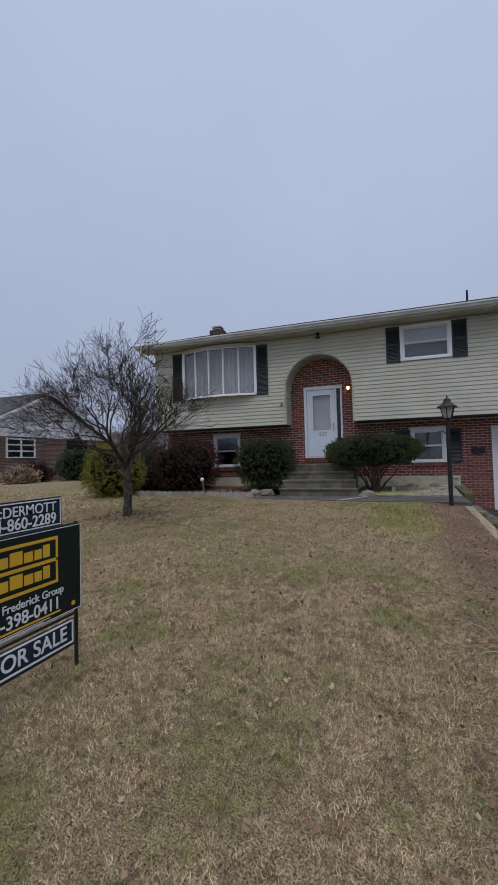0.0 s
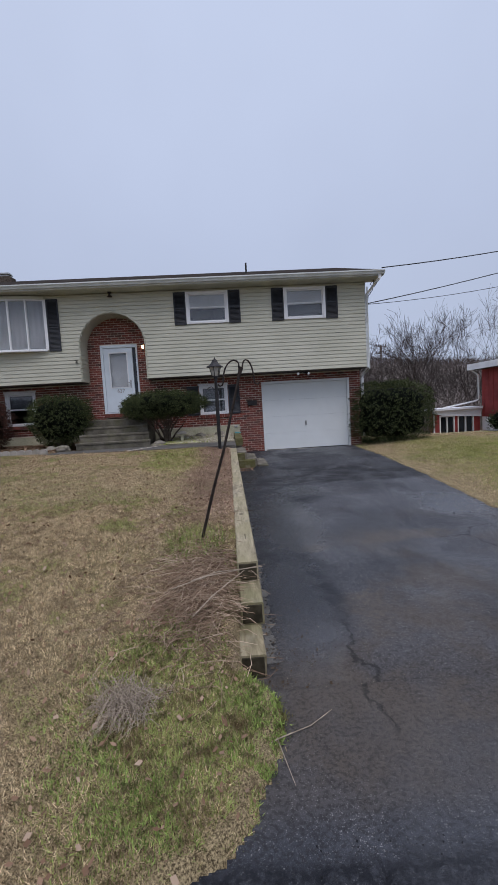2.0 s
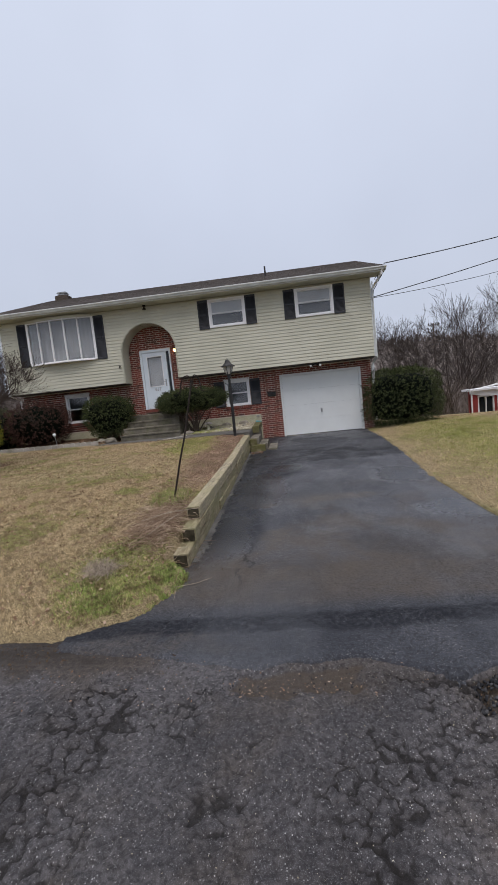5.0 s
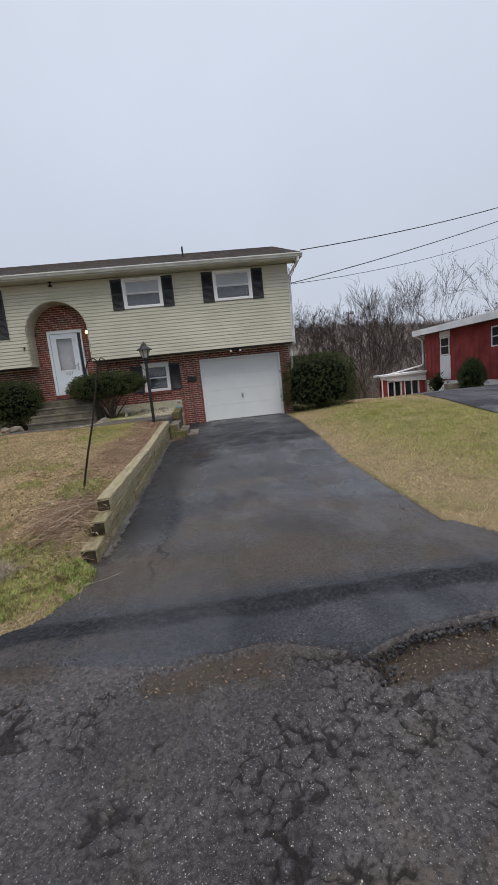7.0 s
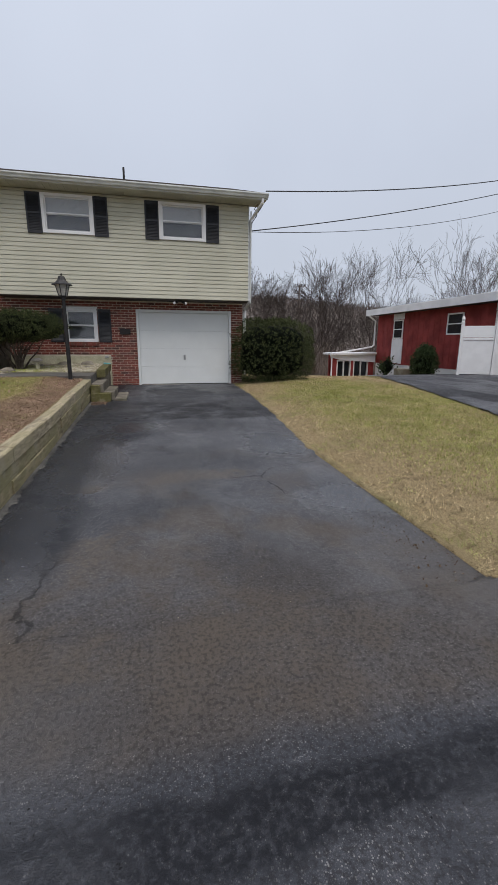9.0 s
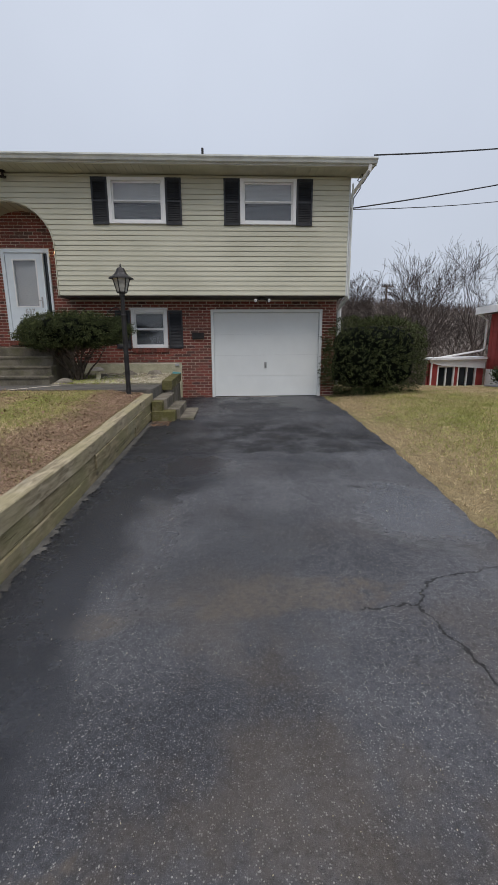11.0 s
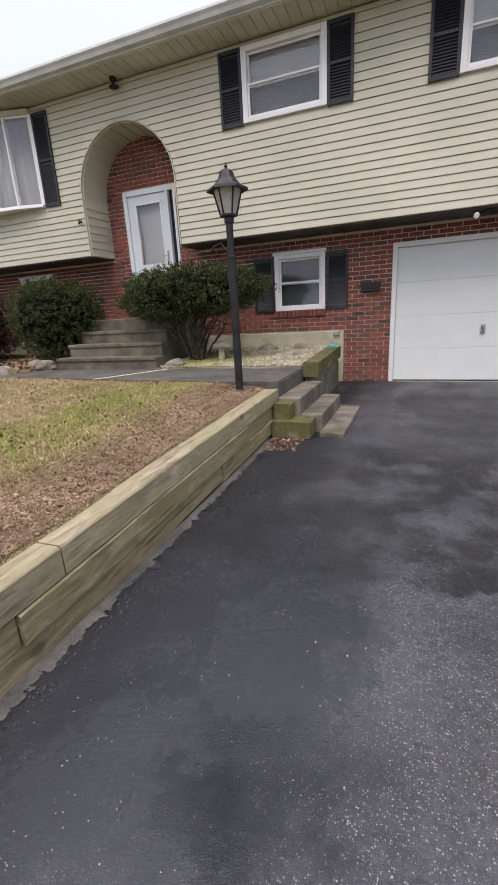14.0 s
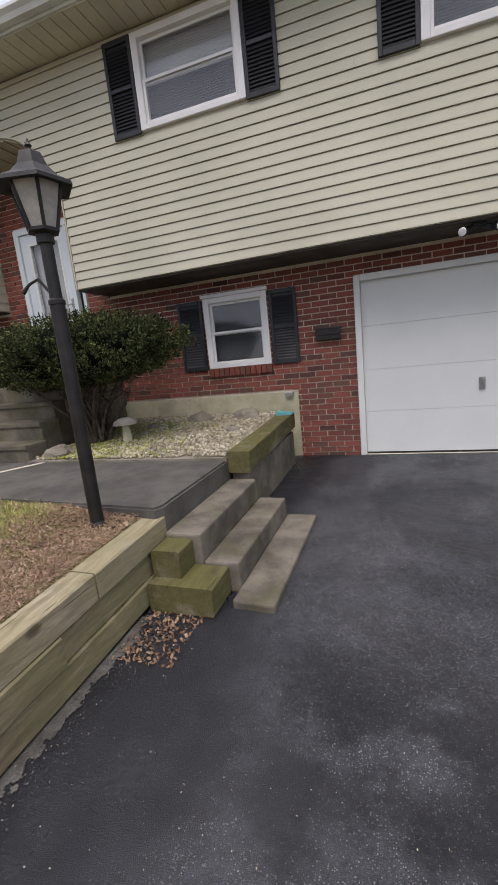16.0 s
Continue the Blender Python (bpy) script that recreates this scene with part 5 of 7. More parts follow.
# ---- lamp post ----
def lamp_post(x, y, z):
    o = thing("lamp_post", x, y, z, "black iron lamp post with hazy tapered lantern", "street lamp")
    bm = bmesh.new()
    lathe(bm, x, y, [(0.05, z - 0.1), (0.05, z + 0.02), (0.040, z + 0.04), (0.040, z + 1.29), (0.044, z + 1.295), (0.044, z + 1.315), (0.033, z + 1.325), (0.033, z + 1.60), (0.045, z + 1.605), (0.045, z + 1.65), (0.03, z + 1.66)], 16)
    part("post", bm, M["iron"], o)
    bm = bmesh.new()
    tube(bm, [(x - 0.03, y, z + 1.36), (x - 0.10, y, z + 1.44), (x - 0.17, y, z + 1.42), (x - 0.21, y - 0.01, z + 1.38)], [0.009, 0.008, 0.008, 0.012], 8)
    part("ladder_bar", bm, M["iron"], o)
    g0, g1, r0, r1 = z + 1.67, z + 1.885, 0.072, 0.132
    for i in range(6):
        a, b = math.pi * 2 * i / 6 + 0.3, math.pi * 2 * (i + 1) / 6 + 0.3
        bm = bmesh.new()
        inner = 0.93
        q = [(r0 * math.cos(a), r0 * math.sin(a), g0), (r0 * math.cos(b), r0 * math.sin(b), g0), (r1 * math.cos(b), r1 * math.sin(b), g1), (r1 * math.cos(a), r1 * math.sin(a), g1)]
        v = [bm.verts.new((x + p[0] * k, y + p[1] * k, p[2])) for k in (1.0, inner) for p in q]
        for f in ((0, 1, 2, 3), (7, 6, 5, 4), (0, 4, 5, 1), (1, 5, 6, 2), (2, 6, 7, 3), (3, 7, 4, 0)):
            bm.faces.new([v[t] for t in f])
        part("pane", bm, M["frost"], o, "hazy cream lantern pane")
        bm = bmesh.new()
        tube(bm, [(x + r0 * 1.03 * math.cos(a), y + r0 * 1.03 * math.sin(a), g0 - 0.01), (x + r1 * 1.03 * math.cos(a), y + r1 * 1.03 * math.sin(a), g1 + 0.01)], 0.009, 6)
        part("glazing_bar", bm, M["iron"], o)
    bm = bmesh.new()
    lathe(bm, x, y, [(0.03, g0 - 0.03), (0.085, g0 - 0.012), (0.085, g0 + 0.004), (0.03, g0 + 0.006)], 6, turn=0.3)
    part("lantern_base", bm, M["iron"], o)
    bm = bmesh.new()
    lathe(bm, x, y, [(0.13, g1 - 0.005), (0.195, g1 - 0.016), (0.19, g1 + 0.004), (0.125, g1 + 0.038), (0.082, g1 + 0.085), (0.062, g1 + 0.135), (0.055, g1 + 0.15), (0.02, g1 + 0.165)], 6, turn=0.3)
    part("lantern_roof", bm, M["iron"], o)
    bm = bmesh.new()
    lathe(bm, x, y, [(0.012, g1 + 0.16), (0.011, g1 + 0.175), (0.018, g1 + 0.186), (0.009, g1 + 0.20), (0.004, g1 + 0.218)], 10)
    part("finial", bm, M["iron"], o)
    return o


lamp_post(0.86, 8.70, 0.44)

# ---- leaning double shepherd hook ----
hook = thing("shepherd_hook", 0.79, 2.56, 0.29, "leaning rusty double shepherd hook stuck in the lawn", "plant hook")
base, top = Vector((0.79, 2.56, 0.22)), Vector((1.21, 2.45, 1.675))
axis = (top - base).normalized()
bm = bmesh.new()
tube(bm, [base, base + axis * 0.5, base + (top - base) * 0.55 + Vector((0.012, 0, 0)), top], [0.013, 0.012, 0.011, 0.010], 8)
part("shaft", bm, M["rust"], hook)
for sgn, hx in ((-1, 0.135), (1, 0.085)):
    arc = [top - axis * 0.16, top - axis * 0.02 + Vector((0.012 * sgn, 0, 0))]
    for q in range(1, 9):
        a = math.pi * q / 8
        arc.append(top + Vector((sgn * hx * (1 - math.cos(a)) / 2 + 0.012 * sgn, 0, 0.075 * math.sin(a) - 0.0 - 0.11 * (q / 8) ** 2)))
    end = arc[-1]
    arc += [end + Vector((0.008 * sgn, 0, -0.025)), end + Vector((0.028 * sgn, 0, -0.034)), end + Vector((0.042 * sgn, 0, -0.018))]
    bm = bmesh.new()
    tube(bm, arc, 0.0065, 7)
    part("hook_arm", bm, M["rust"], hook)

# ---- for-sale sign, standing square to the street ----
sign = thing("yard_sign", -1.96, 1.80, 0.1, "black and yellow for-sale sign in a steel frame", "sign")
SX, SY0, SY1 = -1.96, 1.40, 2.205
bm = bmesh.new()
for y in (SY0 + 0.02, SY1 - 0.02):
    tube(bm, [(SX - 0.02, y, -0.05), (SX - 0.02, y, 1.075)], 0.012, 6)
for z in (0.315, 0.50, 1.06):
    tube(bm, [(SX - 0.02, SY0 + 0.02, z), (SX - 0.02, SY1 - 0.02, z)], 0.009, 6)
part("frame", bm, M["iron"], sign)


def panel(y0, y1, z0, z1, mat_, border, bmat):
    p = boxed("panel", [(SX - 0.006, SX + 0.004, y0, y1, z0, z1)], M[mat_], sign, "", 0.003)
    if border:
        t, w = border
        bm = bmesh.new()
        for s in ((y0 + t, y0 + t + w, z0 + t, z1 - t), (y1 - t - w, y1 - t, z0 + t, z1 - t), (y0 + t + w, y1 - t - w, z0 + t, z0 + t + w), (y0 + t + w, y1 - t - w, z1 - t - w, z1 - t)):
            box(bm, SX + 0.004, SX + 0.0055, s[0], s[1], s[2], s[3])
        part("border", bm, M[bmat], p)
    return p


def on_sign(text, size, y, z, mat_, parent, align="RIGHT", fat=0.0006):
    return lettering("lettering", text, size, Matrix.Translation((SX + 0.006, y, z)) @ pose(0, 0, 0, 90, 0, 90), M[mat_], parent, align=align, fat=fat)


rider = panel(SY0, 2.045, 1.072, 1.248, "sign_navy", (0.008, 0.007), "sign_white")
on_sign("E McDERMOTT", 0.078, 2.0, 1.190, "sign_white", rider)
on_sign("4-860-2289", 0.088, 2.0, 1.122, "sign_white", rider, fat=0.0012)
main = panel(SY0, SY1, 0.53, 1.062, "sign_black", (0.004, 0.004), "sign_white")
# the broker's mark as plain yellow bars and a frame
bm = bmesh.new()
for s in ((SY0 + 0.06, 2.012, 0.996, 1.014), (SY0 + 0.06, 2.012, 0.868, 0.888), (SY0 + 0.06, 2.012, 0.740, 0.758), (1.995, 2.012, 0.758, 0.996), (SY0 + 0.06, SY0 + 0.077, 0.758, 0.996)):
    box(bm, SX + 0.004, SX + 0.0058, s[0], s[1], s[2], s[3], bevel=0.0006)
part("brand_frame", bm, M["sign_yellow"], main, "plain yellow brand frame")
for zc in (0.935, 0.813):
    for i, (a, b) in enumerate(((0.14, 0.20), (0.21, 0.27), (0.28, 0.36), (0.37, 0.43), (0.44, 0.49), (0.50, 0.55))):
        boxed("brand_bar", [(SX + 0.004, SX + 0.0058, SY0 + a, SY0 + b, zc - 0.03, zc + (0.042 if i % 3 == 2 else 0.026))], M["sign_yellow"], main)
on_sign("Frederick Group", 0.062, 2.055, 0.690, "sign_white", main)
on_sign("0-398-0411", 0.098, 2.027, 0.615, "sign_white", main, fat=0.0012)
for i, (za, zb, ye) in enumerate(((0.562, 0.573, 2.03), (0.550, 0.554, 1.95), (0.541, 0.545, 1.90))):
    boxed("text_bar", [(SX + 0.004, SX + 0.0058, SY0 + 0.05, ye, za, zb)], M["sign_yellow" if i == 0 else "sign_white"], main)
boxed("emblem", [(SX + 0.004, SX + 0.0058, 2.12, 2.15, 0.565, 0.59)], M["sign_yellow"], main, "small yellow emblem")
lower = panel(SY0, 2.138, 0.332, 0.485, "sign_navy", (0.006, 0.012), "sign_white")
on_sign("FOR SALE", 0.120, 2.08, 0.408, "sign_white", lower, fat=0.0015)


# ---- shrubs ----
def leaf_cloud(n, place, size, rng, up=0.25):
    """n small pointed leaves; place() gives a point and an outward way."""
    v, f = [], []
    for i in range(n):
        p, out = place()
        d = Vector((rng.gauss(0, 1), rng.gauss(0, 1), rng.gauss(0, 1))).normalized()
        d = (d + out * 0.9 + Vector((0, 0, up))).normalized()
        s = d.cross(Vector((rng.gauss(0, 1), rng.gauss(0, 1), rng.gauss(0, 1)))).normalized()
        ln = size * rng.uniform(0.6, 1.4)
        w = ln * 0.24
        k = len(v)
        v += [p, p + d * ln * 0.5 + s * w, p + d * ln, p + d * ln * 0.5 - s * w]
        f.append((k, k + 1, k + 2, k + 3))
    return v, f


def bush(name, label, c, r, n, size, mat_, seed, power=2.6, stems=None, base_z=0.55, rough=0.12, group="", category="shrub", shape=None):
    """A clipped or rounded shrub: stems, a core painted near-black for inner shade, and a crown of many leaves."""
    rng = random.Random(seed)
    o = thing(name, c[0], c[1], base_z, label, category, group)

    def radius(d):
        k = (abs(d.x / r[0]) ** power + abs(d.y / r[1]) ** power + abs(d.z / r[2]) ** power) ** (-1 / power)
        lump = 1 + rough * (noise.noise(Vector(d) * 3.1 + Vector((seed, 0, 0))) + 0.6 * noise.noise(Vector(d) * 8.0 + Vector((0, seed, 0))))
        if shape:
            lump *= shape(d)
        return k * lump

    def place():
        d = Vector((rng.gauss(0, 1), rng.gauss(0, 1), rng.gauss(0, 1))).normalized()
        d = Vector((d.x * r[0], d.y * r[1], d.z * r[2])).normalized()
        p = Vector(c) + d * radius(d) * (1.03 - 0.20 * rng.random() ** 1.6)
        return p, d

    tufts = [place() for i in range(max(60, n // 16))]

    def sprig():
        p, d = tufts[int(rng.random() * len(tufts))]
        side = Vector((rng.gauss(0, 1), rng.gauss(0, 1), rng.gauss(0, 1)))
        return p + side * (size * 0.55) + d * (size * rng.uniform(-1.6, 1.0)), (d + Vector((0, 0, 0.5))).normalized()

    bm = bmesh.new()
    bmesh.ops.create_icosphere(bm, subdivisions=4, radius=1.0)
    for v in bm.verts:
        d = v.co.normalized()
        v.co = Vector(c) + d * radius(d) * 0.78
    part("inner_shade_core", bm, M["shade"], o, "", True)
    v, f = leaf_cloud(n, sprig, size, rng)
    raw("crown", v, f, M[mat_], o)
    for i in range(stems or 0):
        a = rng.uniform(0, 6.28)
        foot = Vector((c[0] + 0.10 * math.cos(a), c[1] + 0.10 * math.sin(a), base_z - 0.05))
        tip = Vector((c[0] + r[0] * rng.uniform(-0.75, 0.75), c[1] + r[1] * rng.uniform(-0.7, 0.3), c[2] + r[2] * rng.uniform(-0.5, 0.1)))
        mid = foot.lerp(tip, 0.45) + Vector((rng.uniform(-0.1, 0.1), rng.uniform(-0.1, 0.1), 0.06))
        bm = bmesh.new()
        tube(bm, [foot, foot.lerp(mid, 0.5) + Vector((0, 0, 0.04)), mid, tip], [0.026, 0.021, 0.015, 0.007], 6)
        part("stem", bm, M["bark"], o)
        for q in range(3):
            side = mid.lerp(tip, rng.uniform(0.0, 0.6))
            bm = bmesh.new()
            tube(bm, [side, side + Vector((rng.uniform(-0.3, 0.3), rng.uniform(-0.25, 0.1), rng.uniform(0.05, 0.3)))], [0.009, 0.004], 5)
            part("twig", bm, M["bark"], o)
    return o


def umbrella(d):
    """Flat below and thin towards one end."""
    return 1.0 - 0.30 * max(0.0, -d.z) - 0.16 * max(0.0, d.x) * (1.0 if d.z < 0 else 0.3)


bush("yew_shrub", "dark green yew shrub with bare lower stems in gravel", (-0.62, 10.62, 1.53), (1.14, 0.72, 0.40), 52000, 0.028, "yew", 3, 2.5, 18, 0.60, 0.20, shape=umbrella)
bush("yew_shrub", "rounded dark green yew shrub beside the front steps", (-3.40, 10.72, 1.32), (0.78, 0.62, 0.62), 38000, 0.028, "yew", 4, 2.8, 9, 0.55, 0.15)
bush("barberry_shrub", "dull reddish-brown barberry shrub in the mulch bed", (-5.85, 10.75, 1.26), (1.05, 0.75, 0.75), 30000, 0.030, "barberry", 6, 2.3, 8, 0.55, 0.18)
bush("golden_yew", "yellow-green yew shrub at the house corner", (-7.30, 9.55, 1.16), (0.76, 0.80, 0.76), 26000, 0.034, "gold", 8, 2.1, 4, 0.55, 0.16)
bush("yew_shrub", "dark yew shrub behind the golden one", (-7.1, 10.9, 1.15), (0.7, 0.6, 0.75), 12000, 0.036, "yew", 9, 2.2, 4, 0.55, 0.14)
bush("clipped_hedge", "large clipped dark green hedge beside the garage", (6.07, 12.0, 0.98), (1.22, 0.98, 0.92), 60000, 0.032, "yew", 11, 3.6, 10, 0.05, 0.09, category="hedge")


# ---- bare trees ----
def branch(v, f, p, d, ln, r, depth, rng, sides, spread, lift, split, bend=0.13, thin=0.0):
    """Adds one bent limb and its forks to the lists v and f."""
    steps = 3 if depth > 0 else 2
    pts, rad = [Vector(p)], [r]
    cur = Vector(d).normalized()
    for i in range(steps):
        cur = (cur + Vector((rng.gauss(0, bend), rng.gauss(0, bend), rng.gauss(0, bend * 0.8) + lift * 0.10))).normalized()
        pts.append(pts[-1] + cur * ln / steps)
        rad.append(max(thin, r * (1 - 0.42 * (i + 1) / steps)))
    a = cur.orthogonal().normalized()
    k = len(v)
    for q, (pt, rr) in enumerate(zip(pts, rad)):
        dd = (pts[min(q + 1, steps)] - pts[max(q - 1, 0)]).normalized()
        a = (a - dd * a.dot(dd)).normalized()
        b = dd.cross(a)
        for j in range(sides):
            t = 2 * math.pi * j / sides
            v.append(pt + (a * math.cos(t) + b * math.sin(t)) * rr)
    for q in range(steps):
        for j in range(sides):
            f.append((k + q * sides + j, k + q * sides + (j + 1) % sides, k + (q + 1) * sides + (j + 1) % sides, k + (q + 1) * sides + j))
    if depth <= 0:
        return
    count = split + (1 if rng.random() < 0.5 else 0)
    for i in range(count):
        along = 1.0 if i == 0 else rng.uniform(0.35, 0.98)
        start = pts[0].lerp(pts[-1], along) if along < 1 else pts[-1]
        q = min(steps - 1, int(along * steps))
        start = pts[q].lerp(pts[q + 1], along * steps - q)
        side = cur.orthogonal().normalized()
        side.rotate(Matrix.Rotation(rng.uniform(0, 2 * math.pi), 3, cur).to_quaternion())
        nd = (cur + side * spread * rng.uniform(0.5, 1.25) + Vector((0, 0, lift * 0.15))).normalized()
        branch(v, f, start, nd, ln * rng.uniform(0.62, 0.86), rad[q] * rng.uniform(0.5, 0.68), depth - 1, rng, max(3, sides - 1), spread, lift, split, bend, thin)


def bare_tree(name, label, base_pt, trunk_h, trunk_r, limbs, limb_len, depth, seed, spread, lift, split, mat_trunk, mat_twig, sides=7, lean=0.0, out=0.75, bend=0.13, thin=0.0):
    rng = random.Random(seed)
    o = thing(name, *base_pt, label, "tree")
    b = Vector(base_pt)
    top = b + Vector((lean, 0.02, trunk_h))
    bm = bmesh.new()
    tube(bm, [b + Vector((0, 0, -0.1)), b + Vector((0, 0, 0.03)), b.lerp(top, 0.3) + Vector((0.02, 0, 0)), b.lerp(top, 0.7), top], [trunk_r * 1.5, trunk_r * 1.15, trunk_r, trunk_r * 0.95, trunk_r * 0.9], 10)
    part("trunk", bm, M[mat_trunk], o, "", True)
    v, f = [], []
    for i in range(limbs):
        a = 2 * math.pi * i / limbs + rng.uniform(-0.4, 0.4)
        d = Vector((math.cos(a) * out, math.sin(a) * out, rng.uniform(0.55, 1.2)))
        branch(v, f, b.lerp(top, rng.uniform(0.75, 1.0)), d, limb_len * rng.uniform(0.8, 1.15), trunk_r * rng.uniform(0.42, 0.6), depth, rng, sides - 1, spread, lift, split, bend, thin)
    raw("crown", v, f, M[mat_twig], o, "", True)
    return o


bare_tree("dogwood_tree", "small bare spreading tree with grey bark on the lawn", (-4.80, 6.62, 0.42), 1.05, 0.075, 9, 0.90, 5, 23, 0.75, 0.42, 3, "bark", "twig", 6, 0.0, 0.78, 0.22, 0.0032)


# ---- service wires and distant pole ----
wires = thing("service_wires", 5.4, 11.1, 4.6, "sagging black utility wires from the house corner", "cable")


def wire(a, b, sag, r, name="wire"):
    a, b = Vector(a), Vector(b)
    bm = bmesh.new()
    tube(bm, [a.lerp(b, i / 24) - Vector((0, 0, sag * 4 * (i / 24) * (1 - i / 24))) for i in range(25)], r, 6)
    return part(name, bm, M["cable"], wires)


wire((5.56, 10.85, 5.00), (27.0, 16.5, 10.73), 0.67, 0.014)
wire((5.26, 11.30, 4.15), (27.0, 16.5, 10.50), 0.50, 0.013)
wire((5.26, 11.30, 4.13), (27.0, 16.5, 10.66), 1.16, 0.008)
bm = bmesh.new()
loop = [Vector((5.56, 10.9, 4.92)), Vector((5.52, 10.98, 4.72)), Vector((5.42, 11.1, 4.56)), Vector((5.34, 11.2, 4.66)), Vector((5.44, 11.16, 4.80)), Vector((5.40, 11.2, 4.5)), Vector((5.30, 11.28, 4.35)), Vector((5.27, 11.30, 4.0))]
tube(bm, loop, 0.011, 6)
part("drip_loop", bm, M["cable"], wires)
bm = bmesh.new()
tube(bm, [(5.27, 11.27, 4.62), (5.27, 11.27, 2.3), (5.22, 11.93, 2.1), (5.22, 11.93, 1.2)], 0.018, 8)
part("conduit", bm, M["gutter"], wires)

upole = thing("utility_pole", 24.5, 62, ground_z(24.5, 62), "distant wooden utility pole with stacked transformers", "utility pole")
gz = ground_z(24.5, 62)
bm = bmesh.new()
tube(bm, [(24.5, 62, gz), (24.5, 62, gz + 13.5)], [0.18, 0.13], 8)
part("pole", bm, M["far_twig"], upole)
for i in range(5):
    z = gz + 9.2 + i * 1.0
    boxed("crossarm", [(23.7, 25.3, 61.85, 62.0, z, z + 0.10)], M["far_twig"], upole)
    for x in (23.8, 24.2, 24.85, 25.2):
        bm = bmesh.new()
        lathe(bm, x, 61.92, [(0.05, z + 0.14), (0.09, z + 0.18), (0.09, z + 0.34), (0.03, z + 0.40)], 8)
        part("insulator", bm, M["cable"], upole)

# ---- neighbour's driveway, red house, fence, car ----
def side_edge(y):
    return lerp(y, [(-1, 7.3), (3.1, 7.8), (6.3, 8.45), (11.7, 9.75), (14.5, 10.6)]) + 0.08 * fbm(0, y, 1.1, 40)


sheet("side_driveway", axis_marks((7.0, 11.2, 0.05), (11.2, 22, 0.4)), axis_marks((-0.3, 15.0, 0.12)), lambda x, y: lawn_z(x, y) + 0.03, lambda x, y: x > side_edge(y), M["drive"], "neighbour's smooth dark asphalt driveway")

# the red house: its long wall runs away from the street, built along x and then turned
RY, RL, RR, RB = 15.3, 12.35, 23.05, -0.25
EV = 2.80
red = thing("red_house", RL, RY, RB, "single-storey barn-red house with deep white fascia", "house")
for s in ((RL, RR, RY, RY + 0.15, 0.14, EV), (RL, RL + 0.15, RY + 0.152, RY + 8.5, -1.4, EV), (RR - 0.15, RR, RY + 0.152, RY + 8.5, 0.14, EV), (RL + 0.152, RR - 0.152, RY + 8.35, RY + 8.5, -1.4, EV)):
    boxed("wall", [s], M["red"], red)
boxed("foundation", [(RL, RR, RY + 0.01, RY + 0.15, RB - 0.9, 0.138)], M["neighbour_white"], red, "whitewashed foundation")
boxed("foundation", [(RR - 0.15, RR - 0.01, RY + 0.152, RY + 8.5, RB - 0.9, 0.138)], M["neighbour_white"], red)
x = RL + 0.2
while x < RR:
    boxed("batten", [(x, x + 0.04, RY - 0.014, RY - 0.001, 0.15, EV - 0.02)], M["red"], red)
    x += 0.41
for s in ((RL - 0.42, RR + 0.72, RY - 0.60, RY - 0.55), (RL - 0.42, RL - 0.37, RY - 0.549, RY + 9.1), (RR + 0.67, RR + 0.72, RY - 0.549, RY + 9.1)):
    boxed("fascia", [(s[0], s[1], s[2], s[3], EV, EV + 0.33)], M["neighbour_white"], red, "deep white fascia board", 0.01)
boxed("roof", [(RL - 0.369, RR + 0.669, RY - 0.548, RY + 9.1, EV + 0.012, EV + 0.30)], M["dark_roof"], red)


def simple_window(parent, x0, x1, z0, z1, y, mat_frame="vinyl"):
    bm = bmesh.new()
    t = 0.06
    for s in ((x0, x0 + t, z0, z1), (x1 - t, x1, z0, z1), (x0 + t, x1 - t, z1 - t, z1), (x0 + t, x1 - t, z0, z0 + t), (x0 + t, x1 - t, (z0 + z1) / 2 - 0.02, (z0 + z1) / 2 + 0.02)):
        box(bm, s[0], s[1], y - 0.05, y - 0.002, s[2], s[3])
    w = part("window", bm, M[mat_frame], parent)
    boxed("pane", [(x0 + t, x1 - t, y - 0.02, y - 0.012, z0 + t, z1 - t)], M["car_glass"], w)
    return w


simple_window(red, RL + 1.72, RL + 2.62, 1.50, 2.48, RY)
boxed("door_panel", [(RL + 1.66, RL + 2.68, RY - 0.045, RY - 0.002, 0.20, 1.48)], M["neighbour_white"], red, "white panel below the window")
boxed("door_panel", [(RL + 1.66, RL + 2.68, RY - 0.03, RY - 0.002, 2.50, 2.79)], M["neighbour_white"], red)
simple_window(red, RL + 6.08, RL + 7.10, 1.64, 2.56, RY)
simple_window(red, RL + 8.88, RL + 9.90, 1.30, 2.48, RY)
boxed("door_panel", [(RL + 8.84, RL + 9.94, RY - 0.03, RY - 0.002, 2.50, 2.79)], M["neighbour_white"], red)
bm = bmesh.new()
lathe(bm, RR + 0.10, RY + 0.12, [(0.02, 2.66), (0.08, 2.69), (0.09, 2.75), (0.02, 2.80)], 10)
part("wall_lamp", bm, M["bulb"], red, "lit warm wall lamp")
bm = bmesh.new()
for i in range(16):
    a = 2 * math.pi * i / 16
    tube(bm, [(RR + 0.04, RY + 0.82 + 0.10 * math.cos(a), 1.73 + 0.10 * math.sin(a)), (RR + 0.04, RY + 0.82 + (0.40 if i % 2 else 0.28) * math.cos(a), 1.73 + (0.40 if i % 2 else 0.28) * math.sin(a))], [0.035, 0.008], 5)
lath = part("sun_ornament", bm, M["tan_board"], red, "sunburst wall ornament")
bm = bmesh.new()
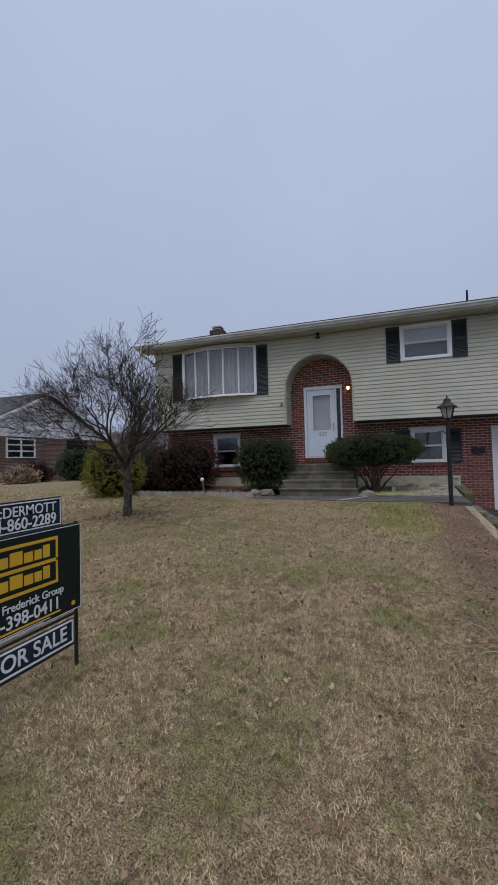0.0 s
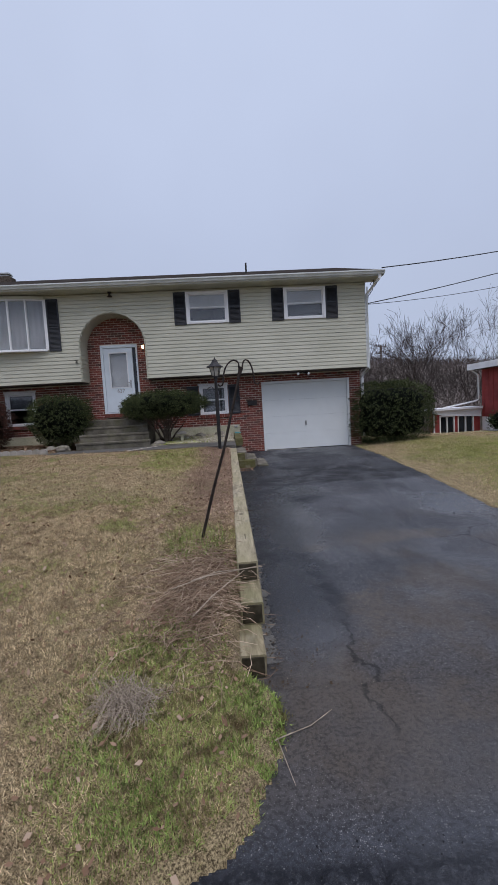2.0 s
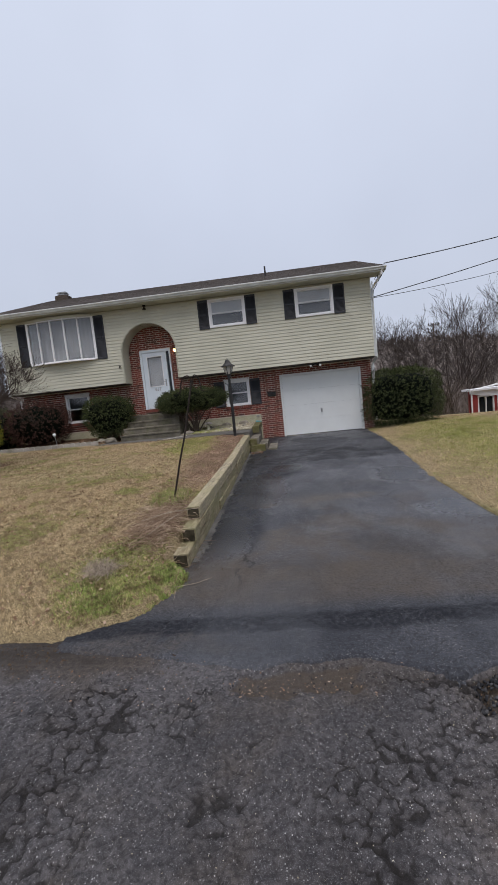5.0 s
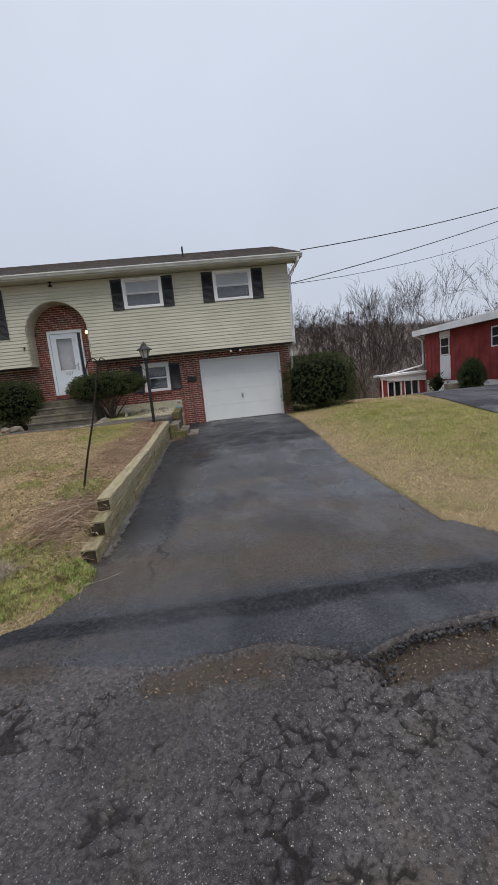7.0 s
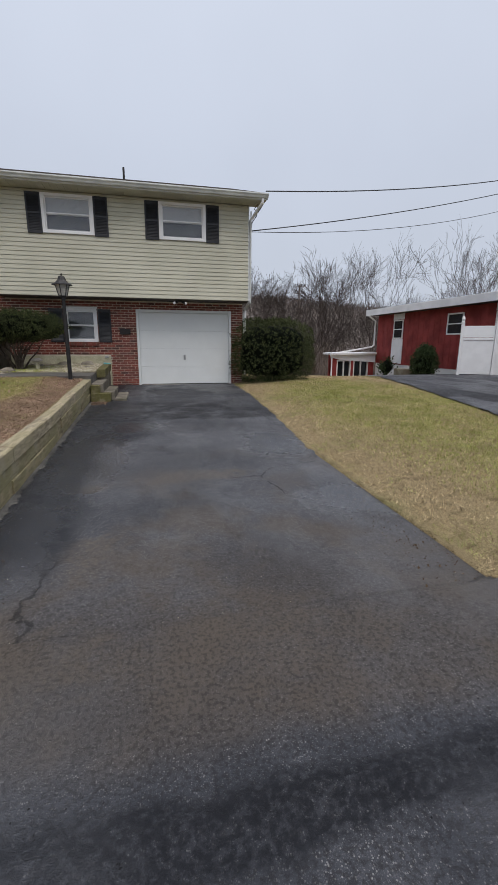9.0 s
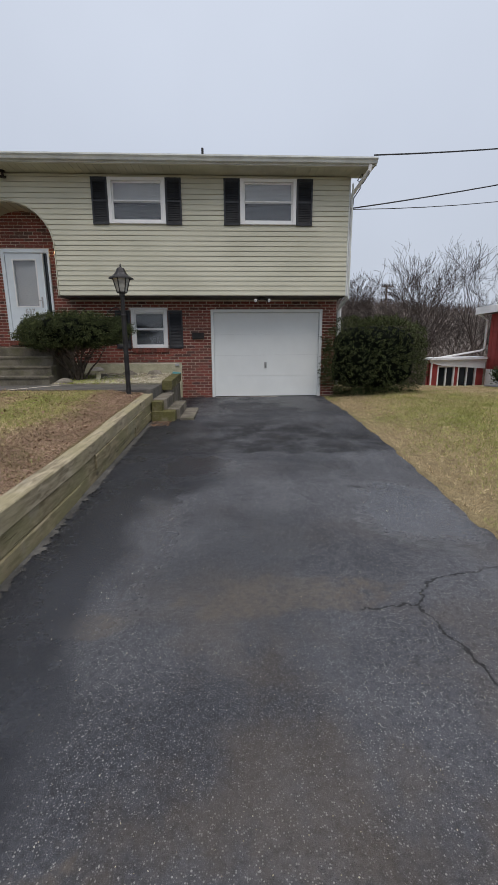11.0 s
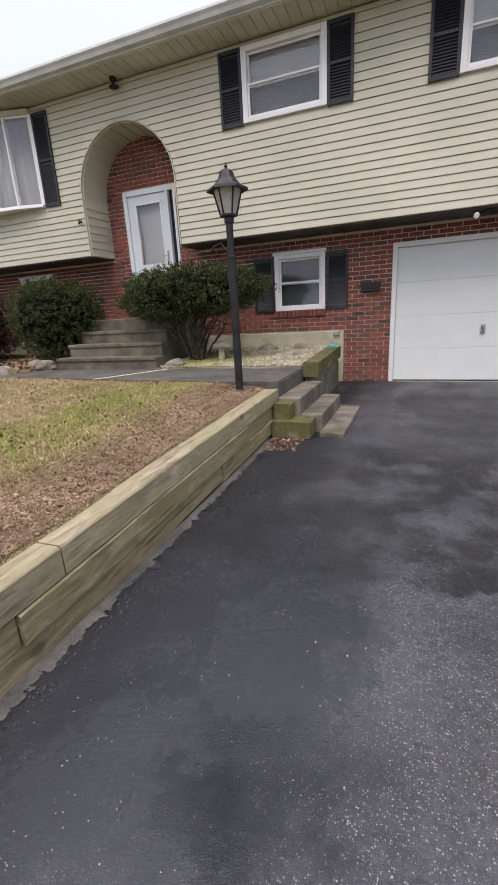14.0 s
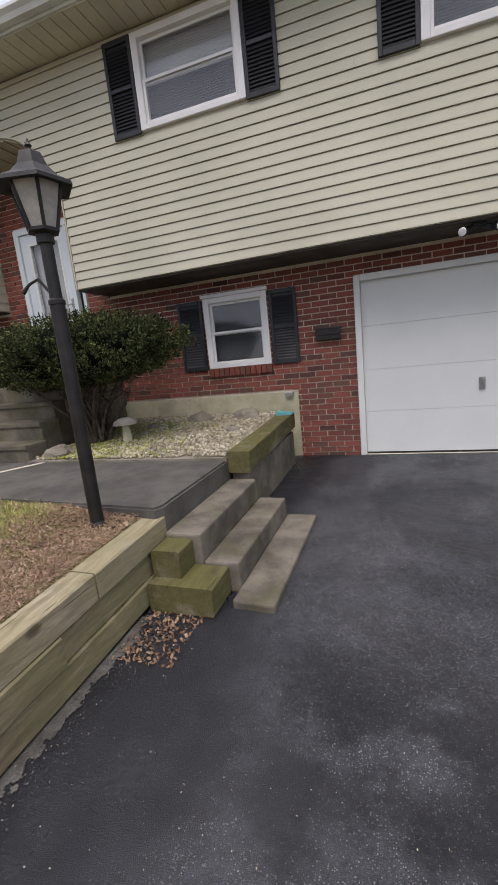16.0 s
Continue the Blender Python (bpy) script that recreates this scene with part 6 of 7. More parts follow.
tube(bm, [(RL - 0.25, RY - 0.5, 2.82), (RL - 0.15, RY - 0.25, 2.62), (RL - 0.12, RY - 0.12, 2.5), (RL - 0.12, RY - 0.12, 1.15), (RL - 0.16, RY - 0.25, 1.05), (RL - 0.16, RY - 2.6, 0.66)], 0.045, 8)
part("downspout", bm, M["vinyl"], red, "white downspout bent over the annex roof")
# glazed annex at the lower level, beyond the corner
AY = 22.62
annex = thing("garden_room", 14.2, AY, -1.3, "low glazed garden room with white roof beside the red house", "annex")
bm = bmesh.new()
prism(bm, [(12.65, 0.45), (13.3, 0.30), (15.5, 0.16), (15.5, 0.62), (12.65, 0.60)], AY - 0.12, AY - 0.07)
part("fascia", bm, M["neighbour_white"], annex, "white boarded gable strip")
bm = bmesh.new()
prism(bm, [(12.60, 0.60), (15.5, 0.625), (15.5, 0.74), (12.60, 0.71)], AY - 0.3, AY + 0.9)
part("roof", bm, M["neighbour_white"], annex, "white low-pitched annex roof")
for x0, x1 in ((12.78, 13.12), (14.02, 14.18), (15.14, 15.5)):
    boxed("wall", [(x0, x1, AY, AY + 0.15, -1.6, 0.40)], M["red"], annex)
for x0, x1 in ((13.12, 14.02), (14.18, 15.14)):
    w = boxed("sliding_door", [(x0, x0 + 0.07, AY, AY + 0.1, -1.6, 0.30), (x1 - 0.07, x1, AY, AY + 0.1, -1.6, 0.30), ((x0 + x1) / 2 - 0.03, (x0 + x1) / 2 + 0.03, AY, AY + 0.1, -1.6, 0.30), (x0 + 0.07, x1 - 0.07, AY, AY + 0.1, 0.22, 0.30)], M["vinyl"], annex, "white sliding glass door")
    boxed("pane", [(x0 + 0.07, x1 - 0.07, AY + 0.11, AY + 0.12, -1.6, 0.22)], M["car_glass"], w)
boxed("wall", [(12.95, 15.5, AY + 0.7, AY + 0.85, -1.6, 0.59)], M["red"], annex)
boxed("post", [(12.74, 12.80, AY - 0.10, AY - 0.04, -1.6, 0.45)], M["vinyl"], annex)

red.location, red.rotation_euler = (15.55, 22.5, RB), (0, 0, radians(-90))
fence = thing("privacy_fence", 13.95, 13.4, 0.0, "white vinyl privacy fence panel with capped posts", "fence")
FZ = 0.02
for x in (13.95, 15.55, 17.6):
    boxed("post", [(x - 0.07, x + 0.07, 13.33, 13.47, FZ - 0.1, FZ + 1.95)], M["vinyl"], fence, "", 0.006)
    bm = bmesh.new()
    lathe(bm, x, 13.4, [(0.06, FZ + 1.95), (0.10, FZ + 1.97), (0.05, FZ + 2.02), (0.085, FZ + 2.08), (0.06, FZ + 2.15), (0.01, FZ + 2.2)], 12)
    part("post_cap", bm, M["vinyl"], fence)
for x0, x1, z0, z1 in ((14.03, 15.47, 0.15, 1.35), (14.03, 15.47, 1.45, 1.85), (15.63, 17.52, 1.3, 1.8), (15.63, 17.52, 0.15, 1.25)):
    boxed("panel", [(x0, x1, 13.37, 13.43, FZ + z0, FZ + z1)], M["vinyl"], fence, "", 0.006)
boxed("rail", [(14.03, 15.47, 13.35, 13.45, FZ + 1.36, FZ + 1.44)], M["vinyl"], fence, "", 0.004)

fence.location, fence.rotation_euler, fence.scale = (13.5, 12.9, 0.0), (0, 0, radians(-33.5)), (0.69, 1, 1)


def cone(d):
    return 1.0 - 0.32 * max(0.0, d.z) + 0.1 * max(0.0, -d.z)


bush("dwarf_spruce", "small dense green cone-shaped spruce by the red house", (14.35, 16.15, 0.50), (0.53, 0.53, 0.95), 9000, 0.07, "laurel", 31, 2.0, 2, -0.2, 0.08, category="conifer", shape=cone)
bush("dry_shrub", "dry tan shrub with seed heads by the fence", (15.1, 11.2, 0.55), (0.6, 0.4, 0.55), 1800, 0.10, "litter", 32, 2.0, 12, 0.05, 0.25)
bush("laurel_shrub", "loose pale-green shrub beside the annex", (14.8, 20.0, 0.0), (0.34, 0.34, 0.45), 700, 0.11, "laurel", 33, 2.0, 4, -0.5, 0.3)
stoop = thing("stone_stoop", 15.0, 18.6, -0.4, "tan stone stoop by the red house wall", "stoop")
boxed("block", [(14.6, 15.2, 18.1, 18.95, -0.9, 0.02)], M["stone"], stoop, "", 0.03)


def suv(x, y, z):
    """A beige estate car seen from behind its near side; heading along +x."""
    o = thing("suv", x, y, z, "beige metallic SUV parked on the neighbour's driveway", "car")
    bm = bmesh.new()
    prism(bm, [(x + 0.02, z + 0.55), (x - 0.02, z + 0.75), (x + 0.06, z + 1.15), (x + 4.9, z + 1.10), (x + 5.05, z + 0.75), (x + 5.0, z + 0.45), (x + 0.3, z + 0.42)], y, y + 1.95)
    bmesh.ops.bevel(bm, geom=bm.edges[:], offset=0.06, segments=3, affect="EDGES")
    part("body", bm, M["car"], o, "", True)
    bm = bmesh.new()
    prism(bm, [(x + 0.08, z + 1.13), (x + 0.42, z + 1.82), (x + 2.9, z + 1.84), (x + 3.7, z + 1.13)], y + 0.12, y + 1.83)
    bmesh.ops.bevel(bm, geom=bm.edges[:], offset=0.07, segments=3, affect="EDGES")
    part("cabin", bm, M["car"], o, "", True)
    for a, b in ((0.52, 1.35), (1.45, 2.25), (2.33, 3.1)):
        bm = bmesh.new()
        prism(bm, [(x + a, z + 1.20), (x + b, z + 1.20), (x + min(b, 2.85), z + 1.70), (x + a + 0.06, z + 1.70)], y + 0.105, y + 0.118)
        part("side_window", bm, M["car_glass"], o)
    bm = bmesh.new()
    prism(bm, [(y + 0.25, z + 1.2), (y + 1.7, z + 1.2), (y + 1.6, z + 1.74), (y + 0.35, z + 1.74)], x + 0.12, x + 0.20, "x")
    part("rear_window", bm, M["car_glass"], o)
    boxed("bumper", [(x - 0.12, x + 0.35, y - 0.01, y + 1.96, z + 0.40, z + 0.68)], M["car_dark"], o, "dark plastic bumper", 0.04)
    for yy in (y - 0.006, y + 1.75):
        boxed("tail_light", [(x - 0.03, x + 0.16, yy, yy + 0.2, z + 0.92, z + 1.45)], M["tail"], o, "red tail light", 0.02)
    for wx in (x + 1.02, x + 3.98):
        for wy in (y - 0.01, y + 1.73):
            bm = bmesh.new()
            lathe(bm, 0, 0, [(0.24, -0.115), (0.36, -0.12), (0.39, -0.09), (0.39, 0.09), (0.36, 0.12), (0.24, 0.115)], 28, cap=False)
            bmesh.ops.transform(bm, matrix=pose(wx, wy + 0.115, z + 0.39, 90), verts=bm.verts)
            w = part("wheel", bm, M["rubber"], o, "black tyre", True)
            bm = bmesh.new()
            lathe(bm, 0, 0, [(0.03, 0.06), (0.05, 0.085), (0.24, 0.10), (0.25, -0.1), (0.03, -0.08)], 24)
            for q in range(6):
                tube(bm, [(0, 0, 0.09), (0.22 * math.cos(q * math.pi / 3), 0.22 * math.sin(q * math.pi / 3), 0.105)], 0.025, 6)
            bmesh.ops.transform(bm, matrix=pose(wx, wy + 0.115, z + 0.39, 90), verts=bm.verts)
            part("rim", bm, M["alloy"], w, "silver alloy rim")
    for yy in (y + 0.2, y + 1.75):
        bm = bmesh.new()
        tube(bm, [(x + 0.6, yy, z + 1.84), (x + 0.7, yy, z + 1.90), (x + 2.7, yy, z + 1.91), (x + 2.8, yy, z + 1.85)], 0.02, 6)
        part("roof_rail", bm, M["car_dark"], o)
    return o


suv(11.35, 7.05, lawn_z(12, 7) + 0.02).rotation_euler = (0, 0, radians(-33))

# ---- white gabled neighbour on the far side ----
NX, NY0, NYP, NY1 = -17.4, 12.7, 17.2, 21.7
white = thing("white_house", -22, 17, 0.5, "white-sided gable house above a brick ground floor", "house")
for s in ((NX - 11, NX, NY0, NY1, 0.2, 2.78),):
    boxed("brick_wall", [s], M["far_brick"], white)
bm = bmesh.new()
prism(bm, [(NY0 - 0.02, 2.78), (NY1 + 0.02, 2.78), (NYP, 4.95)], NX - 11, NX + 0.02, "x")
gable = part("gable", bm, M["neighbour_white"], white, "white clapboard gable")
z = 2.80
while z < 4.8:
    half = (4.95 - z) / (4.95 - 2.78) * 4.5
    bm = bmesh.new()
    prism(bm, [(NX + 0.02, z), (NX + 0.045, z), (NX + 0.022, z + 0.19)], NYP - half, NYP + half)
    part("plank", bm, M["neighbour_white"], gable)
    z += 0.20
for sgn in (-1, 1):
    bm = bmesh.new()
    e = NYP + sgn * 5.0
    prism(bm, [(NYP, 5.02), (e, 2.62), (e, 2.74), (NYP, 5.16)], NX - 11.3, NX + 0.35, "x")
    part("roof_slope", bm, M["dark_roof"], white, "dark shingle roof slope")
    bm = bmesh.new()
    prism(bm, [(NYP, 4.98), (e, 2.58), (e, 2.72), (NYP, 5.12)], NX + 0.352, NX + 0.38, "x")
    part("rake_board", bm, M["neighbour_white"], white)
bm = bmesh.new()
for s in ((14.75, 14.83), (15.55, 15.63), (16.35, 16.43)):
    box(bm, NX + 0.0, NX + 0.06, s[0], s[1], 1.75, 2.72)
for zz in (1.75, 2.06, 2.36, 2.64):
    box(bm, NX + 0.0, NX + 0.055, 14.83, 16.35, zz, zz + 0.06)
nw = part("window", bm, M["vinyl"], white, "white double window with muntins")
boxed("pane", [(NX + 0.004, NX + 0.012, 14.83, 16.35, 1.80, 2.66)], M["car_glass"], nw)
boxed("window", [(NX + 0.004, NX + 0.03, 18.6, 20.2, 2.2, 2.72)], M["car_glass"], white, "wide dark window")
bush("holly_shrub", "large dark green shrub beside the white house", (-15.3, 17.2, 1.25), (1.0, 1.0, 0.85), 6000, 0.09, "laurel", 41, 2.0, 4, 0.45, 0.15)
bush("bare_shrub", "brown dormant shrub against the brick wall", (-16.3, 15.4, 0.95), (0.6, 0.9, 0.55), 3500, 0.08, "barberry", 42, 2.0, 6, 0.45, 0.2)
bush("ornamental_grass", "tan dried ornamental grass by the brick wall", (-15.6, 13.9, 0.85), (0.55, 0.7, 0.42), 3000, 0.12, "straw", 43, 2.0, 4, 0.45, 0.2)

# ---- woods behind ----
kinds = []
for i, (h, limbs, ln, depth, spread, lift) in enumerate(((3.2, 6, 3.0, 5, 0.58, 0.45), (2.4, 7, 2.8, 5, 0.66, 0.35), (4.0, 5, 3.3, 5, 0.50, 0.55), (2.0, 8, 2.5, 5, 0.72, 0.30))):
    kinds.append(bare_tree("bare_tree", "tall leafless tree at the edge of the woods", (9 + 7.5 * i, 44 + 3 * i, ground_z(9 + 7.5 * i, 44 + 3 * i)), h, 0.15, limbs, ln, depth, 60 + i, spread, lift, 2, "grove", "grove", 5, 0.1, 0.42, 0.15, 0.011))
    tagged(kinds[-1], group="woodland trees")
rng = random.Random(77)
spots = [(19.5, 40), (23, 47), (15.5, 52), (28, 43), (33, 50), (37, 40), (31, 36), (44, 46), (48, 38), (39, 55), (12.5, 60), (20, 64), (29, 66), (54, 52), (60, 44), (66, 58), (47, 66), (7, 56), (-12, 47), (-17, 52), (-22, 46), (-9.5, 58), (-28, 55), (-34, 49), (-41, 60), (-15, 66), (-25, 68), (26, 30), (34, 28), (41, 31), (-50, 50), (-60, 62), (72, 48), (36, 22), (43, 24), (10.5, 36), (13, 41), (17, 45), (21, 55), (25.5, 52), (30, 58), (35, 62), (42, 38), (51, 60), (57, 36), (16, 34), (22.5, 36), (64, 40), (11, 49), (14, 66), (24, 72), (33, 74), (-11, 38), (-19, 41), (-30, 43), (35, 37), (40, 35), (45, 40), (38, 43)]
for i, (x, y) in enumerate(spots):
    s = rng.uniform(0.62, 0.95) * (0.85 if y < 38 else 1.1) * (1.08 if x > 33 and 33 < y < 48 else 1.0)
    src = kinds[i % 4]
    t = copy_thing(src, Matrix.Translation((x, y, ground_z(x, y) - 0.1)) @ Matrix.Rotation(rng.uniform(0, 6.28), 4, "Z"))
    t.scale = (s, s, s * rng.uniform(0.9, 1.15))
# undergrowth and far woods: thin upright stems on the slope
rng = np.random.default_rng(12)


def stems(name, label, n, xr, yr, h, w, lean, mat_):
    xs, ys = rng.uniform(*xr, n), rng.uniform(*yr, n)
    v, f = [], []
    for i in range(n):
        z = ground_z(float(xs[i]), float(ys[i]))
        hh = h * rng.uniform(0.4, 1.2)
        for q in range(4):
            a = rng.uniform(0, math.pi)
            k = len(v)
            r = w * rng.uniform(0.5, 1.0)
            ox, oy = rng.normal(0, lean * hh, 2)
            zb = z + (0 if q == 0 else hh * rng.uniform(0.2, 0.5))
            v += [(xs[i] - r * math.cos(a), ys[i] - r * math.sin(a), zb), (xs[i] + r * math.cos(a), ys[i] + r * math.sin(a), zb), (xs[i] + ox, ys[i] + oy, zb + hh * (1 if q == 0 else 0.55))]
            f.append((k, k + 1, k + 2))
    return tagged(raw(name, v, f, M[mat_]), label, "brush", kind="stuff")


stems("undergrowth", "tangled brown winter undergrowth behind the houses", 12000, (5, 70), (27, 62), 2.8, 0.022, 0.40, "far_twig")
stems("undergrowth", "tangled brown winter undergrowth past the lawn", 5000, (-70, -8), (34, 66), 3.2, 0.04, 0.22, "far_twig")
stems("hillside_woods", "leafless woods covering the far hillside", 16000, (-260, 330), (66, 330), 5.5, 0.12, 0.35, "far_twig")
stems("red_brush", "reddish bare brush at the edge of the lawn", 130, (9.0, 11.2), (20.5, 22.5), 2.6, 0.02, 0.35, "bark")
shed = thing("dark_shed", 6.9, 19.5, -0.4, "dark domed roof of a shed behind the hedge", "shed")
bm = bmesh.new()
prism(bm, [(5.9 + 1.0 * (1 - math.cos(math.pi * q / 10)), 1.55 + 0.62 * math.sin(math.pi * q / 10)) for q in range(11)] + [(7.9, -0.9), (5.9, -0.9)], 18.6, 20.6)
part("shell", bm, M["dark_roof"], shed)


# ---- lawn, mulch, gravel and litter ----
hx, hy = np.arange(-14, 14.01, 0.1), np.arange(-0.6, 14.01, 0.1)
HG = np.array([[ground_z(float(x), float(y)) for x in hx] for y in hy])
AG = np.array([[asphalt_depth(float(x), float(y)) for x in hx] for y in hy])


def sample(grid, x, y):
    i = np.clip((x - hx[0]) / 0.1, 0, len(hx) - 1.001)
    j = np.clip((y - hy[0]) / 0.1, 0, len(hy) - 1.001)
    a, b = i.astype(int), j.astype(int)
    u, w = i - a, j - b
    return (grid[b, a] * (1 - u) + grid[b, a + 1] * u) * (1 - w) + (grid[b + 1, a] * (1 - u) + grid[b + 1, a + 1] * u) * w


def mesh_of(name, v, nper, label, category, material):
    """Many loose triangles or quads as one mesh."""
    me = bpy.data.meshes.new(name)
    n = len(v) // nper
    me.vertices.add(len(v))
    me.vertices.foreach_set("co", np.ascontiguousarray(v, dtype=np.float32).ravel())
    me.loops.add(len(v))
    me.loops.foreach_set("vertex_index", np.arange(len(v), dtype=np.int32))
    me.polygons.add(n)
    me.polygons.foreach_set("loop_start", np.arange(0, len(v), nper, dtype=np.int32))
    me.update(calc_edges=True)
    return tagged(link(name, me, material), label, category, kind="stuff")


def in_beds(x, y):
    walk_ = (x > -3.5) & (x < 1.3) & (y > 9.22 - 0.09 * (x + 3.35) - 0.02)
    bed = (x <= -3.4) & (y > 9.42 + 0.10 * (-3.4 - x))
    side = (x > side_x(y)) & (x > 6)
    timbers = (x > 1.09) & (x < 1.3) & (y > 1.3)
    return walk_ | bed | timbers | side


def side_x(y):
    return np.interp(y, [-1, 3.1, 6.3, 11.7, 14.5], [7.3, 7.8, 8.45, 9.75, 10.6])


def blades(name, label, n, xr, yr, size, width, mat_, dens=None, flat=0.9):
    x, y = rng.uniform(*xr, n), rng.uniform(*yr, n)
    keep = (sample(AG, x, y) < -0.03 + 0.17 * rng.random(n) ** 4) & ~in_beds(x, y)
    if dens is not None:
        keep &= rng.random(n) < dens(x, y)
    x, y = x[keep], y[keep]
    n = len(x)
    z = sample(HG, x, y) - 0.004
    a, b = rng.uniform(0, 2 * np.pi, n), rng.uniform(0, 2 * np.pi, n)
    ln = size * rng.uniform(0.5, 1.4, n)
    lean = np.clip(rng.normal(flat, 0.35, n), 0.05, 1.45)
    w = width * rng.uniform(0.6, 1.3, n) / 2
    v = np.empty((n, 3, 3))
    v[:, 0] = np.stack([x - w * np.cos(b), y - w * np.sin(b), z], 1)
    v[:, 1] = np.stack([x + w * np.cos(b), y + w * np.sin(b), z], 1)
    v[:, 2] = np.stack([x + ln * np.sin(lean) * np.cos(a), y + ln * np.sin(lean) * np.sin(a), z + ln * np.cos(lean)], 1)
    return mesh_of(name, v.reshape(-1, 3), 3, label, "grass", M[mat_])


def patchy(x, y):
    """Uneven cover, between 0 and 1."""
    w = np.sin(x * 5.1 + 1.3 * np.sin(y * 3.7)) * np.sin(y * 4.3 + 1.7 * np.sin(x * 2.9)) + 0.5 * np.sin(x * 13.1 + 2 * np.sin(y * 9.0)) * np.sin(y * 11.7)
    return np.clip(0.5 + 0.5 * w, 0, 1)


blades("lawn_grass", "short dormant tan grass with green flecks", 470000, (-3.6, 1.1), (0.1, 4.2), 0.032, 0.0038, "blade")
blades("lawn_grass", "short dormant tan grass towards the house", 290000, (-6.0, 1.1), (4.2, 10.2), 0.032, 0.0056, "blade", lambda x, y: np.where((x > 0.6) & (y < 8.8), 0.25, 1.0))
blades("lawn_grass", "tan and green grass on the side lawn", 70000, (-13.5, -6.0), (0.1, 13), 0.06, 0.014, "blade")
blades("lawn_grass", "tan and green grass beside the driveway", 200000, (4.2, 10.5), (-0.3, 13.5), 0.036, 0.0070, "blade")
blades("green_grass", "bright green winter grass and clover at the lawn corner", 120000, (-0.6, 1.45), (0.15, 1.95), 0.034, 0.0075, "lush", lambda x, y: np.clip(1.35 - ((x - 0.80) / 0.58) ** 2 - ((y - 0.90) / 0.66) ** 2, 0, 1) * (0.35 + 0.65 * patchy(x, y)), 0.75)
blades("green_grass", "mossy yellow-green grass beside the front walk", 200000, (-1.6, 0.75), (5.0, 8.95), 0.026, 0.0070, "moss", lambda x, y: np.clip(1.2 - ((x - 0.10) / 0.70) ** 2 - ((y - 7.6) / 1.9) ** 2, 0, 1) * (0.4 + 0.6 * patchy(x * 0.7, y * 0.7)), 0.85)
blades("green_grass", "green tufts round the hook", 2600, (0.45, 1.05), (2.2, 3.0), 0.10, 0.005, "lush", lambda x, y: np.clip(1.0 - ((x - 0.75) / 0.3) ** 2 - ((y - 2.55) / 0.4) ** 2, 0, 1), 0.5)
blades("green_grass", "greener patches on the lawn", 400000, (4.7, 10.2), (0.5, 12), 0.032, 0.0085, "moss", lambda x, y: np.clip(1.35 - ((x - 7.2) / 2.1) ** 2 - ((y - 5.8) / 6.0) ** 2, 0, 1) * (0.45 + 0.55 * patchy(x * 0.5, y * 0.5)), 0.8)
blades("green_grass", "green tufts scattered over the lawn", 60000, (-5.5, 1.0), (0.3, 9.0), 0.042, 0.006, "lush", lambda x, y: np.clip(patchy(x * 0.6 + 3, y * 0.6) - 0.62, 0, 1) * 1.6, 0.8)


def flakes(name, label, category, n, xr, yr, size, mat_, keep_=None, lift=0.012, aspect=0.55, tilt=0.35, on_asphalt=False):
    """Small curled chips or leaves lying on the ground."""
    x, y = rng.uniform(*xr, n), rng.uniform(*yr, n)
    keep = (sample(AG, x, y) > 0.02) if on_asphalt else (sample(AG, x, y) < 0.0)
    if keep_ is not None:
        keep &= keep_(x, y)
    x, y = x[keep], y[keep]
    n = len(x)
    z = sample(HG, x, y) + lift + rng.uniform(0, 0.008, n)
    if on_asphalt:
        z = np.interp(y, [-12, -3, 1, 4.4, 6.5, 9, 12], [-0.20, -0.18, -0.17, -0.11, -0.05, 0.01, 0.03]) + 0.008 + lift + rng.uniform(0, 0.006, n)
    a = rng.uniform(0, 2 * np.pi, n)
    ln = size * rng.uniform(0.5, 1.5, n)
    w = ln * aspect * rng.uniform(0.6, 1.3, n)
    t1, t2 = rng.normal(0, tilt, n), rng.normal(0, tilt, n)
    v = np.empty((n, 4, 3))
    for k, (p, q) in enumerate(((-0.5, -0.15), (0.1, -0.5), (0.5, 0.1), (-0.1, 0.5))):
        px, py = p * ln, q * w
        v[:, k] = np.stack([x + px * np.cos(a) - py * np.sin(a), y + px * np.sin(a) + py * np.cos(a), z + px * t1 + py * t2], 1)
    return mesh_of(name, v.reshape(-1, 3), 4, label, category, M[mat_])


flakes("mulch_chips", "reddish-tan wood chips and leaf litter along the timbers", "mulch", 120000, (-0.2, 1.09), (2.9, 8.85), 0.019, "chips", lambda x, y: rng.random(len(x)) < np.clip((x - 0.34 - 0.09 * np.sin(y * 2.1)) / 0.34, 0, 1) ** 1.2 * np.clip((y - 2.8) / 1.5, 0.25, 1), 0.016, 0.27)
flakes("mulch_chips", "brown leaf mulch in the planting bed", "mulch", 9000, (-8.6, -3.0), (9.4, 11.9), 0.06, "litter", lambda x, y: y > 9.45 + 0.10 * (-3.4 - x), 0.02)
flakes("fallen_leaves", "dry brown leaves scattered over the lawn", "leaves", 9000, (-5, 1.1), (0.3, 9), 0.026, "litter", lambda x, y: ~in_beds(x, y), 0.028, 0.6, 0.5)
flakes("fallen_leaves", "dry brown leaves round the dogwood", "leaves", 500, (-5.4, -4.2), (6.1, 7.1), 0.05, "litter", None, 0.02)
flakes("fallen_leaves", "brown leaves gathered beside the steps", "leaves", 480, (1.25, 1.58), (8.18, 8.6), 0.018, "litter", None, 0.0, 0.6, 0.5, True)
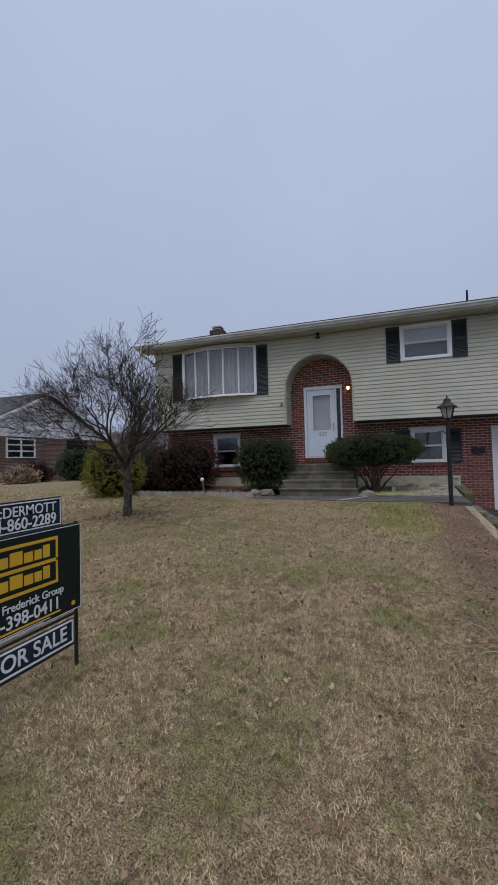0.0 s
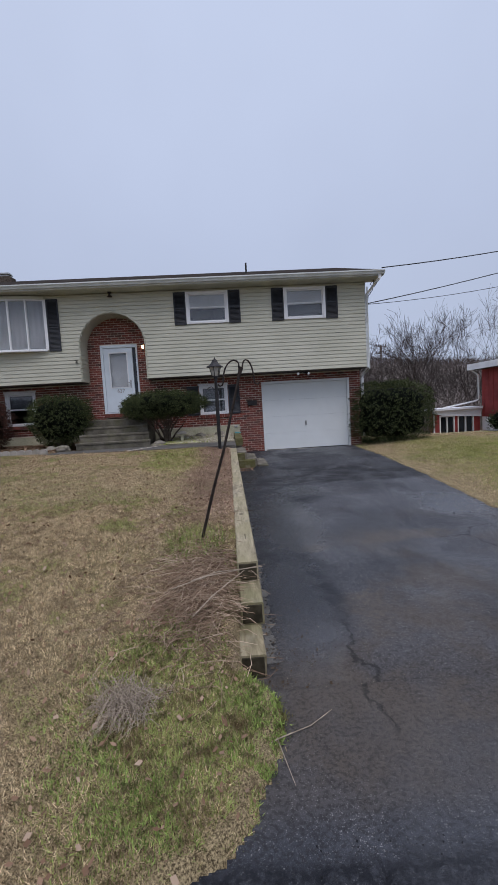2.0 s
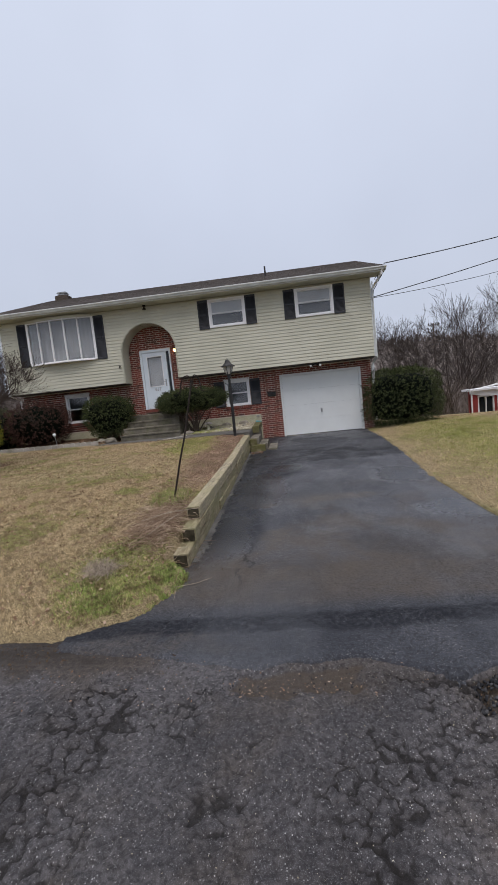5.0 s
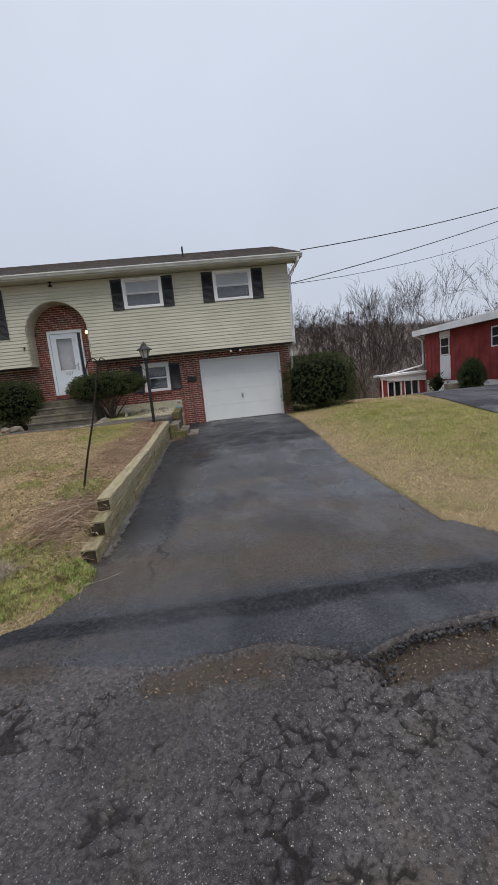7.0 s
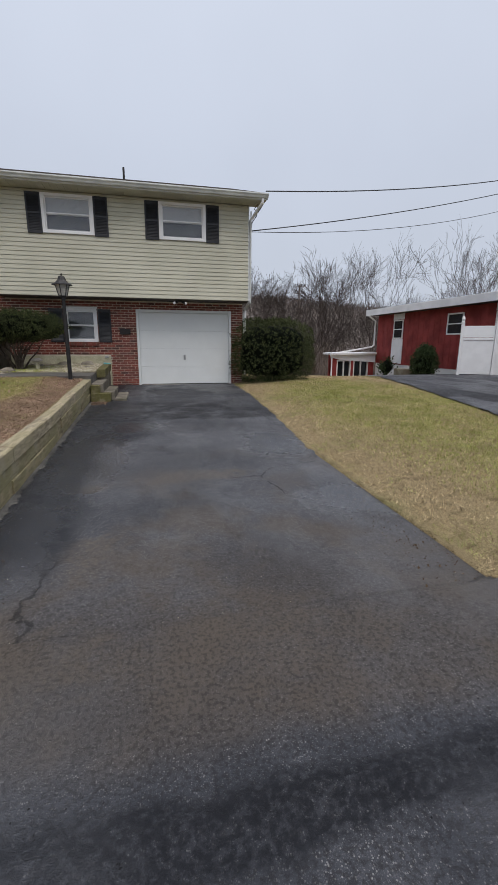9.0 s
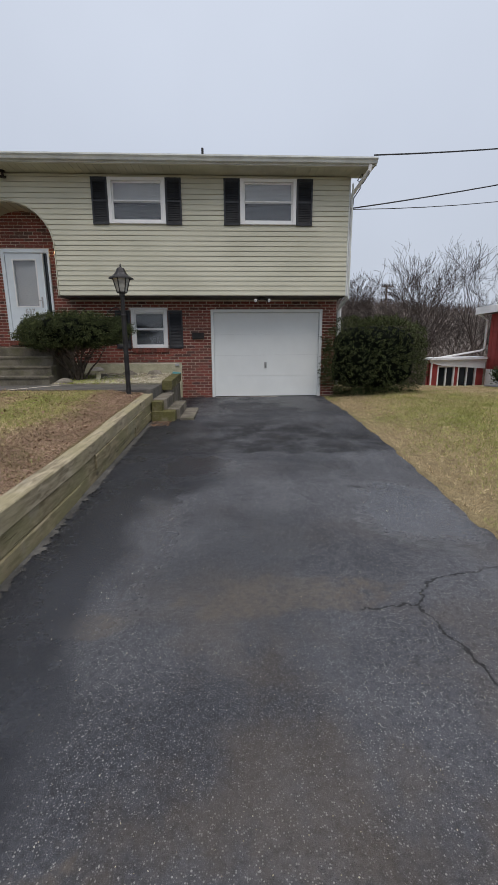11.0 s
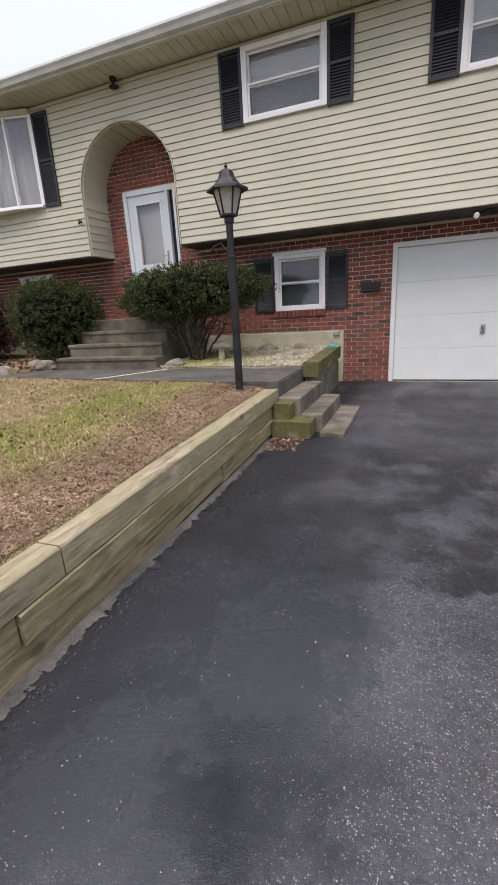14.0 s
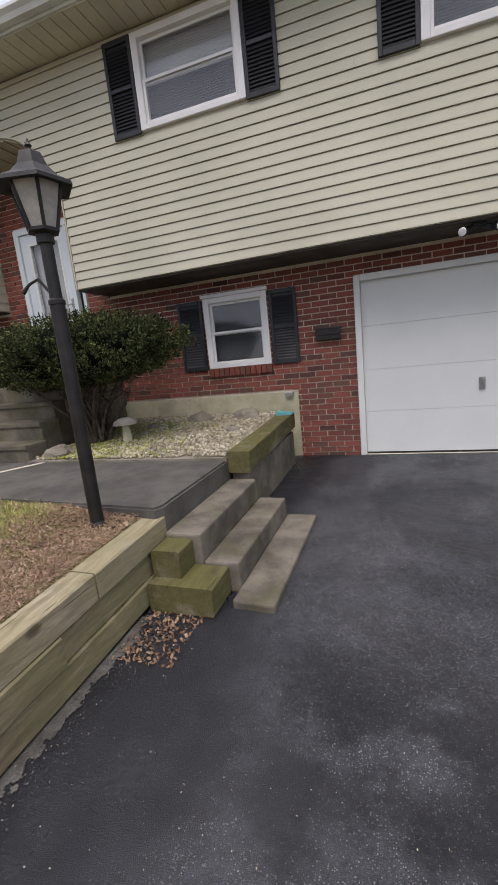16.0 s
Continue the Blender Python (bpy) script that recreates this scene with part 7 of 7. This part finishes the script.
flakes("fallen_leaves", "pale leaf scraps lying in the pothole", "leaves", 600, (3.1, 6.2), (-0.6, -0.26), 0.014, "straw", None, -0.066, 0.4, 0.3, True)
flakes("fallen_leaves", "pale leaf scraps lying in the shallow hollow", "leaves", 70, (1.82, 2.6), (-0.42, -0.29), 0.014, "straw", None, -0.024, 0.4, 0.3, True)
flakes("fallen_leaves", "dry scraps at the street edge", "leaves", 420, (-1.5, 2.9), (-0.5, 0.35), 0.012, "litter", None, 0.0, 0.5, 0.3, True)
flakes("driveway_grit", "dark grit and silt crumbs in the pothole", "gravel", 7000, (2.98, 6.2), (-0.60, -0.14), 0.008, "soil", None, -0.070, 0.8, 0.5, True)
flakes("driveway_grit", "grey stone crumbs in the pothole", "gravel", 3000, (2.98, 6.2), (-0.60, -0.14), 0.007, "stone_grit", None, -0.068, 0.8, 0.5, True)
flakes("driveway_grit", "pale grit loose on the asphalt", "gravel", 9000, (1.3, 5.0), (-2.6, 11.5), 0.0045, "pebble", None, 0.0, 0.8, 0.4, True)
flakes("driveway_grit", "crumbled asphalt grit along the timber wall", "gravel", 7000, (1.235, 1.46), (1.3, 8.6), 0.006, "stone_grit", lambda x, y: rng.random(len(x)) < np.clip((1.5 - x) / 0.2, 0, 1), 0.004, 0.8, 0.5, True)
flakes("soil_crumbs", "dark soil crumbs along the ragged lawn edge", "soil", 45000, (-3.0, 6.0), (-0.25, 2.2), 0.012, "soil", lambda x, y: sample(AG, x, y) < 0.5 * rng.random(len(x)) ** 2.0, 0.002, 0.8, 0.5, True)
sheet("gravel_strip", axis_marks((1.22, 1.36, 0.006)), axis_marks((1.45, 8.5, 0.010)), lambda x, y: drive_height(x, y) + 0.006, lambda x, y: x < 1.288 + 0.030 * fbm(x, y, 5, 51) + 0.045 * fbm(x, y, 22, 52), M["grit"], "pale grit strip at the foot of the timber wall")


def stalks(name, label, n, spot, ln, r, mat_, droop=0.5, seed=1):
    """Loose dry stalks, bent and tangled."""
    rr = random.Random(seed)
    v, f = [], []
    for i in range(n):
        x, y = spot(rr)
        z = float(sample(HG, np.array([x]), np.array([y]))[0])
        a = rr.uniform(0, 6.28)
        l = ln * rr.uniform(0.4, 1.3)
        up = rr.uniform(0.05, droop)
        p0 = Vector((x, y, z + rr.uniform(0.0, 0.03)))
        p1 = p0 + Vector((math.cos(a) * l * 0.5, math.sin(a) * l * 0.5, l * 0.5 * up))
        a += rr.gauss(0, 0.35)
        p2 = p1 + Vector((math.cos(a) * l * 0.5, math.sin(a) * l * 0.5, -l * 0.35 * up))
        k = len(v)
        for p, q in ((p0, r), (p1, r * 0.85), (p2, r * 0.5)):
            v += ring_points(p, p2 - p0, q, 3)
        for s in range(2):
            for j in range(3):
                f.append((k + s * 3 + j, k + s * 3 + (j + 1) % 3, k + s * 3 + 3 + (j + 1) % 3, k + s * 3 + 3 + j))
    return tagged(raw(name, v, f, M[mat_]), label, "dry stalks", kind="stuff")


stalks("dry_stalks", "heap of dead pale plant stalks beside the timber ends", 2000, lambda q: (q.gauss(0.84, 0.14), q.gauss(1.88, 0.28)), 0.19, 0.0026, "straw", 0.25, 3)
stalks("dry_stalks", "thin dead stalks over the lawn edge", 600, lambda q: (q.uniform(0.15, 1.05), q.uniform(1.4, 4.2)), 0.18, 0.0018, "straw", 0.5, 4)
stalks("straw_tuft", "pale tuft of dead ornamental grass", 420, lambda q: (q.gauss(0.53, 0.05), q.gauss(0.97, 0.05)), 0.14, 0.0016, "pale_twig", 1.2, 5)
for pts in (((1.10, 0.80), (1.22, 0.86), (1.38, 0.93), (1.50, 1.01)), ((1.13, 1.24), (1.20, 1.05), (1.22, 0.85), (1.26, 0.62))):
    bm = bmesh.new()
    tube(bm, [(x, y, drive_z(y) + 0.030 + 0.008 * (i % 2)) for i, (x, y) in enumerate(pts)], [0.0032, 0.0028, 0.0024, 0.0013], 6)
    tagged(part("fallen_twig", bm, M["pale_twig"]), "long pale fallen twig across the driveway edge", "twig", "twigs at the driveway edge")
for a, b in (((0.66, 1.74, 0.22), (1.27, 1.87, 0.285)), ((0.78, 1.80, 0.24), (1.25, 1.84, 0.285)), ((0.80, 1.50, 0.14), (1.13, 1.80, 0.285))):
    a, b = Vector(a), Vector(b)
    bm = bmesh.new()
    tube(bm, [a, a.lerp(b, 0.35) + Vector((0.01, 0.015, 0.02)), a.lerp(b, 0.7) + Vector((0, -0.012, 0.015)), b], [0.004, 0.0038, 0.003, 0.002], 6)
    tagged(part("dead_stalk", bm, M["pale_twig"]), "thick dead stalk lying over the heap by the timbers", "stalk", "dead stalks on the heap")
stalks("fallen_twigs", "dry grass caught beside the timber wall", 60, lambda q: (q.uniform(1.27, 1.42), q.gauss(4.9, 0.12)), 0.22, 0.0016, "straw", 0.2, 9)

# gravel bed, larger stones and small things in it
def stones(name, label, n, spot, size, mat_, seed):
    rr = random.Random(seed)
    v, f = [], []
    for i in range(n):
        x, y, z = spot(rr)
        s = size * rr.uniform(0.5, 1.5)
        k = len(v)
        ax = [Vector((rr.gauss(0, 1), rr.gauss(0, 1), rr.gauss(0, 0.6))).normalized()]
        ax.append(ax[0].orthogonal().normalized())
        ax.append(ax[0].cross(ax[1]))
        e = (s, s * rr.uniform(0.6, 0.95), s * rr.uniform(0.4, 0.7))
        c = Vector((x, y, z))
        v += [c + ax[0] * e[0], c - ax[0] * e[0], c + ax[1] * e[1], c - ax[1] * e[1], c + ax[2] * e[2], c - ax[2] * e[2]]
        f += [(k, k + 2, k + 4), (k + 2, k + 1, k + 4), (k + 1, k + 3, k + 4), (k + 3, k, k + 4), (k + 2, k, k + 5), (k + 1, k + 2, k + 5), (k + 3, k + 1, k + 5), (k, k + 3, k + 5)]
    return tagged(raw(name, v, f, M[mat_], smooth=True), label, "gravel", kind="stuff")


def bed_z(x, y):
    return 0.545 + 0.09 * max(0.0, (y - 10.0) / 1.9)


boxed_bed = tagged(raw("gravel_bed", [(-0.98, 9.93, 0.535), (1.22, 9.93, 0.535), (1.22, 11.93, 0.635), (-0.98, 11.93, 0.635), (-0.98, 9.93, 0.3), (1.22, 9.93, 0.3), (1.22, 11.93, 0.3), (-0.98, 11.93, 0.3)], [(0, 1, 2, 3), (4, 5, 1, 0), (5, 6, 2, 1), (7, 4, 0, 3)], M["stone"]), "pale gravel planting bed against the foundation", "gravel bed", kind="structure")


def bed_spot(q):
    x, y = q.uniform(-0.92, 1.2), q.uniform(9.96, 11.88)
    return x, y, bed_z(x, y) + 0.004


stones("gravel", "pale mixed river gravel", 7000, bed_spot, 0.019, "pebble", 6)
tagged(stones("moss_clumps", "green moss and ground cover over the gravel", 3600, lambda q: (lambda x, y: (x, y, bed_z(x, y) + 0.006))(min(1.0, abs(q.gauss(0, 0.55)) - 0.85), 9.98 + 1.5 * q.random() ** 1.3), 0.017, "moss", 7), category="moss")
rr = random.Random(9)
for x, y, s, zz in ((0.25, 11.5, 0.13, 0.62), (0.82, 11.6, 0.15, 0.62), (0.9, 10.9, 0.08, 0.58), (-0.72, 10.1, 0.14, 0.55), (-3.15, 10.0, 0.15, 0.58), (-3.5, 10.15, 0.12, 0.58), (-0.25, 11.2, 0.09, 0.6)):
    bm = bmesh.new()
    bmesh.ops.create_icosphere(bm, subdivisions=3, radius=1.0)
    for v in bm.verts:
        d = v.co.copy()
        v.co = Vector((x, y, zz)) + Vector((d.x * s * 1.2, d.y * s, d.z * s * 0.75)) * (1 + 0.25 * noise.noise(d * 1.7 + Vector((x * 3, 0, 0))))
    rock = tagged(part("garden_rock", bm, M["stone"]), "rough tan garden rock lying in the bed", "rock", "garden rocks")
mush = thing("garden_ornament", -0.18, 10.55, 0.58, "small pale stone mushroom ornament in the gravel", "garden ornament")
bm = bmesh.new()
lathe(bm, -0.18, 10.55, [(0.05, 0.56), (0.045, 0.68), (0.035, 0.76)], 12)
part("stalk", bm, M["stucco"], mush)
bm = bmesh.new()
lathe(bm, -0.18, 10.55, [(0.04, 0.755), (0.13, 0.77), (0.125, 0.80), (0.07, 0.835), (0.01, 0.845)], 14)
part("cap", bm, M["edging"], mush)
scoop = thing("downspout_guard", 1.36, 11.45, 0.645, "teal plastic piece lying on the timber kerb", "plastic scrap")
bm = bmesh.new()
prism(bm, [(1.26, 0.647), (1.44, 0.650), (1.44, 0.665), (1.26, 0.69)], 11.40, 11.54)
part("shell", bm, M["teal"], scoop)
light = thing("path_light", -4.75, 9.75, 0.55, "small white-headed path light in the mulch bed", "path light")
bm = bmesh.new()
tube(bm, [(-4.72, 9.75, 0.5), (-4.78, 9.75, 0.90)], 0.012, 8)
part("stake", bm, M["steel"], light)
bm = bmesh.new()
bmesh.ops.create_icosphere(bm, subdivisions=2, radius=0.05, matrix=Matrix.Translation((-4.785, 9.75, 0.94)))
part("globe", bm, M["vinyl"], light, "white globe", True)
marker = thing("marker_flag", 7.35, 1.55, 0.05, "orange utility marker flag beside a dug hole", "marker")
bm = bmesh.new()
tube(bm, [(7.35, 1.55, 0.0), (7.30, 1.55, 0.42)], 0.004, 5)
part("wire", bm, M["steel"], marker)
boxed("flag", [(7.36, 7.46, 1.548, 1.552, 0.20, 0.30)], M["orange"], marker, "orange plastic flag")
stones("dug_earth", "clods of dug earth on the grass", 260, lambda q: (q.gauss(6.7, 0.22), q.gauss(2.1, 0.2), 0.02), 0.035, "soil", 12)


def rim_spot(q):
    x = q.uniform(3.05, 5.8)
    y = seam_y(x) - 0.015 - abs(q.gauss(0, 0.03))
    return x, y, -0.200


# black crumbs added to draw the shadow line under the pothole's lip
stones("asphalt_rubble", "broken asphalt crumbs, black to stand for shade along the pothole rim", 900, rim_spot, 0.012, "rubble", 14)
stones("asphalt_rubble", "loose chunks of alligator-cracked asphalt", 60, lambda q: (q.gauss(3.06, 0.05), q.uniform(-0.58, -0.38), -0.200), 0.014, "rubble", 15)
stones("asphalt_rubble", "crumbled asphalt along the driveway seam", 2600, lambda q: (lambda x: (x, 0.25 + 0.04 * fbm(x, 0, 1.2, 35) + q.gauss(0, 0.060), -0.150))(q.uniform(1.1, 5.2)), 0.0048, "rubble", 16)
stones("asphalt_rubble", "crumbled asphalt at the street edge", 700, lambda q: (q.uniform(-1.5, 2.8), -0.34 + q.gauss(0, 0.07), -0.178), 0.005, "rubble", 17)

# ---- pieces: siding boards, bricks, shingles ----
COURSE = 0.1016
z = Z0
row = 0
while z < Z1 - 0.02:
    zt = min(z + COURSE, Z1)
    spans = [[(X0 + 0.008, X0 + 0.008), (X1 - 0.008, X1 - 0.008)]]
    cuts = []
    for h in (W1, W2):
        if z < h[3] + 0.03 and zt > h[2] - 0.02:
            cuts.append(((h[0] - 0.03, h[0] - 0.03), (h[1] + 0.03, h[1] + 0.03)))
    if zt > BAY[2] - 0.05 and z < BAY[3] + 0.06:
        cuts.append(((BAY[0] - 0.02, BAY[0] - 0.02), (BAY[1] + 0.02, BAY[1] + 0.02)))
    if z < SPRING + ARCH_RAD:
        h0, h1 = arch_half(z) + 0.02, (arch_half(zt) + 0.02 if zt < SPRING + ARCH_RAD else 0.0)
        cuts.append(((ARCH_X - h0, ARCH_X - h1), (ARCH_X + h0, ARCH_X + h1)))
    # vertical butt joints
    start = (X0 + 0.008, X0 + 0.008)
    pieces = []
    for a, b in sorted(cuts):
        pieces.append((start, a))
        start = b
    pieces.append((start, (X1 - 0.008, X1 - 0.008)))
    split = []
    for a, b in pieces:
        j = -6.2 + (row * 1.37) % 3.6
        s = a
        while j < b[0] - 0.3:
            if j > s[0] + 0.3:
                split.append((s, (j - 0.001, j - 0.001)))
                s = (j, j)
            j += 3.66
        split.append((s, b))
    for (a0, a1), (b0, b1) in split:
        if b0 - a0 < 0.02:
            continue
        yf, yt = S - 0.022, S - 0.011
        zb, zu = z + 0.005, zt - 0.003
        v = [(a0, yf, zb), (b0, yf, zb), (b0, yf, zb + 0.012), (a0, yf, zb + 0.012), (a1, yt, zu), (b1, yt, zu), (a0, S - 0.001, zb), (b0, S - 0.001, zb)]
        raw("plank", v, [(0, 1, 2, 3), (3, 2, 5, 4), (0, 6, 7, 1), (0, 3, 4, 6), (1, 7, 5, 2)], M["siding"], upper_wall)
    z += COURSE
    row += 1

# bricks
BL, BH, CH = 0.190, 0.0540, 0.0677
solids = [W3, W4, DOOR, GARAGE]
rr = random.Random(3)
shapes = []
for i in range(4):
    bm = bmesh.new()
    box(bm, 0, BL, -0.011 - 0.0015 * i, 0.03, 0, BH, bevel=0.0)
    for v in bm.verts:
        v.co += Vector((rr.uniform(-0.002, 0.002), rr.uniform(-0.001, 0.001), rr.uniform(-0.0015, 0.0015)))
    me = bpy.data.meshes.new("brick")
    bm.to_mesh(me)
    bm.free()
    me.materials.append(M["brick"])
    shapes.append(me)
far_v, far_f = [], []
made = 0
for r in range(70):
    zb = 0.012 + r * CH
    if zb + BH > SPRING + 1.1:
        break
    x = X0 + 0.06 - (0.10 if r % 2 else 0.0)
    while x < X1 - 0.04:
        a, b = max(x, X0 + 0.055), min(x + BL, X1 - 0.035)
        x += BL + 0.0135
        if zb < 0.855 and a < 1.42:
            if b < 1.437:
                continue
            a = 1.425
        if zb + BH > Z0 - 0.02 and not (ARCH_L < (a + b) / 2 < ARCH_R):
            continue
        if zb + BH > Z0 - 0.02:
            a, b = max(a, ARCH_L), min(b, ARCH_R)
        runs = [(a, b)]
        for h in solids:
            if h[2] - (0.12 if h in (W3, W4, DOOR) else 0.0) < zb + BH / 2 < h[3] + 0.01:
                nxt = []
                for p, q in runs:
                    gap = 0.004 if h in (GARAGE, DOOR) else 0.03
                    if q <= h[0] - gap or p >= h[1] + gap:
                        nxt.append((p, q))
                    else:
                        if p < h[0] - gap:
                            nxt.append((p, h[0] - gap))
                        if q > h[1] + gap:
                            nxt.append((h[1] + gap, q))
                runs = nxt
        for p, q in runs:
            if q - p < 0.008:
                continue
            near = 1.42 < p < 2.2 and zb < 2.2 or (p > 0.2 and zb < 1.3)
            if near and made < 295:
                o = new("brick", shapes[(r * 7 + int(p * 13)) % 4])
                o.parent = brick_wall
                o.location = (p, B - 0.001, zb)
                o.scale = ((q - p) / BL, 1, 1)
                made += 1
            else:
                k = len(far_v)
                j = rr.uniform(-0.003, 0.002)
                y0, y1 = B - 0.012 + j, B - 0.0
                far_v += [(p, y0, zb), (q, y0, zb), (q, y0, zb + BH), (p, y0, zb + BH), (p, y1, zb), (q, y1, zb), (q, y1, zb + BH), (p, y1, zb + BH)]
                far_f += [(k, k + 1, k + 2, k + 3), (k, k + 4, k + 5, k + 1), (k + 1, k + 5, k + 6, k + 2), (k + 2, k + 6, k + 7, k + 3), (k + 3, k + 7, k + 4, k)]
tagged(raw("bricks", far_v, far_f, M["brick"], brick_wall), kind="stuff")

# shingle courses on the front slope
sv, sf = [], []
ln = math.hypot(RIDGE_Y - EAVE_Y, RIDGE_Z - EAVE_Z)
uy, uz = (RIDGE_Y - EAVE_Y) / ln, (RIDGE_Z - EAVE_Z) / ln
for c in range(int(ln / 0.14)):
    d0, d1 = c * 0.14 - 0.04, c * 0.14 + 0.14
    x = RX0 - (c % 3) * 0.1
    while x < RX1:
        a, b = max(x, RX0 - 0.02), min(x + 0.30, RX1 + 0.02)
        x += 0.305
        if b - a < 0.05:
            continue
        k = len(sv)
        y0, z0 = EAVE_Y + uy * d0, EAVE_Z + uz * d0
        y1, z1 = EAVE_Y + uy * d1, EAVE_Z + uz * d1
        sv += [(a, y0, z0 + 0.010), (b, y0, z0 + 0.010), (b, y1, z1 + 0.003), (a, y1, z1 + 0.003), (a, y0, z0), (b, y0, z0)]
        sf += [(k, k + 1, k + 2, k + 3), (k, k + 4, k + 5, k + 1)]
tagged(raw("shingles", sv, sf, M["shingle"], roof), kind="stuff")
